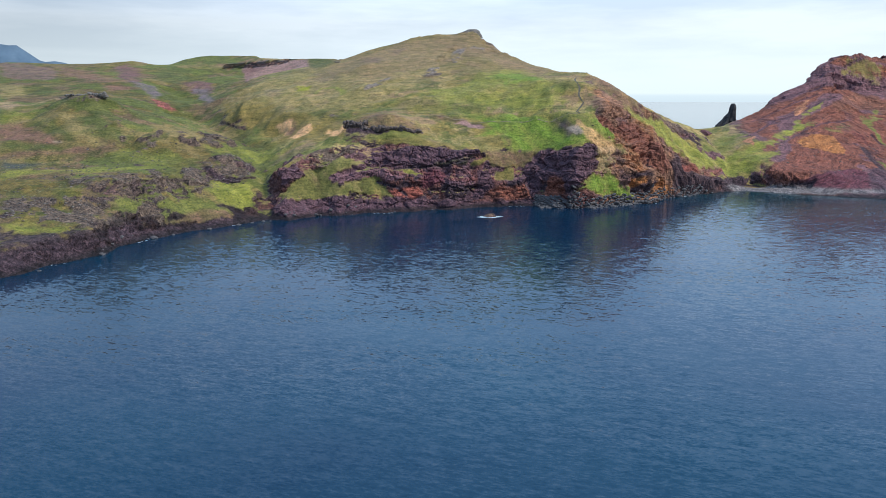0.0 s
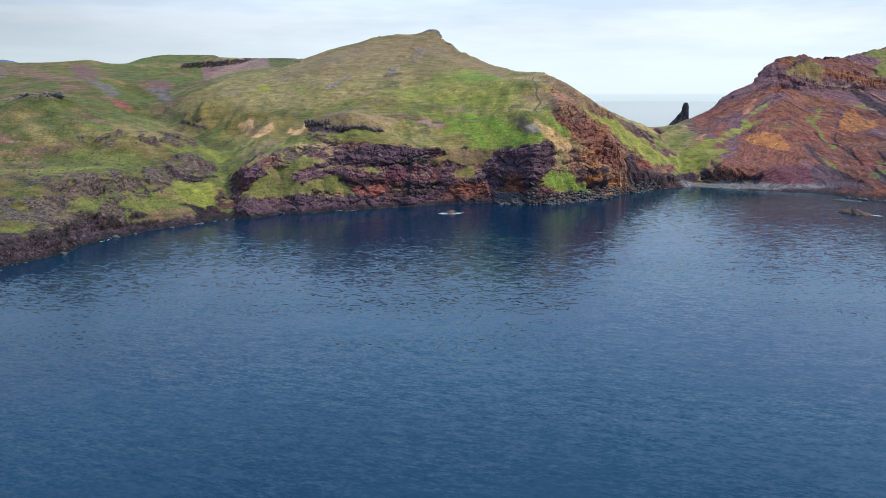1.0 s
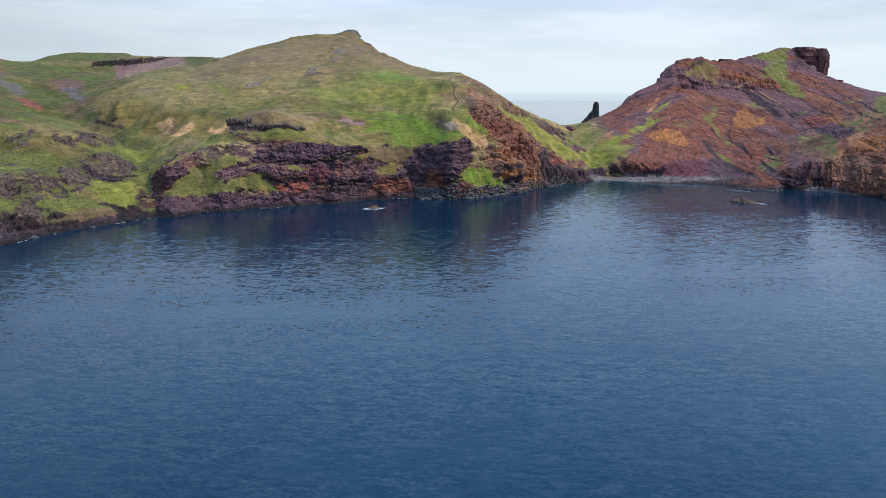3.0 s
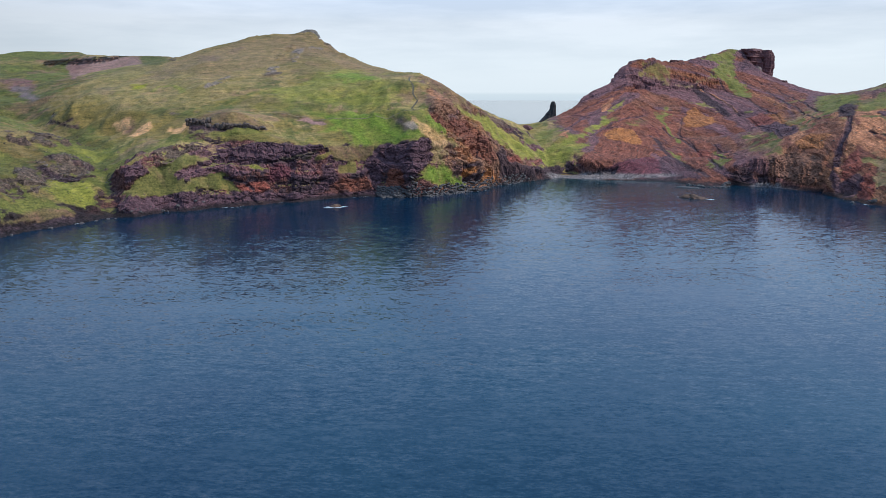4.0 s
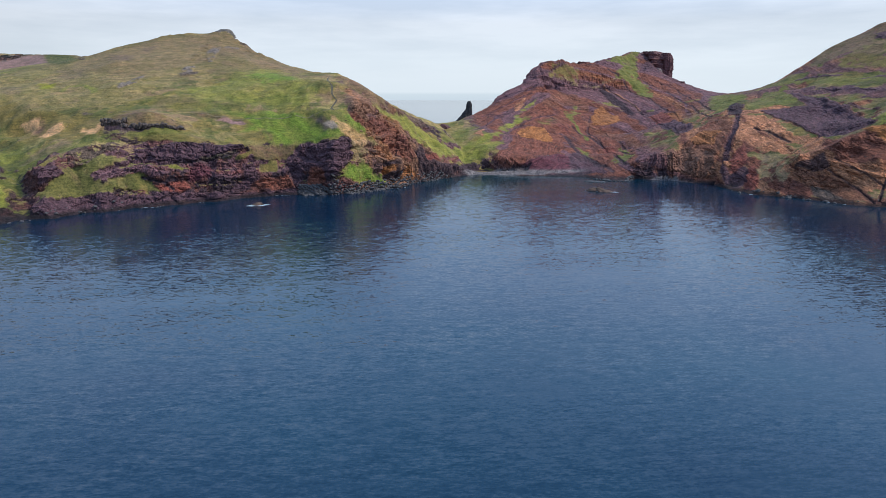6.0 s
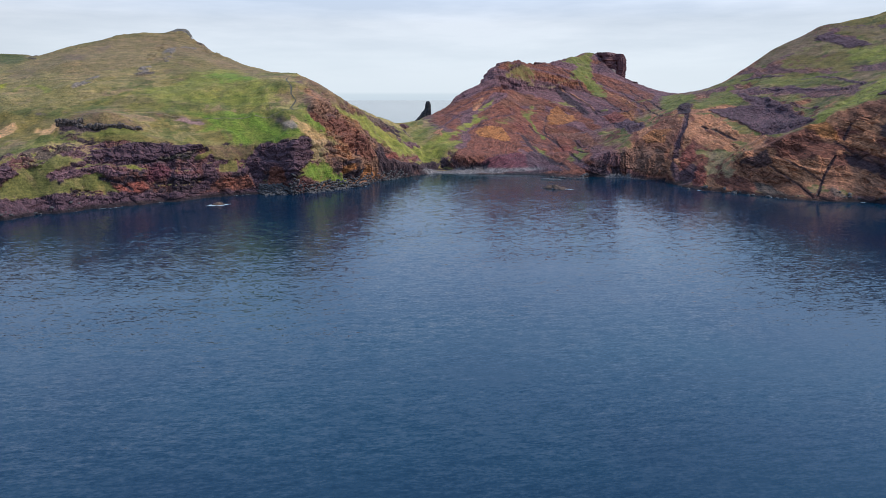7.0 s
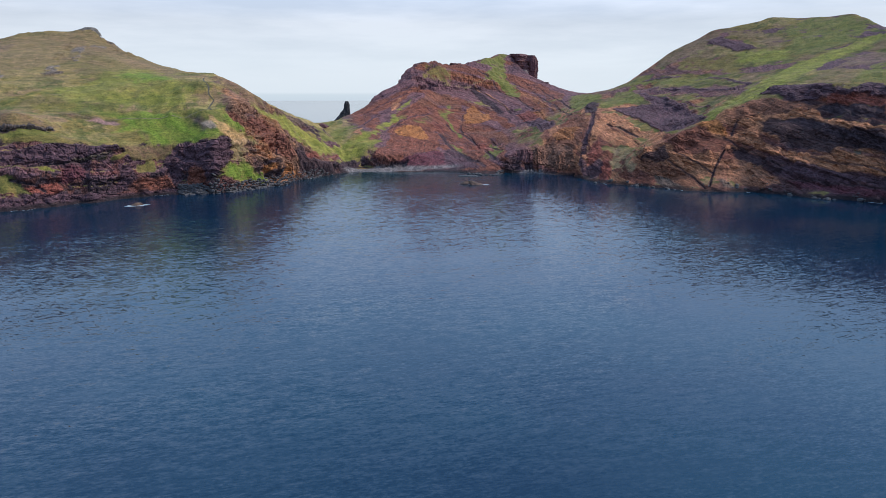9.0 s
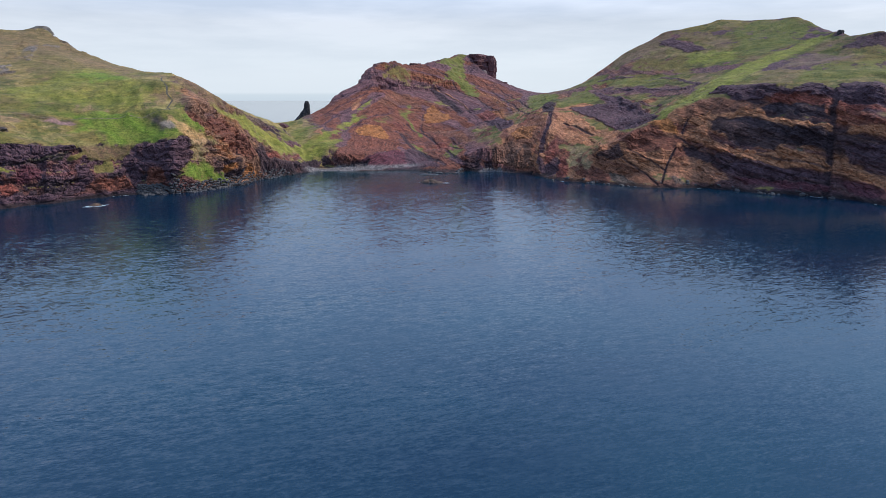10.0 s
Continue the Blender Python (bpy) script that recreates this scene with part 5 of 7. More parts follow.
def outline(corners, half_width, x, y, z, wander, loose):
    """How far places lie outside a feature, in metres (negative inside), seen square on to the slope that it lies on."""
    nx, ny = -lookup(SOFT_GX, corners[:, 0], corners[:, 1]).mean(), -lookup(SOFT_GY, corners[:, 0], corners[:, 1]).mean()
    n = np.array((nx, ny, 1.0))
    n /= np.linalg.norm(n)
    u = np.cross((0, 0, 1.0), n)
    u /= max(np.linalg.norm(u), 1e-6)
    v = np.cross(n, u)
    mid = corners.mean(0)
    cu, cv = (corners - mid) @ u, (corners - mid) @ v
    d = np.stack([x, y, z], -1) - mid
    pu, pv, pw = d @ u, d @ v, np.abs(d @ n)
    best = np.full(pu.shape, 1e9)
    hit = np.zeros(pu.shape, bool)
    closed = half_width == 0
    last = len(cu) if closed else len(cu) - 1
    for i in range(last):
        j = (i + 1) % len(cu)
        eu, ev = cu[j] - cu[i], cv[j] - cv[i]
        k = np.clip(((pu - cu[i]) * eu + (pv - cv[i]) * ev) / max(eu * eu + ev * ev, 1e-6), 0, 1)
        best = np.minimum(best, (pu - cu[i] - k * eu) ** 2 + (pv - cv[i] - k * ev) ** 2)
        if closed and cv[i] != cv[j]:
            hit ^= ((cv[i] > pv) != (cv[j] > pv)) & (pu < eu * (pv - cv[i]) / ev + cu[i])
    size = max(np.ptp(cu), np.ptp(cv))
    slim = min(np.ptp(cu), np.ptp(cv)) if closed else half_width * 2
    far = np.sqrt(best)
    out = np.where(hit, -far, far) if closed else far - half_width
    out = out + wander * min(16.0 if loose else 9.0, (0.75 if loose else 0.4) * slim + 0.5)
    soft = min(3.5, 0.22 * slim + 0.4) if loose else min(0.9, 0.12 * slim + 0.25)
    return out + np.maximum(0, pw - 0.45 * size - 6), soft


# outcrops that stand proud of the turf: x, y, half-length, half-width, turn, height
OUTCROPS = [(-160, 437, 6, 3, 30, 2.0), (-181, 430, 9, 3, 50, 2.0), (-127, 424, 14, 5, 35, 4.0), (-150, 462, 12, 4, 0, 2.0), (-90, 416, 5, 7, 70, 3.2), (-8, 566, 10, 4, 25, 1.6)]

# ---- colours of the ground: turf, heath, soil, scoria and banded tuff ----


def blend_to(colour, target, amount):
    return colour + (np.array(target)[None, None] - colour) * amount[..., None]


COLOURS = {
    "OLIVE": (0.190, 0.138, 0.046), "GREEN": (0.142, 0.140, 0.036), "STRAW": (0.262, 0.190, 0.084), "HEATH": (0.200, 0.122, 0.078), "MOSS": (0.084, 0.090, 0.028),
    "BRIGHT": (0.150, 0.205, 0.032), "LIME": (0.212, 0.204, 0.042), "YELLOW": (0.250, 0.235, 0.018),
    "SOIL_RED": (0.190, 0.098, 0.072), "SOIL_BROWN": (0.165, 0.090, 0.066), "SOIL_PURPLE": (0.165, 0.098, 0.088), "SOIL_GREY": (0.150, 0.112, 0.118), "SOIL_PINK": (0.250, 0.155, 0.140),
    "STONE_GREY": (0.215, 0.178, 0.150), "TAN": (0.330, 0.215, 0.130), "TUFF": (0.510, 0.230, 0.120), "ORANGE": (0.390, 0.160, 0.055), "RED": (0.290, 0.090, 0.066), "RUST": (0.225, 0.085, 0.058), "WINE": (0.140, 0.048, 0.062),
    "APRON": (0.128, 0.118, 0.038), "TAN_ROCK": (0.190, 0.104, 0.074), "SOIL_TUFF": (0.520, 0.290, 0.145), "WINE_SOIL": (0.150, 0.078, 0.074), "PINK_ROCK": (0.270, 0.155, 0.145), "SHADED_SCRUB": (0.062, 0.066, 0.060), "MOSS_ROCK": (0.120, 0.108, 0.062), "RUST_LIGHT": (0.228, 0.100, 0.064),
    # the darkest basalt doubles as painted shade in caves and clefts
    "PALE": (0.400, 0.290, 0.225), "PURPLE": (0.180, 0.098, 0.114), "GREY": (0.130, 0.102, 0.086), "GREYROCK": (0.128, 0.094, 0.072), "BASALT_AND_SHADE": (0.064, 0.042, 0.051), "BASALT_P": (0.108, 0.062, 0.078)}
CRISP_KINDS = ("SOIL_TUFF", "PALE", "PINK_ROCK")
SOIL_KINDS = ("SOIL_RED", "SOIL_BROWN", "SOIL_PURPLE", "SOIL_GREY", "SOIL_PINK", "SOIL_TUFF", "WINE_SOIL", "SHADED_SCRUB", "PALE", "PINK_ROCK", "TAN")
TURF_KINDS = ("OLIVE", "GREEN", "STRAW", "HEATH", "MOSS", "BRIGHT", "LIME", "YELLOW", "APRON")
C = {k: np.array(v) for k, v in COLOURS.items()}




def land(PX, PY):
    """The ground at the given places: relief, then colour, rockiness and bedding."""
    PZ = lookup(FIELD, PX, PY)
    base_slope = lookup(FIELD_SLOPE, PX, PY)

    def spot(x, y, rx, ry, turn=0.0, soft=0.5):
        """1 inside an uneven oval patch, falling to 0 at its ragged edge."""
        c, s = math.cos(radians(turn)), math.sin(radians(turn))
        u, v = (PX - x) * c + (PY - y) * s, -(PX - x) * s + (PY - y) * c
        d = np.hypot(u / rx, v / ry) + (WOBBLE - 0.5) * 0.9
        return 1 - smooth(1 - soft, 1 + 0.15, d)

    WOBBLE = fbm(PX, PY, 14, 5, 91, 0.6)
    BROAD = fbm(PX, PY, 70, 4, 3)
    MID = fbm(PX, PY, 18, 4, 17)
    FINE = fbm(PX, PY, 5.0, 3, 29)
    west = smooth(-95, -125, PX + 0.25 * (PY - 420))                    # the low western shore
    east = smooth(330, 380, PX - 0.25 * (PY - 400)) * smooth(560, 470, PY - 0.25 * (PX - 450))
    ridge = smooth(225, 262, PX - 0.12 * (PY - 500)) * (1 - east)
    spur = smooth(88, 112, PX) * smooth(210, 170, PX) * smooth(540, 470, PY)
    near = smooth(620, 520, PY)
    steep = smooth(0.70, 1.25, base_slope + (MID - 0.5) * 0.9 + (FINE - 0.5) * 0.35)
    LAND_EDGE = smooth(-1.0, 5.0, PZ)

    # the named beds and patches, each with a ragged border
    wander = fbm3(PX, PY, PZ * 1.4, 9, 4, 361, 0.62) - 0.5
    stand_out = np.zeros_like(PZ)
    cover = np.zeros_like(PZ)
    mottle = fbm(PX, PY, 7, 4, 389, 0.65)
    marks = []
    for kind, strength, stand, half_width, corners in FEATURES:
        lo, hi = corners.min(0) - 5 - half_width, corners.max(0) + 5 + half_width
        box = (PX > lo[0]) & (PX < hi[0]) & (PY > lo[1]) & (PY < hi[1])
        if not box.any():
            continue
        loose = (kind in TURF_KINDS or kind in SOIL_KINDS) and kind not in CRISP_KINDS
        d, soft = outline(corners, half_width, PX[box], PY[box], PZ[box], wander[box], loose)
        k = 1 - smooth(-soft, soft, d - (0.9 if kind == "SOIL_TUFF" else 0.0))
        if kind in ("GREYROCK", "STONE_GREY"):
            k = k * smooth(0.40, 0.54, mottle[box])
        if loose or kind in CRISP_KINDS:
            cover[box] = np.maximum(cover[box], k * strength)
        else:
            cover[box] *= 1 - k * strength
        marks.append((kind, box, k * strength))
        if stand:
            stand_out[box] += stand * (1 - smooth(-0.8, 0.3, d))
    stand_rock = smooth(0.1, 0.8, np.abs(stand_out))

    outcrop = np.zeros_like(PZ)
    rise = np.zeros_like(PZ)
    for x, y, rx, ry, turn, h in OUTCROPS:
        k = spot(x, y, rx, ry, turn, 0.3)
        outcrop = np.maximum(outcrop, k)
        rise += k * h * (0.45 + 1.1 * FINE)
    crest = spot(-42, 552, 4, 30, -52, 0.5) + spot(4, 640, 5, 40, -15, 0.5) + spot(30, 706, 14, 6, 0, 0.5) + spot(52, 662, 6, 22, 20, 0.5)
    crest = np.clip(crest, 0, 1) * smooth(0.42, 0.62, FINE)
    rise += crest * 1.2
    stony = west * smooth(0.55, 0.66, fbm(PX, PY, 9, 4, 201, 0.6) + 0.25 * (base_slope - 0.45)) * smooth(46, 26, PZ)
    rock = np.clip(np.maximum(np.maximum(steep, outcrop), np.maximum(crest, stony * 0.9)), 0, 1)

    rock = rock * (1 - cover)

    # broken crests
    jag = 1 - np.abs(2 * fbm(PX, PY, 13, 4, 421, 0.6) - 1)
    PZ = PZ + (jag - 0.72) * (5.0 * ridge * smooth(60, 85, PZ) + 4.0 * spot(48, 672, 10, 52, 22, 0.6) + 2.0 * spot(0, 706, 60, 9, 4, 0.6))
    # relief: swells under the turf, then ledges, ribs and blocks pushed out of the rock face
    PZ = PZ + ((BROAD - 0.5) * 2.0 + (MID - 0.5) * 2.2 + (FINE - 0.5) * 0.9) * smooth(1.0, 10.0, PZ) * (1 - 0.6 * smooth(75, 95, PZ)) + rise
    NX, NY = -lookup(SOFT_GX, PX, PY), -lookup(SOFT_GY, PX, PY)
    NL = np.sqrt(NX * NX + NY * NY + 1)
    bed_w = PZ + 0.03 * PX + (fbm(PX, PY, 40, 3, 101) - 0.5) * 22
    bed_e = PZ + 0.27 * (279 - PY) + (fbm(PX, PY, 44, 2, 107) - 0.5) * 5
    side = smooth(-25, 25, PX - 317 - 0.39 * (PY - 524))
    bed_r = PZ + (fbm(PX, PY, 44, 2, 113) - 0.5) * 5 + side * (0.15 * (PX - 330) - 0.25 * (PY - 600)) + (1 - side) * (-0.28 * (PX - 330) - 0.12 * (PY - 600))
    bed = bed_w + (bed_r - bed_w) * ridge
    bed = bed + (bed_e - bed) * east


    ledges = shelves(bed + (MID - 0.5) * 7, 7.5, 233) * 5.0 + shelves(bed + (FINE - 0.5) * 2.0, 2.7, 239) * 2.2
    lumps = fbm3(PX, PY, PZ, 20, 4, 241, 0.62)
    ribs = 1 - np.abs(2 * fbm(PX, PY, 11, 3, 251, 0.6) - 1)
    chips = fbm3(PX, PY, PZ * 1.6, 4.0, 2, 257, 0.6)
    hard = np.clip(np.maximum(rock, stand_rock) + 0.35 * ridge + 0.25 * spur, 0, 1)
    blocky = np.zeros_like(PZ)
    firm = hard > 0.03
    for size, tall, push, cleft, seed in ((9.0, 1.8, 2.0, 0.8, 261), (3.2, 1.3, 1.0, 0.5, 271)):
        tone, edge = cells3(PX[firm], PY[firm], bed[firm] * tall, size, seed)
        blocky[firm] += (tone - 0.5) * push - (1 - smooth(0.0, 0.14, edge)) * cleft
    out = (lumps - 0.5) * 4 + ledges * (0.40 + 0.7 * smooth(0.35, 0.65, BROAD)) + (ribs - 0.7) * 2.0 * (1 - 0.6 * east) * (1 - 0.5 * ridge) + (chips - 0.5) * (1.0 + 2.0 * west) + blocky
    out = out * hard * LAND_EDGE * (0.30 + 0.70 * smooth(0.35, 1.0, base_slope)) * (1 - 0.5 * smooth(80, 100, PZ))
    out += stand_out * LAND_EDGE
    # the dyke: a straight dark cleft from rim to water
    dyke = np.abs((PX - 440) * 0.50 - (PY - 164) * 0.87 + (FINE - 0.5) * 3)
    dyke = (1 - smooth(1.6, 3.4, dyke)) * east * smooth(0.5, 0.9, base_slope) * smooth(500, 485, PX)
    out -= dyke * 3.0
    PX, PY, PZ = PX + NX / NL * out, PY + NY / NL * out, PZ + out * 0.6 / NL
    def plain(name):
        return np.zeros(PX.shape + (3,)) + C[name]

    N = normals(PX, PY, PZ)
    slope = np.hypot(N[..., 0], N[..., 1]) / np.maximum(np.abs(N[..., 2]), 0.05)
    rock = np.clip(np.maximum(rock, smooth(0.95, 1.5, slope + (FINE - 0.5) * 0.4) * (1 - cover)), 0, 1)
    ledge_turf = smooth(0.75, 0.45, slope) * smooth(0.40, 0.55, fbm(PX, PY, 20, 4, 301)) * smooth(5, 9, PZ) * (1 - ridge) * (1 - east)
    rock = rock * (1 - 0.85 * ledge_turf)

    turf = plain("OLIVE")
    turf = blend_to(turf, C["GREEN"], smooth(0.52, 0.58, fbm(PX, PY, 34, 6, 61, 0.6)) * 0.7)
    turf = blend_to(turf, C["STRAW"], smooth(0.51, 0.58, fbm(PX, PY, 26, 6, 73, 0.62)) * 0.7)
    turf = blend_to(turf, C["HEATH"], smooth(0.52, 0.59, fbm(PX, PY, 22, 6, 83, 0.62)) * 0.75)
    turf = blend_to(turf, C["MOSS"], smooth(0.55, 0.61, fbm(PX, PY, 11, 5, 87, 0.62)) * 0.75)
    turf = turf * (1.00 + 0.20 * (1 - west) * (1 - east) * (1 - ridge) - 0.26 * west - 0.12 * east)[..., None]
    hill_top = smooth(66, 95, PZ) * smooth(-190, -110, PX) * smooth(120, 80, PX)
    turf = blend_to(turf, np.array((0.200, 0.136, 0.066)), hill_top * 0.7)
    hollow = smooth(0.50, 0.56, fbm(PX + 0.4 * PY, PY * 1.6, 40, 5, 411, 0.6)) * smooth(60, 20, PX)
    turf = blend_to(turf, np.array((0.100, 0.110, 0.028)), hollow * (1 - 0.6 * hill_top) * (0.45 + 0.4 * west))
    dry = beds(PZ * 1.2 + 0.12 * PX + (fbm(PX, PY, 26, 4, 417) - 0.5) * 9, 3.2, 419)
    turf = turf * (1 + 0.55 * (dry - 0.5) * smooth(20, 40, PZ))[..., None]

    stone = plain("BASALT_AND_SHADE")
    stone = blend_to(stone, C["GREY"], smooth(0.42, 0.66, fbm(PX, PY, 8, 4, 311, 0.6)) * west * smooth(4, 12, PZ) * 0.9)
    stone = blend_to(stone, C["SOIL_BROWN"], smooth(0.58, 0.70, fbm(PX, PY, 10, 4, 317, 0.6)) * west * 0.35)
    bw = beds(bed_w, 9, 131)
    stone = blend_to(stone, C["PURPLE"], smooth(0.47, 0.53, bw) * (1 - west) * 0.85)
    stone = blend_to(stone, C["RUST"], smooth(0.53, 0.58, fbm3(PX, PY, PZ, 14, 5, 137, 0.62)) * (1 - west) * 0.5)
    stone = blend_to(stone, C["RED"], smooth(0.62, 0.67, bw) * (1 - west) * smooth(26, 12, PZ) * 0.5)
    stone = blend_to(stone, np.array((0.105, 0.078, 0.064)), west * smooth(5, 13, PZ) * smooth(0.35, 0.6, fbm(PX, PY, 12, 4, 431, 0.6)) * 0.9)
    stone = blend_to(stone, np.array((0.175, 0.138, 0.108)), (1 - west) * smooth(38, 46, PZ) * 0.8)
    br = beds(bed_r, 13, 149)
    ridge_c = blend_to(plain("RUST"), C["PURPLE"], smooth(0.47, 0.43, br) * 0.85)
    ridge_c = blend_to(ridge_c, C["ORANGE"], smooth(0.60, 0.64, br) * 0.4)
    ridge_c = blend_to(ridge_c, C["BASALT_P"], smooth(0.59, 0.62, fbm3(PX, PY, PZ, 16, 5, 151, 0.62)) * 0.4)
    stripes = beds(bed_e, 7, 163)
    east_c = blend_to(plain("RUST"), C["TUFF"], smooth(0.46, 0.52, stripes) * 0.75)
    east_c = blend_to(east_c, C["BASALT_AND_SHADE"], smooth(54, 58, bed_e) * smooth(75, 70, bed_e) * smooth(300, 265, PY) * 0.85)
    east_c = blend_to(east_c, C["RED"], smooth(73, 76, bed_e) * smooth(86, 82, bed_e) * 0.6)
    east_c = blend_to(east_c, C["BASALT_P"], smooth(84, 88, bed_e) * 0.9)
    east_c = blend_to(east_c, C["TUFF"], smooth(43, 46, bed_e) * smooth(56, 53, bed_e) * 0.9)
    east_c = blend_to(east_c, C["BASALT_P"], smooth(45, 40, bed_e) * smooth(275, 235, PY) * 0.85)
    east_c = blend_to(east_c, C["BASALT_AND_SHADE"], smooth(0.58, 0.61, fbm3(PX, PY, PZ, 17, 5, 167, 0.62)) * 0.25)
    spur_c = blend_to(plain("TAN") * 0.45 + plain("RUST") * 0.55, C["ORANGE"], smooth(0.53, 0.58, fbm3(PX, PY, PZ, 14, 5, 171, 0.62)) * 0.5)
    spur_c = blend_to(spur_c, C["BASALT_P"], smooth(0.53, 0.58, fbm3(PX, PY, PZ, 16, 5, 173, 0.62)) * 0.55)
    for area, c in ((spur, spur_c), (ridge, ridge_c), (east, east_c)):
        stone = stone + (c - stone) * area[..., None]
    stone = blend_to(stone, C["BASALT_AND_SHADE"], dyke * 0.9)
    stone = blend_to(stone, C["GREY"], np.clip(crest + spot(-8, 566, 12, 6, 25, 0.3), 0, 1) * 0.9)
    stone = blend_to(stone, np.array((0.190, 0.158, 0.136)), crest)
    stone = blend_to(stone, C["GREY"], outcrop * smooth(0.5, 0.65, fbm(PX, PY, 4, 3, 331)) * 0.6)

    # dry ground that carries little turf
    bare = ridge * smooth(0.12, 0.24, fbm(PX, PY, 40, 5, 191) + 0.25 * (base_slope - 0.5))
    bare = np.maximum(bare, east * smooth(0.55, 0.75, base_slope + (MID - 0.5) * 0.6))
    steps = beds(PZ + (fbm(PX, PY, 30, 4, 341) - 0.5) * 12, 8, 343)
    bare = np.maximum(bare, east * smooth(0.54, 0.64, steps + 0.5 * (fbm(PX, PY, 24, 4, 347) - 0.5)) * 0.85)
    bare = np.maximum(bare, spur * smooth(0.40, 0.55, fbm(PX, PY, 24, 5, 193) + 0.3 * (base_slope - 0.55)))
    hill_steps = beds(PZ + (fbm(PX, PY, 30, 4, 351) - 0.5) * 10, 6, 353)
    bare = np.maximum(bare, smooth(0.66, 0.74, hill_steps + 0.5 * (fbm(PX, PY, 16, 4, 357, 0.6) - 0.5)) * 0.30 * smooth(8, 14, PZ))
    upland = east * smooth(0.75, 0.5, base_slope) * smooth(60, 70, PZ)
    stone = blend_to(stone, C["BASALT_P"] * 1.25, upland * 0.8)
    bare = np.maximum(bare, spot(388, 400, 62, 42, 35, 0.35) * smooth(60, 45, PZ))
    bare = np.maximum(bare, west * smooth(14, 7, PZ + (MID - 0.5) * 14))
    rock = np.clip(np.maximum(rock, bare), 0, 1)

    # western rock darkened towards its foot, standing in for crevice shade; slight regional toning
    stone = stone * (1 - 0.64 * west * smooth(17, 6, PZ) - 0.10 * (1 - west) * (1 - ridge) * (1 - east) * (1 - spur) * smooth(46, 38, PZ) - 0.04 * east - 0.05 * ridge)[..., None]
    # shingle at the back of the cove, dark wet rock along the water
    beach = np.clip(spot(255, 482, 60, 10, -18, 0.3) + spot(342, 402, 18, 7, -50, 0.3), 0, 1) * smooth(5.0, 2.8, PZ)

    streak = smooth(0.36, 0.62, fbm(PX + 0.8 * PZ, PY - 0.5 * PZ, 6, 5, 383, 0.72))
    for kind, box, k in marks:
        if kind in TURF_KINDS or kind in SOIL_KINDS:
            if kind not in CRISP_KINDS:
                k = k * (0.66 + 0.44 * streak[box])
            turf[box] += (C[kind] - turf[box]) * np.minimum(k, 1)[:, None]
            rock[box] *= 1 - np.minimum(k, 1)
        else:
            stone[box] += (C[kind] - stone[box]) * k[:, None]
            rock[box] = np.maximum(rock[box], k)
    stone = blend_to(stone, np.array((0.195, 0.174, 0.174)), beach)
    rock = np.maximum(rock, beach)
    tide = smooth(3.4, 0.8, PZ + (FINE - 0.5) * 2.5) * (1 - beach)
    stone = blend_to(stone, np.array((0.022, 0.018, 0.021)), tide * 0.9)
    rock = np.maximum(rock, tide)
    # a crisp, ragged border between turf and rock
    rock_edge = smooth(0.36, 0.62, rock + (fbm3(PX, PY, PZ, 4.5, 3, 371, 0.65) - 0.5) * 1.0 * (1 - beach) + (beds(bed, 4, 377) - 0.5) * 0.35 * (1 - beach) * (ridge + east))
    rock = np.clip(0.85 * rock_edge + 0.15 * rock, 0, 1)
    earth = turf + (stone - turf) * rock[..., None]
    layered = np.clip(np.maximum(np.maximum(2 * np.maximum(ridge, east) - 1, 0), (0.35 * spur + 0.45 * (1 - west)) * (1 - ridge) * (1 - east)), 0, 1)[..., None]
    return PX, PY, PZ, np.concatenate([np.clip(earth, 0.008, 1), layered], -1), rock, bed, slope, west


# draw the weave of the sheet together on steep ground
for _ in range(16):
    z = lookup(FIELD, PX, PY)
    p = np.stack([PX, PY, z * 1.25], -1)
    dx, dy = np.linalg.norm(np.diff(p, axis=1), axis=-1), np.linalg.norm(np.diff(p, axis=0), axis=-1)
    wl, wr, wd, wu = dx[1:-1, :-1], dx[1:-1, 1:], dy[:-1, 1:-1], dy[1:, 1:-1]
    total = wl + wr + wd + wu
    mx = (wl * PX[1:-1, :-2] + wr * PX[1:-1, 2:] + wd * PX[:-2, 1:-1] + wu * PX[2:, 1:-1]) / total
    my = (wl * PY[1:-1, :-2] + wr * PY[1:-1, 2:] + wd * PY[:-2, 1:-1] + wu * PY[2:, 1:-1]) / total
    PX[1:-1, 1:-1] += 0.7 * (mx - PX[1:-1, 1:-1])
    PY[1:-1, 1:-1] += 0.7 * (my - PY[1:-1, 1:-1])

# ---- the land: one wide sheet, and close-woven strips for the sea cliffs ----


def mesh_from(name, px, py, pz, colours, rockiness, bedding, quads):
    used, local = np.unique(quads, return_inverse=True)
    me = bpy.data.meshes.new(name)
    me.vertices.add(len(used))
    me.vertices.foreach_set("co", np.stack([px, py, pz], -1).reshape(-1, 3)[used].ravel())
    me.loops.add(quads.size)
    me.loops.foreach_set("vertex_index", local.ravel().astype(np.int32))
    me.polygons.add(len(quads))
    me.polygons.foreach_set("loop_start", np.arange(0, quads.size, 4, dtype=np.int32))
    me.polygons.foreach_set("use_smooth", rockiness.ravel()[quads].mean(1) < 0.4)
    me.update(calc_edges=True)
    rgba = colours.reshape(-1, 4)
    me.attributes.new("earth", "FLOAT_COLOR", "POINT").data.foreach_set("color", rgba[used].ravel())
    me.attributes.new("rockiness", "FLOAT", "POINT").data.foreach_set("value", rockiness.ravel()[used])
    me.attributes.new("bedding", "FLOAT", "POINT").data.foreach_set("value", bedding.ravel()[used])
    me.materials.append(GROUND)
    return me


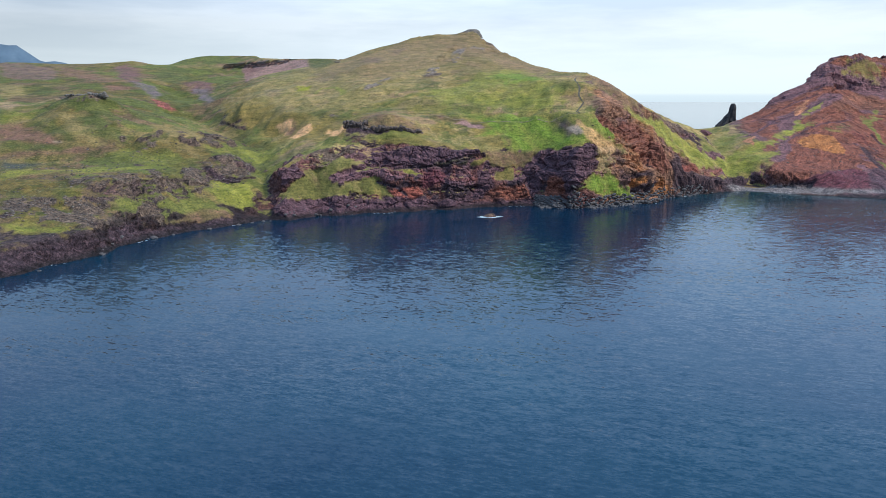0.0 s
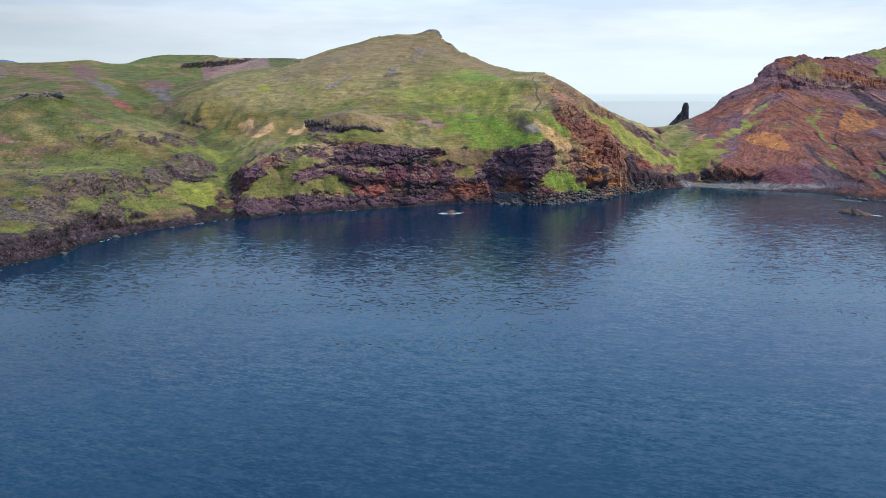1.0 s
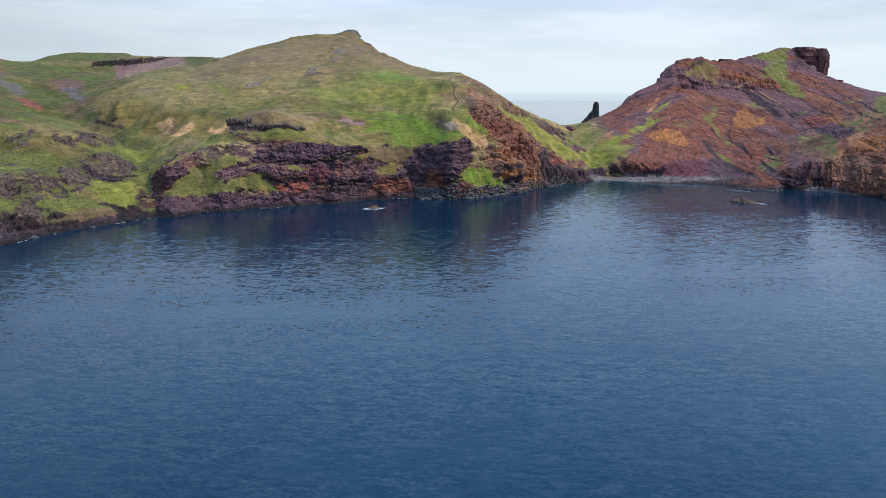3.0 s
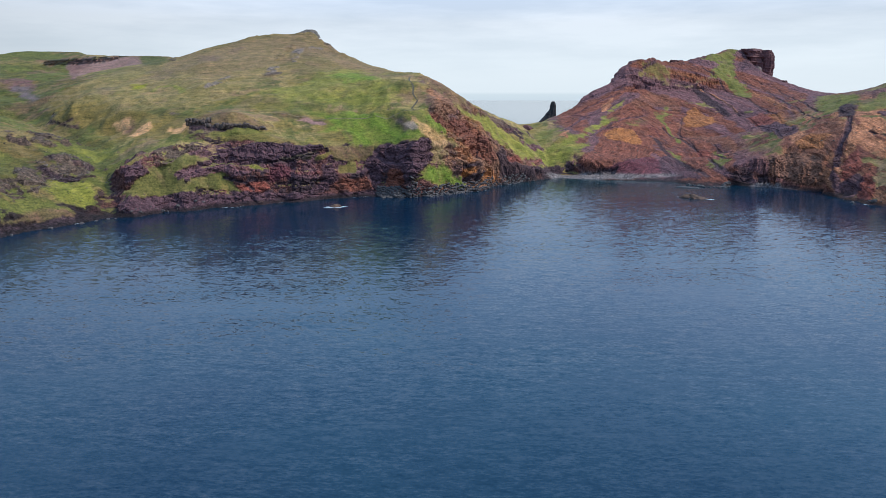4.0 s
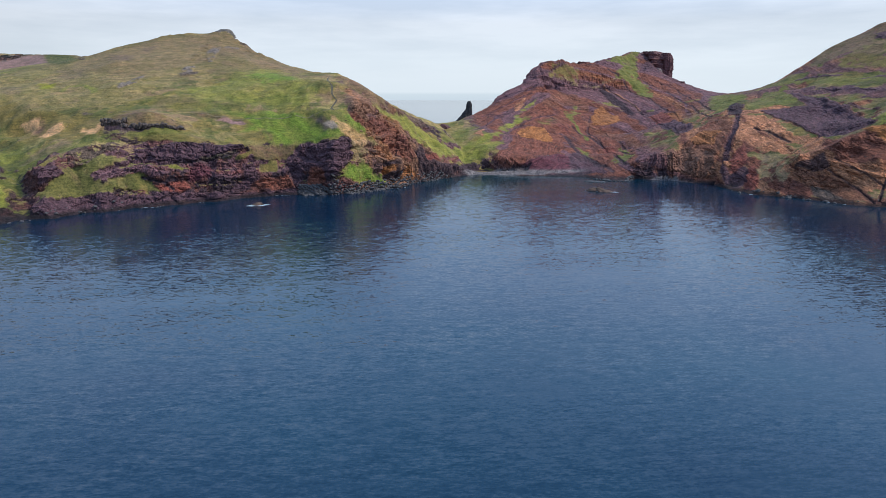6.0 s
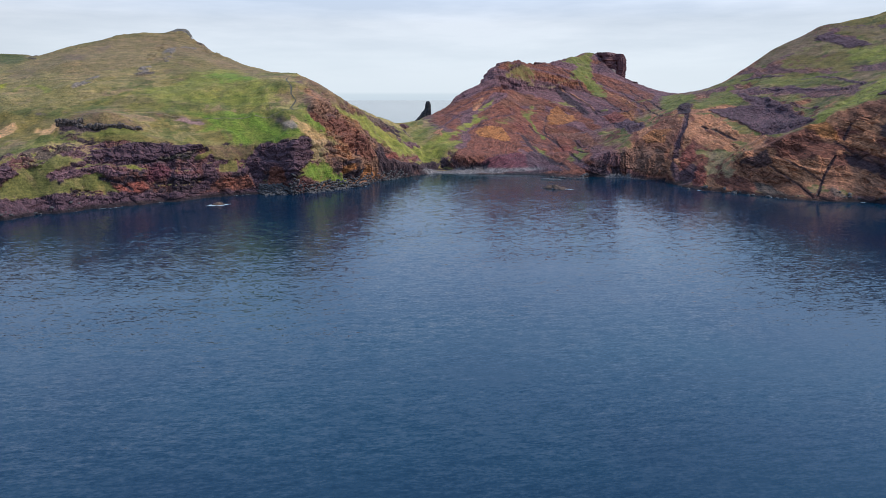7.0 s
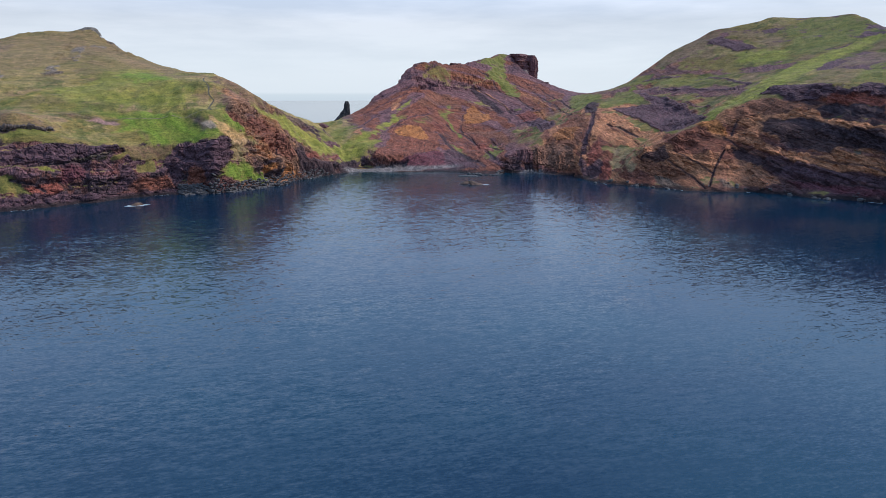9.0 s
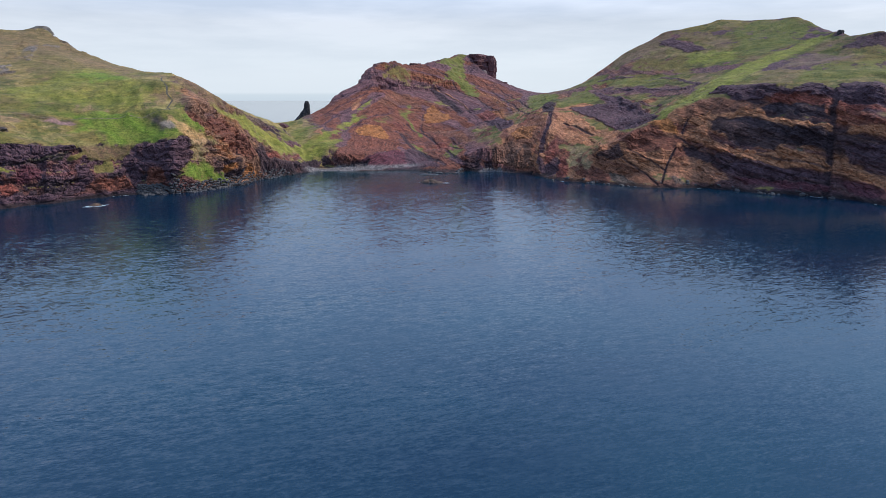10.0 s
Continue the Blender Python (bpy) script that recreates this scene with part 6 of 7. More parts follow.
def grid_quads(shape):
    index = np.arange(shape[0] * shape[1]).reshape(shape)
    return np.stack([index[:-1, :-1], index[:-1, 1:], index[1:, 1:], index[1:, :-1]], -1)


def strip(line, depth, rows, spacing, turn):
    """Places on the ground up a sea cliff: columns along the shore, rows evenly spaced up the slope."""
    pts = along(line, spacing)[:, :2]
    wide = pts.copy()
    for _ in range(int(900 / spacing ** 2)):
        wide[1:-1] = 0.5 * wide[1:-1] + 0.25 * (wide[:-2] + wide[2:])
    t = np.gradient(wide, axis=0)
    inward = np.stack([-t[:, 1], t[:, 0]], -1) * turn
    inward /= np.linalg.norm(inward, axis=1, keepdims=True)
    reach = np.linspace(-7, depth, 240)
    gx, gy = wide[:, :1] + inward[:, :1] * reach, wide[:, 1:] + inward[:, 1:] * reach
    gz = np.maximum(lookup(FIELD, gx, gy), -3.0)
    step = np.sqrt(np.diff(reach)[None] ** 2 + np.diff(gz, axis=1) ** 2)
    run = np.concatenate([np.zeros((len(wide), 1)), np.cumsum(step, 1)], 1)
    run = sum(np.roll(np.pad(run, ((6, 6), (0, 0)), mode="edge"), k, axis=0)[6:-6] for k in range(-6, 7)) / 13
    want = np.linspace(0, 1, rows)
    sx, sy = np.empty((rows, len(wide))), np.empty((rows, len(wide)))
    for i in range(len(wide)):
        r = np.interp(want * run[i, -1], run[i], reach)
        sx[:, i], sy[:, i] = wide[i, 0] + inward[i, 0] * r, wide[i, 1] + inward[i, 1] * r
    return sx, sy


STRIPS = [("hill_cliff", COAST_WEST[8:] + COAST_HILL[1:-1], 52, 150, 0.62, 1, "dark red and purple layered sea cliff below the green hill", "sea cliff"),
          ("headland_cliff", COAST_EAST[2:] + COAST_END[1:3], 84, 185, 0.72, 1, "tall headland cliff banded in orange tuff and dark lava", "sea cliff"),
          ("isthmus_cliff", COAST_BEACH[9:13] + [(354, 372, 0)] + COAST_EAST[2:4], 46, 110, 0.7, 1, "red and rust folded rock wall between the beach and the headland", "sea cliff"),
          ("west_cliff", COAST_START[3:] + COAST_WEST[1:8], 44, 80, 0.65, 1, "low dark rocky shore cliff with stones and turf", "sea cliff")]
covered = np.zeros(FIELD.shape, bool)
for name, line, depth, rows, spacing, turn, label, category in STRIPS:
    sx, sy = strip(line, depth, rows, spacing, turn)
    for k in range(0, rows - 9):
        a = np.clip(((sx[k, 4:-4] - FXS[0]) / FIELD_STEP).astype(int), 0, len(FXS) - 1)
        b = np.clip(((sy[k, 4:-4] - FYS[0]) / FIELD_STEP).astype(int), 0, len(FYS) - 1)
        covered[b, a] = True
    x, y, z, c, r, h, _, _ = land(sx, sy)
    q = grid_quads(x.shape).reshape(-1, 4)
    tagged(new(name, mesh_from(name, x, y, z, c, r, h, q)), label, category, kind="structure")

FLAT_X, FLAT_Y = PX, PY
PX, PY, PZ, earth, rock, bed, slope, west = land(PX, PY)
hidden = lookup(covered.astype(float), FLAT_X, FLAT_Y) > 0.6
form = np.zeros(PZ.shape, int)
form[(FLAT_X > -105 - 0.55 * (FLAT_Y - 390)) & (FLAT_X > -230)] = 1
form[FLAT_X > 212 + 0.10 * (FLAT_Y - 500)] = 2
form[(FLAT_X > 300 + 0.45 * (420 - FLAT_Y) * (FLAT_Y < 420)) & (FLAT_Y < 440 + 0.55 * (FLAT_X - 330))] = 3
FORMS = [("western_slope", "rolling green coastal slope above a low dark rocky shore", "coastal slope"),
         ("main_hill", "grassy hill with a rocky peak above a dark sea cliff", "hill"),
         ("red_ridge", "bare red-brown layered ridge with thin grass behind the cove", "ridge"),
         ("banded_headland", "green upper slopes of the headland with dark rock steps", "headland")]
high = np.maximum(np.maximum(PZ[:-1, :-1], PZ[1:, :-1]), np.maximum(PZ[:-1, 1:], PZ[1:, 1:])) > -2.0
seen = ~(hidden[:-1, :-1] & hidden[1:, :-1] & hidden[:-1, 1:] & hidden[1:, 1:])
for k, (name, label, category) in enumerate(FORMS):
    q = grid_quads(PZ.shape)[(form[:-1, :-1] == k) & high & seen]
    tagged(new(name, mesh_from(name, PX, PY, PZ, earth, rock, bed, q)), label, category, kind="structure")


TOP_CELL = 2.0
TOP_X, TOP_Y = -512.0, -52.0
TOP = np.full((572, 752), -9.0)
_i = np.clip(((PX - TOP_X) / TOP_CELL).astype(int), 0, 751)
_j = np.clip(((PY - TOP_Y) / TOP_CELL).astype(int), 0, 571)
np.maximum.at(TOP, (_j, _i), PZ)


def ground_z(x, y):
    """Height of the land near a place."""
    r = 2.5
    m = (np.abs(GROUND_X - x) < r) & (np.abs(GROUND_Y - y) < r)
    if not m.any():
        return max(0.0, float(TOP[int((y - TOP_Y) / TOP_CELL), int((x - TOP_X) / TOP_CELL)]))
    w = 1 / (0.15 + (GROUND_X[m] - x) ** 2 + (GROUND_Y[m] - y) ** 2)
    return float((GROUND_Z[m] * w).sum() / w.sum())


GROUND_X, GROUND_Y, GROUND_Z = PX.ravel(), PY.ravel(), PZ.ravel()

# ---- the sea ----
bm = bmesh.new()
ring = [bm.verts.new((4900 * math.cos(a), 4900 * math.sin(a), 0)) for a in np.linspace(0, 2 * math.pi, 128, endpoint=False)]
bm.faces.new(ring)
me = bpy.data.meshes.new("water")
bm.to_mesh(me)
bm.free()
me.materials.append(SEA)
tagged(new("water", me), "deep blue sea with light wind ripples in the bay", "sea", kind="structure")

# ---- things ----


def mesh_of(name, bm, mat, smooth_faces=False):
    me = bpy.data.meshes.new(name)
    bmesh.ops.recalc_face_normals(bm, faces=bm.faces)
    bm.to_mesh(me)
    bm.free()
    me.materials.append(mat)
    if smooth_faces:
        me.polygons.foreach_set("use_smooth", np.ones(len(me.polygons), bool))
    return me


def part(name, bm, mat, parent, label=""):
    ob = new(name, mesh_of(name, bm, mat))
    ob.parent = parent
    if label:
        tagged(ob, label)
    return ob


def rough(bm, size, amount, seed, flat=1.0):
    for v in bm.verts:
        q = v.co / size + Vector((seed * 3.1, seed * 1.7, seed * 0.9))
        v.co += Vector((noise.noise(q), noise.noise(q + Vector((7, 3, 1))), flat * noise.noise(q + Vector((2, 9, 5))))) * amount


def boulder_mesh(name, seed, mat, squash=0.7, detail=2):
    rnd = random.Random(seed)
    bm = bmesh.new()
    bmesh.ops.create_icosphere(bm, subdivisions=detail, radius=1.0)
    for _ in range(7):                      # knock flat faces off the lump
        d = Vector((rnd.gauss(0, 1), rnd.gauss(0, 1), rnd.gauss(0, 0.8))).normalized()
        cut = rnd.uniform(0.55, 0.85)
        for v in bm.verts:
            over = v.co.dot(d) - cut
            if over > 0:
                v.co -= d * over * 0.92
    rough(bm, 0.7, 0.14, seed)
    for v in bm.verts:
        v.co.x *= 1.25
        v.co.z *= squash
    return mesh_of(name, bm, mat)


def slab_stack(bm, layers, rings=26, seed=0, step=0.9):
    """A crag of uneven beds: layers of (z, centre x, centre y, half-length, half-width)."""
    rows = []
    zs = [q[0] for q in layers]
    z = zs[0]
    while z <= zs[-1]:
        k = max(i for i in range(len(zs)) if zs[i] <= z + 1e-6)
        k = min(k, len(zs) - 2)
        t = (z - zs[k]) / (zs[k + 1] - zs[k])
        c = [a + (b - a) * t for a, b in zip(layers[k][1:], layers[k + 1][1:])]
        k2 = math.floor(z / 4.2)
        shelf = 1 + 0.20 * noise.noise(Vector((seed, 0, k2 * 3.7))) + 0.05 * noise.noise(Vector((seed, 5, z * 1.3)))
        row = []
        for i in range(rings):
            a = 2 * math.pi * i / rings
            d = Vector((math.cos(a), math.sin(a)))
            w = shelf * (1 + 0.42 * noise.noise(Vector((d.x * 1.3 + seed, d.y * 1.3, z * 0.05))) + 0.30 * noise.noise(Vector((d.x * 3.2, d.y * 3.2 + seed, z * 0.12))) + 0.12 * noise.noise(Vector((d.x * 8, d.y * 8 + seed, z * 0.6))))
            row.append(bm.verts.new((c[0] + d.x * c[2] * w, c[1] + d.y * c[3] * w, z + 0.5 * noise.noise(Vector((d.x * 3, d.y * 3, z + seed))))))
        rows.append(row)
        z += step
    for lower, upper in zip(rows, rows[1:]):
        for i in range(rings):
            j = (i + 1) % rings
            bm.faces.new((lower[i], lower[j], upper[j], upper[i]))
    bm.faces.new(rows[-1])
    bm.faces.new(rows[0][::-1])


# the sea stack beyond the saddle: a leaning spire with a lower shoulder
stack = tagged(new("sea_stack"), "tall dark basalt sea stack standing in open water", "sea stack")
stack.location = (352, 861, 0)
bm = bmesh.new()
slab_stack(bm, [(-3, 1.5, 0, 10, 9), (15, 2.8, 0, 7.5, 7), (27, 3.6, 0, 5.6, 5.2), (36, 3.9, 0, 4.9, 4.5), (43, 4.0, 0, 4.3, 4), (46, 4.1, 0, 3.3, 3.2), (50, 4.3, 0, 3.3, 3), (53.5, 4.2, 0, 2.6, 2.3), (55.5, 4.0, 0, 1.3, 1.2)], 34, 3, 0.7)
part("spire", bm, BASALT, stack)
bm = bmesh.new()
slab_stack(bm, [(-3, -11, 1, 17, 11), (10, -9, 1, 14.5, 9), (20, -7.5, 1, 12, 8), (27, -5, 1, 9.5, 6.5), (33, -3, 1, 7.2, 5), (38, -1.2, 1, 5, 4), (42, 0.4, 1, 3.2, 3), (44, 1, 1, 1.5, 1.5)], 24, 8, 0.8)
part("shoulder", bm, BASALT, stack)

# the overhanging crag on the ridge
crag = tagged(new("summit_crag"), "dark red layered crag with an overhanging end on the ridge", "rock crag")
crag.location = (579, 753, 0)
bm = bmesh.new()
slab_stack(bm, [(78, 2, -2, 19, 12), (90, 2, -1, 17, 10), (99, 1, 0, 15, 9), (102, 2, 0, 14, 9), (105, 2, 0, 16.5, 10), (113, 1, 0, 16, 10), (118, -2, 0, 14, 9), (120.5, -5, 0, 10, 7)], 44, 12, 0.8)
part("beds", bm, RED_STONE, crag)
bm = bmesh.new()
slab_stack(bm, [(84, 13, -9, 6, 6), (94, 13.5, -10, 5.2, 5), (102, 14, -10, 6.6, 6), (112, 14, -10, 7, 6), (117, 12, -9, 5.5, 5), (119, 11, -9, 4, 4)], 28, 15, 0.8)
part("overhang", bm, RED_STONE, crag)
bm = bmesh.new()
slab_stack(bm, [(76, -12, -15, 16, 10), (88, -11, -13, 15, 9), (93, -10, -12, 14, 8.5), (96, -9, -11, 12, 7.5), (99, -8, -10, 9, 6)], 40, 19, 0.7)
part("slabs", bm, PURPLE_STONE, crag, "grey-purple bedded slabs")

prong = tagged(new("skyline_rock"), "small dark rock prong jutting from the grassy skyline", "rock")
prong.location = (634, 275, 0)
bm = bmesh.new()
slab_stack(bm, [(108, 0, 0, 6, 5), (114, 0, 0, 4.5, 4), (118, 0.5, -1, 3.6, 3), (121, 1.2, -2.0, 4.4, 3), (123.5, 1, -2, 2.8, 2.2)], 18, 21, 0.7)
part("block", bm, BASALT, prong)

peak = tagged(new("peak_rock"), "weathered grey rock ledge on the hill's peak", "rock")
peak.location = (27, 710, 0)
bm = bmesh.new()
slab_stack(bm, [(122, 0, 0, 10, 5), (126, 0, 0, 9, 4.5), (127.6, 1.5, 0, 7.5, 4), (129, 2.5, 0, 5.5, 3.2), (130, 3.0, 0, 3.5, 2.5)], 24, 25, 0.6)
part("ledge", bm, GREY_STONE, peak)

saddle_rock = tagged(new("saddle_rock"), "low pointed brown rock at the lip of the saddle", "rock")
z = ground_z(226, 600)
saddle_rock.location = (226, 600, z)
bm = bmesh.new()
slab_stack(bm, [(-3, 0, 0, 7, 5), (0.5, 0, 0, 5.5, 4), (2.5, -1, 0, 3, 2.5), (3.8, -1.5, 0, 1.2, 1)], 18, 31, 0.6)
part("block", bm, RED_STONE, saddle_rock)



def outcrop_rock(x, y, length, width, height, turn, seed, mat, label):
    """A broken ledge: angular blocks grown together, the lower ones set back."""
    rnd2 = random.Random(seed)
    ob = tagged(new("rock_outcrop"), label, "rock outcrop")
    ob.matrix_basis = pose(x, y, ground_z(x, y) - 1.2, 0, 0, turn)
    whole = bmesh.new()
    for i in range(int(length * 5)):
        bm = bmesh.new()
        bmesh.ops.create_icosphere(bm, subdivisions=2, radius=1.0)
        for _ in range(8):
            d = Vector((rnd2.gauss(0, 1), rnd2.gauss(0, 1), rnd2.gauss(0, 1))).normalized()
            cut = rnd2.uniform(0.45, 0.8)
            for v in bm.verts:
                over = v.co.dot(d) - cut
                if over > 0:
                    v.co -= d * over
        rough(bm, 0.6, 0.10, seed + i)
        up = rnd2.random() < 0.6
        sx, sy, sz = rnd2.uniform(0.7, 1.9), width * rnd2.uniform(0.4, 0.8), height * rnd2.uniform(0.20, 0.36)
        m = pose(rnd2.uniform(-length, length), rnd2.uniform(-0.4, 0.4) + (0 if up else 0.8), height * (0.55 if up else 0.28) * rnd2.uniform(0.75, 1.15), rnd2.uniform(-14, 14), rnd2.uniform(-12, 12), rnd2.uniform(-40, 40)) @ Matrix.Diagonal((sx, sy, sz, 1))
        bm.transform(m)
        tmp = bpy.data.meshes.new("block")
        bm.to_mesh(tmp)
        bm.free()
        whole.from_mesh(tmp)
        bpy.data.meshes.remove(tmp)
    part("ledge", whole, mat, ob)
    return ob


for k, (x, y, length, width, height, turn) in enumerate([(-55, 443, 8, 3.2, 6.5, 8), (-44, 441, 8, 2.8, 5.4, -4), (-33, 441, 9, 2.6, 4.8, 4), (-21, 443, 7, 2.4, 3.8, -6)]):
    outcrop_rock(x, y, length, width, height, turn, 70 + k, LEDGE_STONE, "overhanging dark lava ledge at the crown of the grassy knoll")
for k, (x, y, length, width, height, turn) in enumerate([(-228, 466, 6, 3.0, 5.0, 5), (-240, 466, 8, 2.6, 3.0, 8)]):
    outcrop_rock(x, y, length, width, height, turn, 80 + k, GREY_STONE, "grey broken rock outcrop standing in the turf")

for k, (x, y, length, width, height, turn) in enumerate([(452, 725, 7, 2.4, 2.6, 22), (580, 702, 8, 3.0, 2.4, -75)]):
    outcrop_rock(x, y, length, width, height, turn, 110 + k, RED_STONE, "dark red-brown rock step on the ridge's crest")

FOAM, ft, fp = material("sea_foam")
fp.inputs["Roughness"].default_value = 0.6
fc = ramp(ft, noise_at(ft, 1.6, 5.0, 0.7), [(0.38, (0.10, 0.16, 0.20)), (0.62, (0.70, 0.74, 0.76))])
link(ft, fc.outputs[0], fp.inputs["Base Color"])
WET_RED = stone_material("wet_red_rock", (0.060, 0.030, 0.024), (0.200, 0.115, 0.075))


def foam_patch(x, y, rx, ry, turn, seed):
    bm = bmesh.new()
    n = 34
    pts = []
    for i in range(n):
        a = 2 * math.pi * i / n
        w = 1 + 0.55 * noise.noise(Vector((math.cos(a) * 2.2 + seed, math.sin(a) * 2.2, seed)))
        u, v = rx * w * math.cos(a), ry * w * math.sin(a)
        c, s = math.cos(radians(turn)), math.sin(radians(turn))
        pts.append(bm.verts.new((x + u * c - v * s, y + u * s + v * c, 0.05)))
    bm.faces.new(pts)
    return bm


# the awash rock under the cliff and the low islet off the beach, each with its surf
surf_rock = tagged(new("surf_rock"), "small brown rock awash in white surf below the cliff", "sea rock")
surf_rock.location = (27.3, 390, 0)
bm = bmesh.new()
slab_stack(bm, [(-1.2, 0, 0, 4.2, 2.6), (0.4, 0, 0, 3.6, 2.2), (1.2, 0.3, 0, 2.5, 1.5), (1.9, 0.6, 0, 1.0, 0.7)], 20, 41, 0.35)
part("boulder", bm, WET_RED, surf_rock)
me = mesh_of("surf", foam_patch(26.8, 389.3, 6.6, 3.4, 4, 1.7), FOAM)
tagged(new("surf", me), "white surf breaking round a small rock", "surf", kind="stuff")

islet = tagged(new("islet"), "low rust-brown rock islet off the shingle beach", "islet")
islet.location = (262, 373, 0)
islet.rotation_euler.z = radians(-48)
bm = bmesh.new()
slab_stack(bm, [(-1.5, 0, 0, 9.5, 4.2), (0.2, 0, 0, 8.5, 3.6), (1.1, -0.6, 0, 6.5, 2.6), (1.9, -1.6, 0, 4.0, 1.5), (2.6, -2, 0, 1.8, 0.8)], 36, 51, 0.3)
part("reef", bm, WET_RED, islet)
for x, y, rx, ry, turn, s in [(262, 371, 8, 1.8, -48, 3.3), (268, 366, 4, 1.6, -40, 4.1), (257, 377, 3.5, 1.2, -48, 5.2)]:
    me = mesh_of("surf", foam_patch(x, y, rx, ry, turn, s), FOAM)
    tagged(new("surf", me), "thin white surf along a low islet", "surf", kind="stuff")
reef = tagged(new("reef_rock"), "flat dark rock barely above the water", "sea rock")
reef.location = (286, 418, 0)
reef.rotation_euler.z = radians(-40)
bm = bmesh.new()
slab_stack(bm, [(-1.2, 0, 0, 9, 3), (0.3, 0, 0, 8, 2.4), (0.9, 0.5, 0, 5, 1.4)], 28, 55, 0.3)
part("slab", bm, SHORE_STONE, reef)

# boulders: the scree below the green bank, the shores and the headland's foot
KINDS = [boulder_mesh("boulder", 60 + k, SHORE_STONE, 0.62 + 0.08 * (k % 3)) for k in range(6)]
rnd = random.Random(5)


def scatter(line, count, spread, sizes, label, group, lift=0.15):
    pts = along(line, 1.0)
    for _ in range(count):
        q = pts[rnd.randrange(len(pts))]
        x, y = q[0] + rnd.gauss(0, 0.6) + rnd.uniform(0, spread[0]), q[1] + rnd.gauss(0, 0.6) + rnd.uniform(0, spread[1])
        s = sizes[0] + (sizes[1] - sizes[0]) * rnd.random() ** 2.2
        if ground_z(x, y) > 4.5:
            x, y = q[0] + rnd.gauss(0, 1.0) - 0.2 * spread[0], q[1] + rnd.gauss(0, 1.0) - 0.2 * spread[1]
        ob = new("boulder", rnd.choice(KINDS))
        ob.matrix_basis = pose(x, y, max(-0.2, ground_z(x, y)) + lift * s, rnd.uniform(-15, 15), rnd.uniform(-15, 15), rnd.uniform(0, 360)) @ Matrix.Scale(s, 4)
        tagged(ob, label, "boulder", group)


scatter([(62, 424), (79, 420), (96, 421), (112, 429), (126, 438)], 170, (4, 10), (0.5, 1.7), "dark grey basalt boulder on the scree shore", "scree boulders")
scatter([(126, 438), (154, 459), (173, 469), (189, 482)], 40, (1, 4), (0.6, 1.6), "dark grey boulder along the waterline", "shore boulders")
scatter([(296, 430), (300, 415), (309, 411), (322, 420)], 30, (3, 4), (0.7, 2.0), "dark boulder at the rocky point by the beach", "point boulders")
scatter([(352, 352), (350, 332), (360, 316), (376, 270), (415, 243), (422, 218), (424, 194), (438, 179), (444, 152)], 50, (3, 2), (0.6, 2.2), "brown-grey boulder at the headland's foot", "headland boulders")
scatter([(-164, 259), (-155, 291), (-148, 325), (-126, 347), (-105, 370), (-73, 391), (-28, 409)], 40, (-3, 3), (0.5, 1.6), "dark wet boulder along the rocky shore", "shore boulders")

# loose stones in the turf and low shrubs and tussocks: too many to count
low_scree = (PZ > 0.1) & (PZ < 6.5) & (PX > 58) & (PX < 182) & (PY < 485)
inner = (PY > 200) & (PY < 640) & (PX > -300) & (PX < 640) & (PZ > 6)


def clumps(name, label, category, mat, weight, count, sizes, squash, seed, jag, where=None):
    gen = np.random.default_rng(seed)
    prob = np.where(inner if where is None else where, weight, 0).ravel()
    pick = gen.choice(len(prob), count, p=prob / prob.sum())
    gold = (1 + 5 ** 0.5) / 2
    v0 = np.array([(-1, gold, 0), (1, gold, 0), (-1, -gold, 0), (1, -gold, 0), (0, -1, gold), (0, 1, gold), (0, -1, -gold), (0, 1, -gold), (gold, 0, -1), (gold, 0, 1), (-gold, 0, -1), (-gold, 0, 1)]) / 1.9
    f0 = np.array([(0, 11, 5), (0, 5, 1), (0, 1, 7), (0, 7, 10), (0, 10, 11), (1, 5, 9), (5, 11, 4), (11, 10, 2), (10, 7, 6), (7, 1, 8),
                   (3, 9, 4), (3, 4, 2), (3, 2, 6), (3, 6, 8), (3, 8, 9), (4, 9, 5), (2, 4, 11), (6, 2, 10), (8, 6, 7), (9, 8, 1)])
    s = sizes[0] + (sizes[1] - sizes[0]) * gen.random(count) ** 2.5
    v = v0[None] * (1 + jag * (gen.random((count, 12, 1)) - 0.5) * 2)
    turn = gen.random(count) * 6.283
    c, n = np.cos(turn)[:, None], np.sin(turn)[:, None]
    stretch = 0.8 + 0.7 * gen.random((count, 1))
    x, y, z = v[..., 0] * stretch, v[..., 1], v[..., 2] * squash
    v = np.stack([x * c - y * n, x * n + y * c, z], -1) * s[:, None, None]
    off = gen.random((count, 2)) - 0.5
    base = np.stack([GROUND_X[pick] + off[:, 0], GROUND_Y[pick] + off[:, 1], GROUND_Z[pick] + 0.05], -1)
    v = (v + base[:, None]).reshape(-1, 3)
    f = (f0[None] + 12 * np.arange(count)[:, None, None]).reshape(-1, 3)
    me = bpy.data.meshes.new(name)
    me.vertices.add(len(v))
    me.vertices.foreach_set("co", v.ravel())
    me.loops.add(f.size)
    me.loops.foreach_set("vertex_index", f.ravel().astype(np.int32))
    me.polygons.add(len(f))
    me.polygons.foreach_set("loop_start", np.arange(0, f.size, 3, dtype=np.int32))
    me.update(calc_edges=True)
    me.materials.append(mat)
    tagged(new(name, me), label, category, kind="stuff")


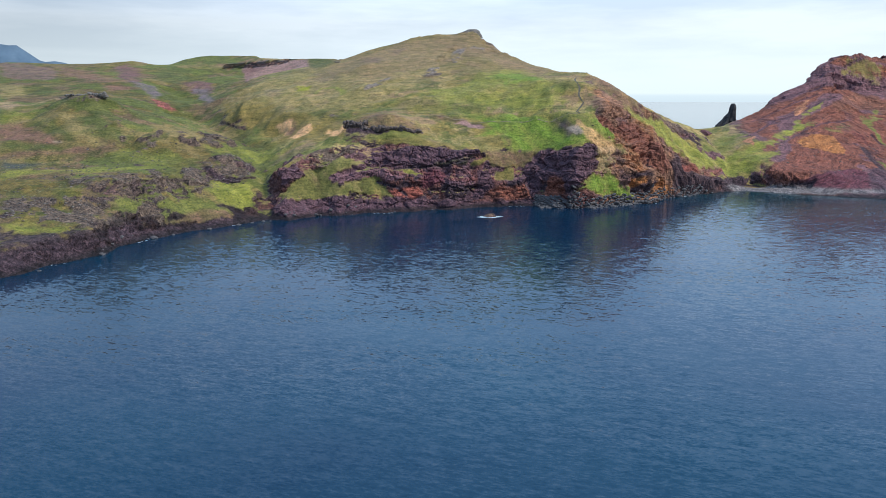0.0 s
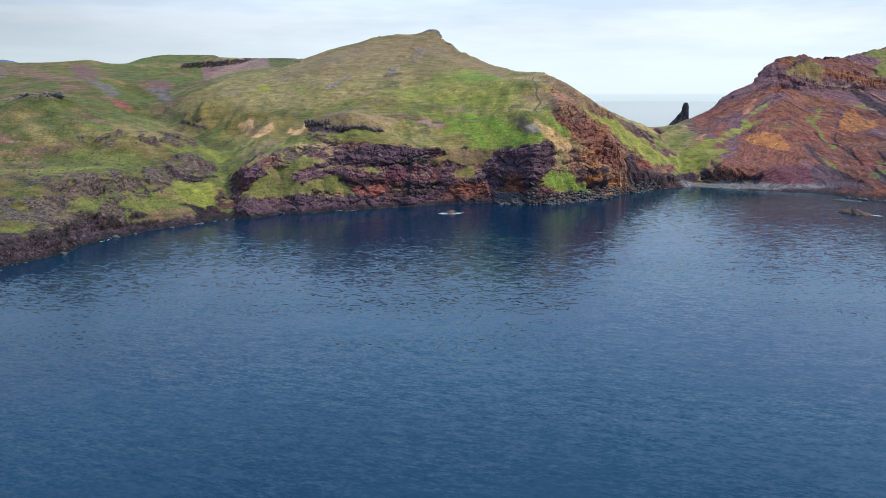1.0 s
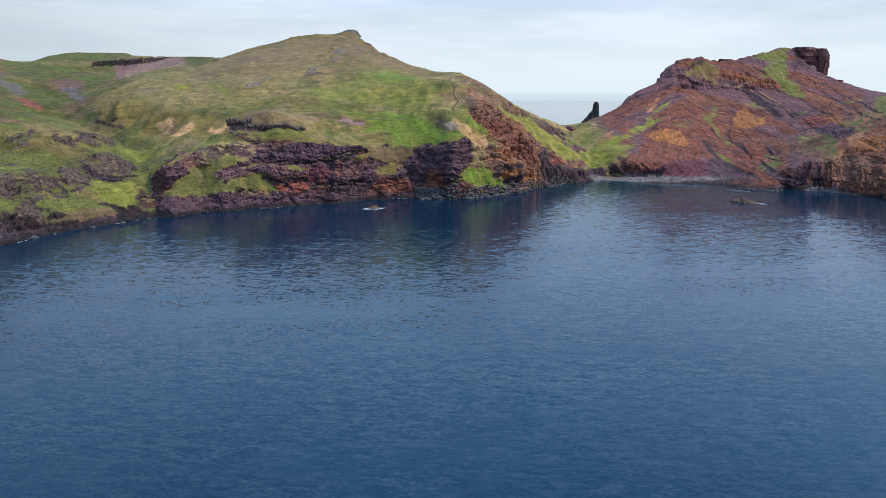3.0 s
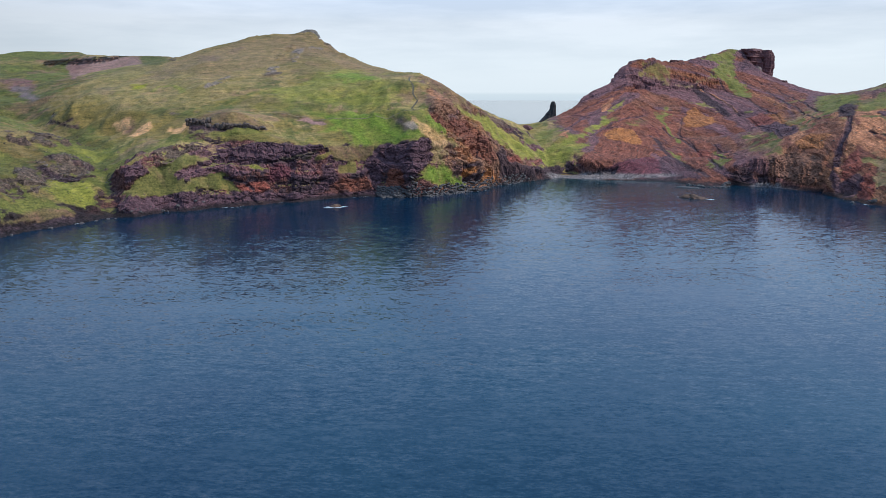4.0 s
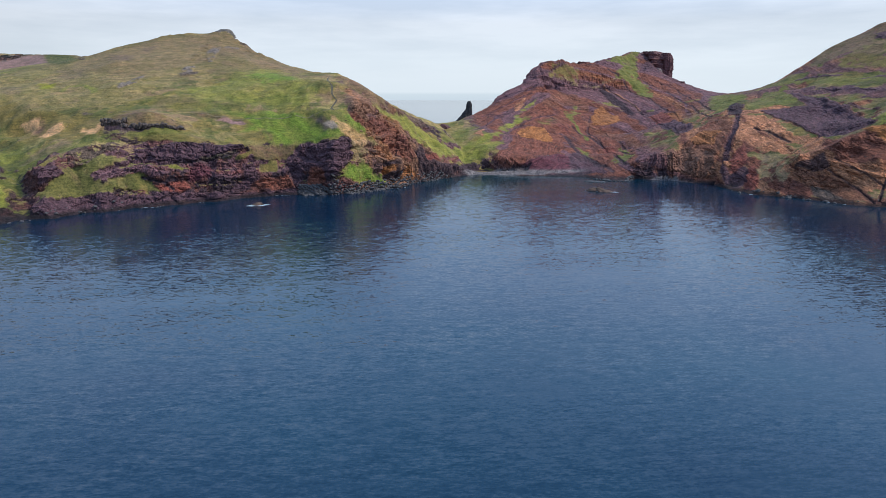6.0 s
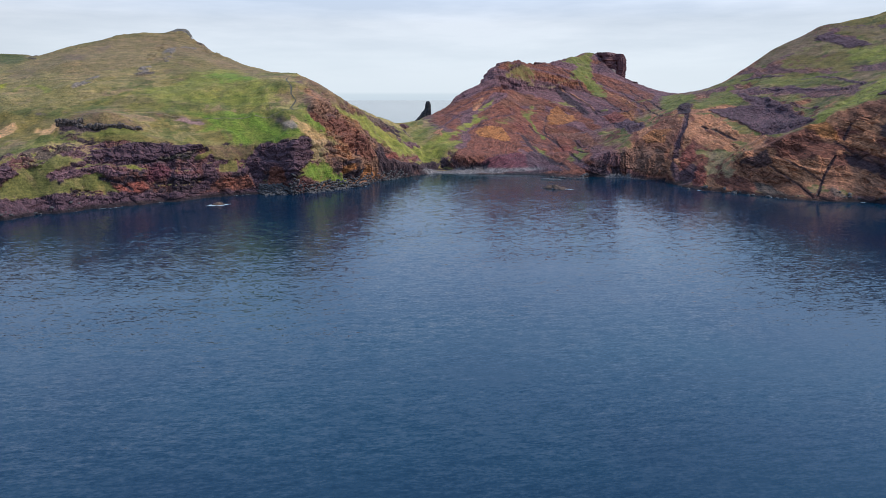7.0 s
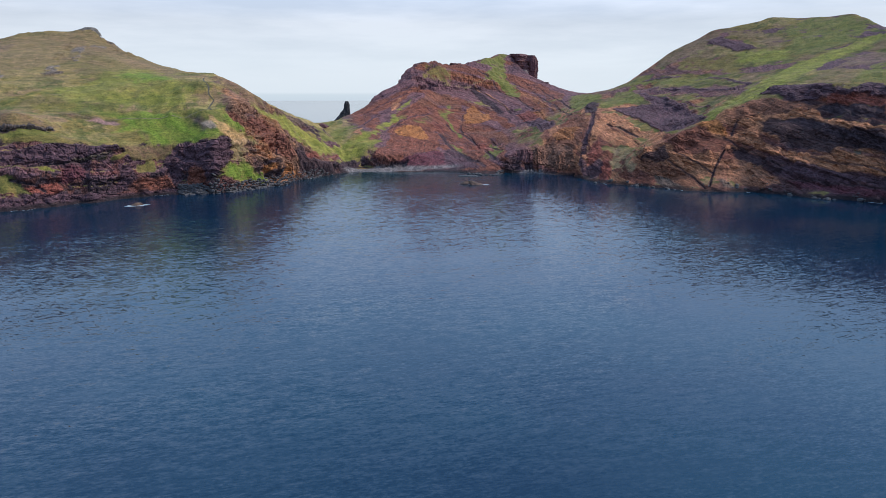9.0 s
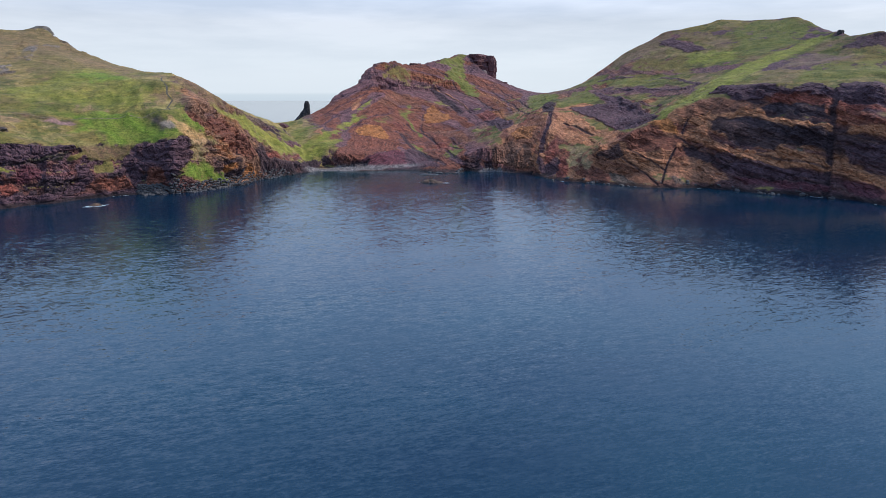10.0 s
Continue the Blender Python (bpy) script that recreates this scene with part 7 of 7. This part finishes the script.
def varied(name, stops):
    m, t, p = material(name)
    g = t.nodes.new("ShaderNodeNewGeometry")
    c = ramp(t, g.outputs["Random Per Island"], stops)
    f = ramp(t, noise_at(t, 2.5, 4.0, 0.7), [(0.3, (0.6, 0.6, 0.6)), (0.7, (1.3, 1.3, 1.3))])
    link(t, multiply(t, c.outputs[0], f.outputs[0]), p.inputs["Base Color"])
    p.inputs["Roughness"].default_value = 0.9
    return m


SHRUB = varied("shrubs", [(0.0, (0.075, 0.090, 0.026)), (0.2, (0.120, 0.120, 0.036)), (0.7, (0.165, 0.155, 0.062)), (1.0, (0.260, 0.215, 0.115))])
RUBBLE = varied("rubble", [(0.0, (0.045, 0.035, 0.033)), (0.6, (0.105, 0.080, 0.070)), (1.0, (0.190, 0.155, 0.135))])
grassy = smooth(0.5, 0.2, rock) * (0.15 + smooth(0.48, 0.62, fbm(PX, PY, 16, 4, 401)))
clumps("shrubs", "low olive and dark green shrubs and grass tussocks on the slopes", "shrubs", SHRUB, grassy * (0.35 + 0.9 * west), 9000, (0.15, 0.62), 0.42, 7, 0.35)
stones = (west * smooth(50, 30, PZ) * smooth(10, 18, PZ) * (0.2 + 2.2 * smooth(0.2, 0.8, rock)) + 0.10 * smooth(0.3, 0.8, rock) + 0.004 * (1 - rock)) * smooth(1.6, 0.9, slope)
clumps("rubble", "scattered grey stones and rubble in the turf", "stones", RUBBLE, stones, 4000, (0.2, 0.7), 0.6, 11, 0.3)

clumps("scree", "dark grey scree of small basalt blocks along the shore", "scree", SHORE_STONE, 0.4 + smooth(130, 120, PX), 2600, (0.35, 1.3), 0.7, 13, 0.3, low_scree)


def ribbon(name, line, width, mat, label, seed, lift=0.25):
    pts = along(line, 2.0)
    bm = bmesh.new()
    rows = []
    for i, q in enumerate(pts):
        d = pts[min(i + 1, len(pts) - 1)] - pts[max(i - 1, 0)]
        side = Vector((-d[1], d[0])).normalized()
        wob = 0.5 * noise.noise(Vector((i * 0.13, seed, 0)))
        w = width * (0.8 + 0.5 * noise.noise(Vector((i * 0.4, seed, 3))))
        x, y = q[0] + side.x * wob, q[1] + side.y * wob
        row = []
        for k in (-1, 0, 1):
            px, py = x + side.x * w * k / 2, y + side.y * w * k / 2
            row.append(bm.verts.new((px, py, ground_z(px, py) + lift)))
        rows.append(row)
    for a, b in zip(rows, rows[1:]):
        for k in (0, 1):
            bm.faces.new((a[k], a[k + 1], b[k + 1], b[k]))
    tagged(new(name, mesh_of(name, bm, mat, True)), label, "footpath", kind="structure")


EARTH_PATH = stone_material("trodden_earth", (0.150, 0.115, 0.068), (0.260, 0.200, 0.125))
WORN_PATH = stone_material("stony_track", (0.050, 0.042, 0.032), (0.135, 0.110, 0.085))
ribbon("footpath", [(97, 512), (94, 505), (93, 496), (95, 488), (93, 481), (95, 474), (91, 468), (88, 463), (89, 455)], 1.3, WORN_PATH, "dark stony footpath climbing the grassy hill", 1)
ribbon("footpath", [(-56, 487), (-36, 481), (-9, 478), (25, 471), (62, 462), (88, 455)], 0.6, EARTH_PATH, "pale trodden path along the hillside terrace", 2)
ribbon("footpath", [(224, 598), (216, 575), (214, 552), (217, 532)], 1.2, EARTH_PATH, "faint path from the saddle down the gully", 3)

# broken white edge where the swell meets the shore
gen = random.Random(9)
bm = bmesh.new()
shore = along(COAST_WEST + COAST_HILL[1:], 1.5)
shore2 = along(COAST_EAST[2:], 1.5)
for pts in (shore, shore2):
    for i in range(2, len(pts) - 2):
        if noise.noise(Vector((i * 0.09, 2.0, 0))) < 0.22 or gen.random() < 0.55:
            continue
        q = pts[i]
        sx, sy = lookup(field_gx, q[0:1], q[1:2])[0], lookup(field_gy, q[0:1], q[1:2])[0]
        n = math.hypot(sx, sy) or 1
        # step out to where the ground meets the water
        x, y = q[0], q[1]
        for _ in range(14):
            h = lookup(FIELD, np.array([x]), np.array([y]))[0]
            x, y = x - sx / n * (0.6 if h > 0 else -0.6), y - sy / n * (0.6 if h > 0 else -0.6)
        x, y = x - sx / n * 1.0, y - sy / n * 1.0
        r = gen.uniform(0.3, 0.9) * (1.7 if pts is shore2 else 1.2)
        tx, ty = -sy / n, sx / n
        vs = []
        for k in range(8):
            a = 2 * math.pi * k / 8
            w = 1 + 0.5 * (gen.random() - 0.5)
            u, v = 1.5 * r * w * math.cos(a), 0.45 * r * w * math.sin(a)
            vs.append(bm.verts.new((x + tx * u - ty * v, y + ty * u + tx * v, 0.04 + 0.004 * (i % 5))))
        bm.faces.new(vs)
tagged(new("shore_foam", mesh_of("shore_foam", bm, FOAM)), "thin broken white foam along the rocks", "foam", kind="stuff")

# far mountains across the water, the blue of the haze put into their colour
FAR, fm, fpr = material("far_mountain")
haze_col = ramp(fm, noise_at(fm, 0.006, 6.0, 0.65, (1, 1, 1.5)), [(0.35, (0.055, 0.090, 0.135)), (0.65, (0.105, 0.150, 0.200))])
link(fm, haze_col.outputs[0], fpr.inputs["Base Color"])
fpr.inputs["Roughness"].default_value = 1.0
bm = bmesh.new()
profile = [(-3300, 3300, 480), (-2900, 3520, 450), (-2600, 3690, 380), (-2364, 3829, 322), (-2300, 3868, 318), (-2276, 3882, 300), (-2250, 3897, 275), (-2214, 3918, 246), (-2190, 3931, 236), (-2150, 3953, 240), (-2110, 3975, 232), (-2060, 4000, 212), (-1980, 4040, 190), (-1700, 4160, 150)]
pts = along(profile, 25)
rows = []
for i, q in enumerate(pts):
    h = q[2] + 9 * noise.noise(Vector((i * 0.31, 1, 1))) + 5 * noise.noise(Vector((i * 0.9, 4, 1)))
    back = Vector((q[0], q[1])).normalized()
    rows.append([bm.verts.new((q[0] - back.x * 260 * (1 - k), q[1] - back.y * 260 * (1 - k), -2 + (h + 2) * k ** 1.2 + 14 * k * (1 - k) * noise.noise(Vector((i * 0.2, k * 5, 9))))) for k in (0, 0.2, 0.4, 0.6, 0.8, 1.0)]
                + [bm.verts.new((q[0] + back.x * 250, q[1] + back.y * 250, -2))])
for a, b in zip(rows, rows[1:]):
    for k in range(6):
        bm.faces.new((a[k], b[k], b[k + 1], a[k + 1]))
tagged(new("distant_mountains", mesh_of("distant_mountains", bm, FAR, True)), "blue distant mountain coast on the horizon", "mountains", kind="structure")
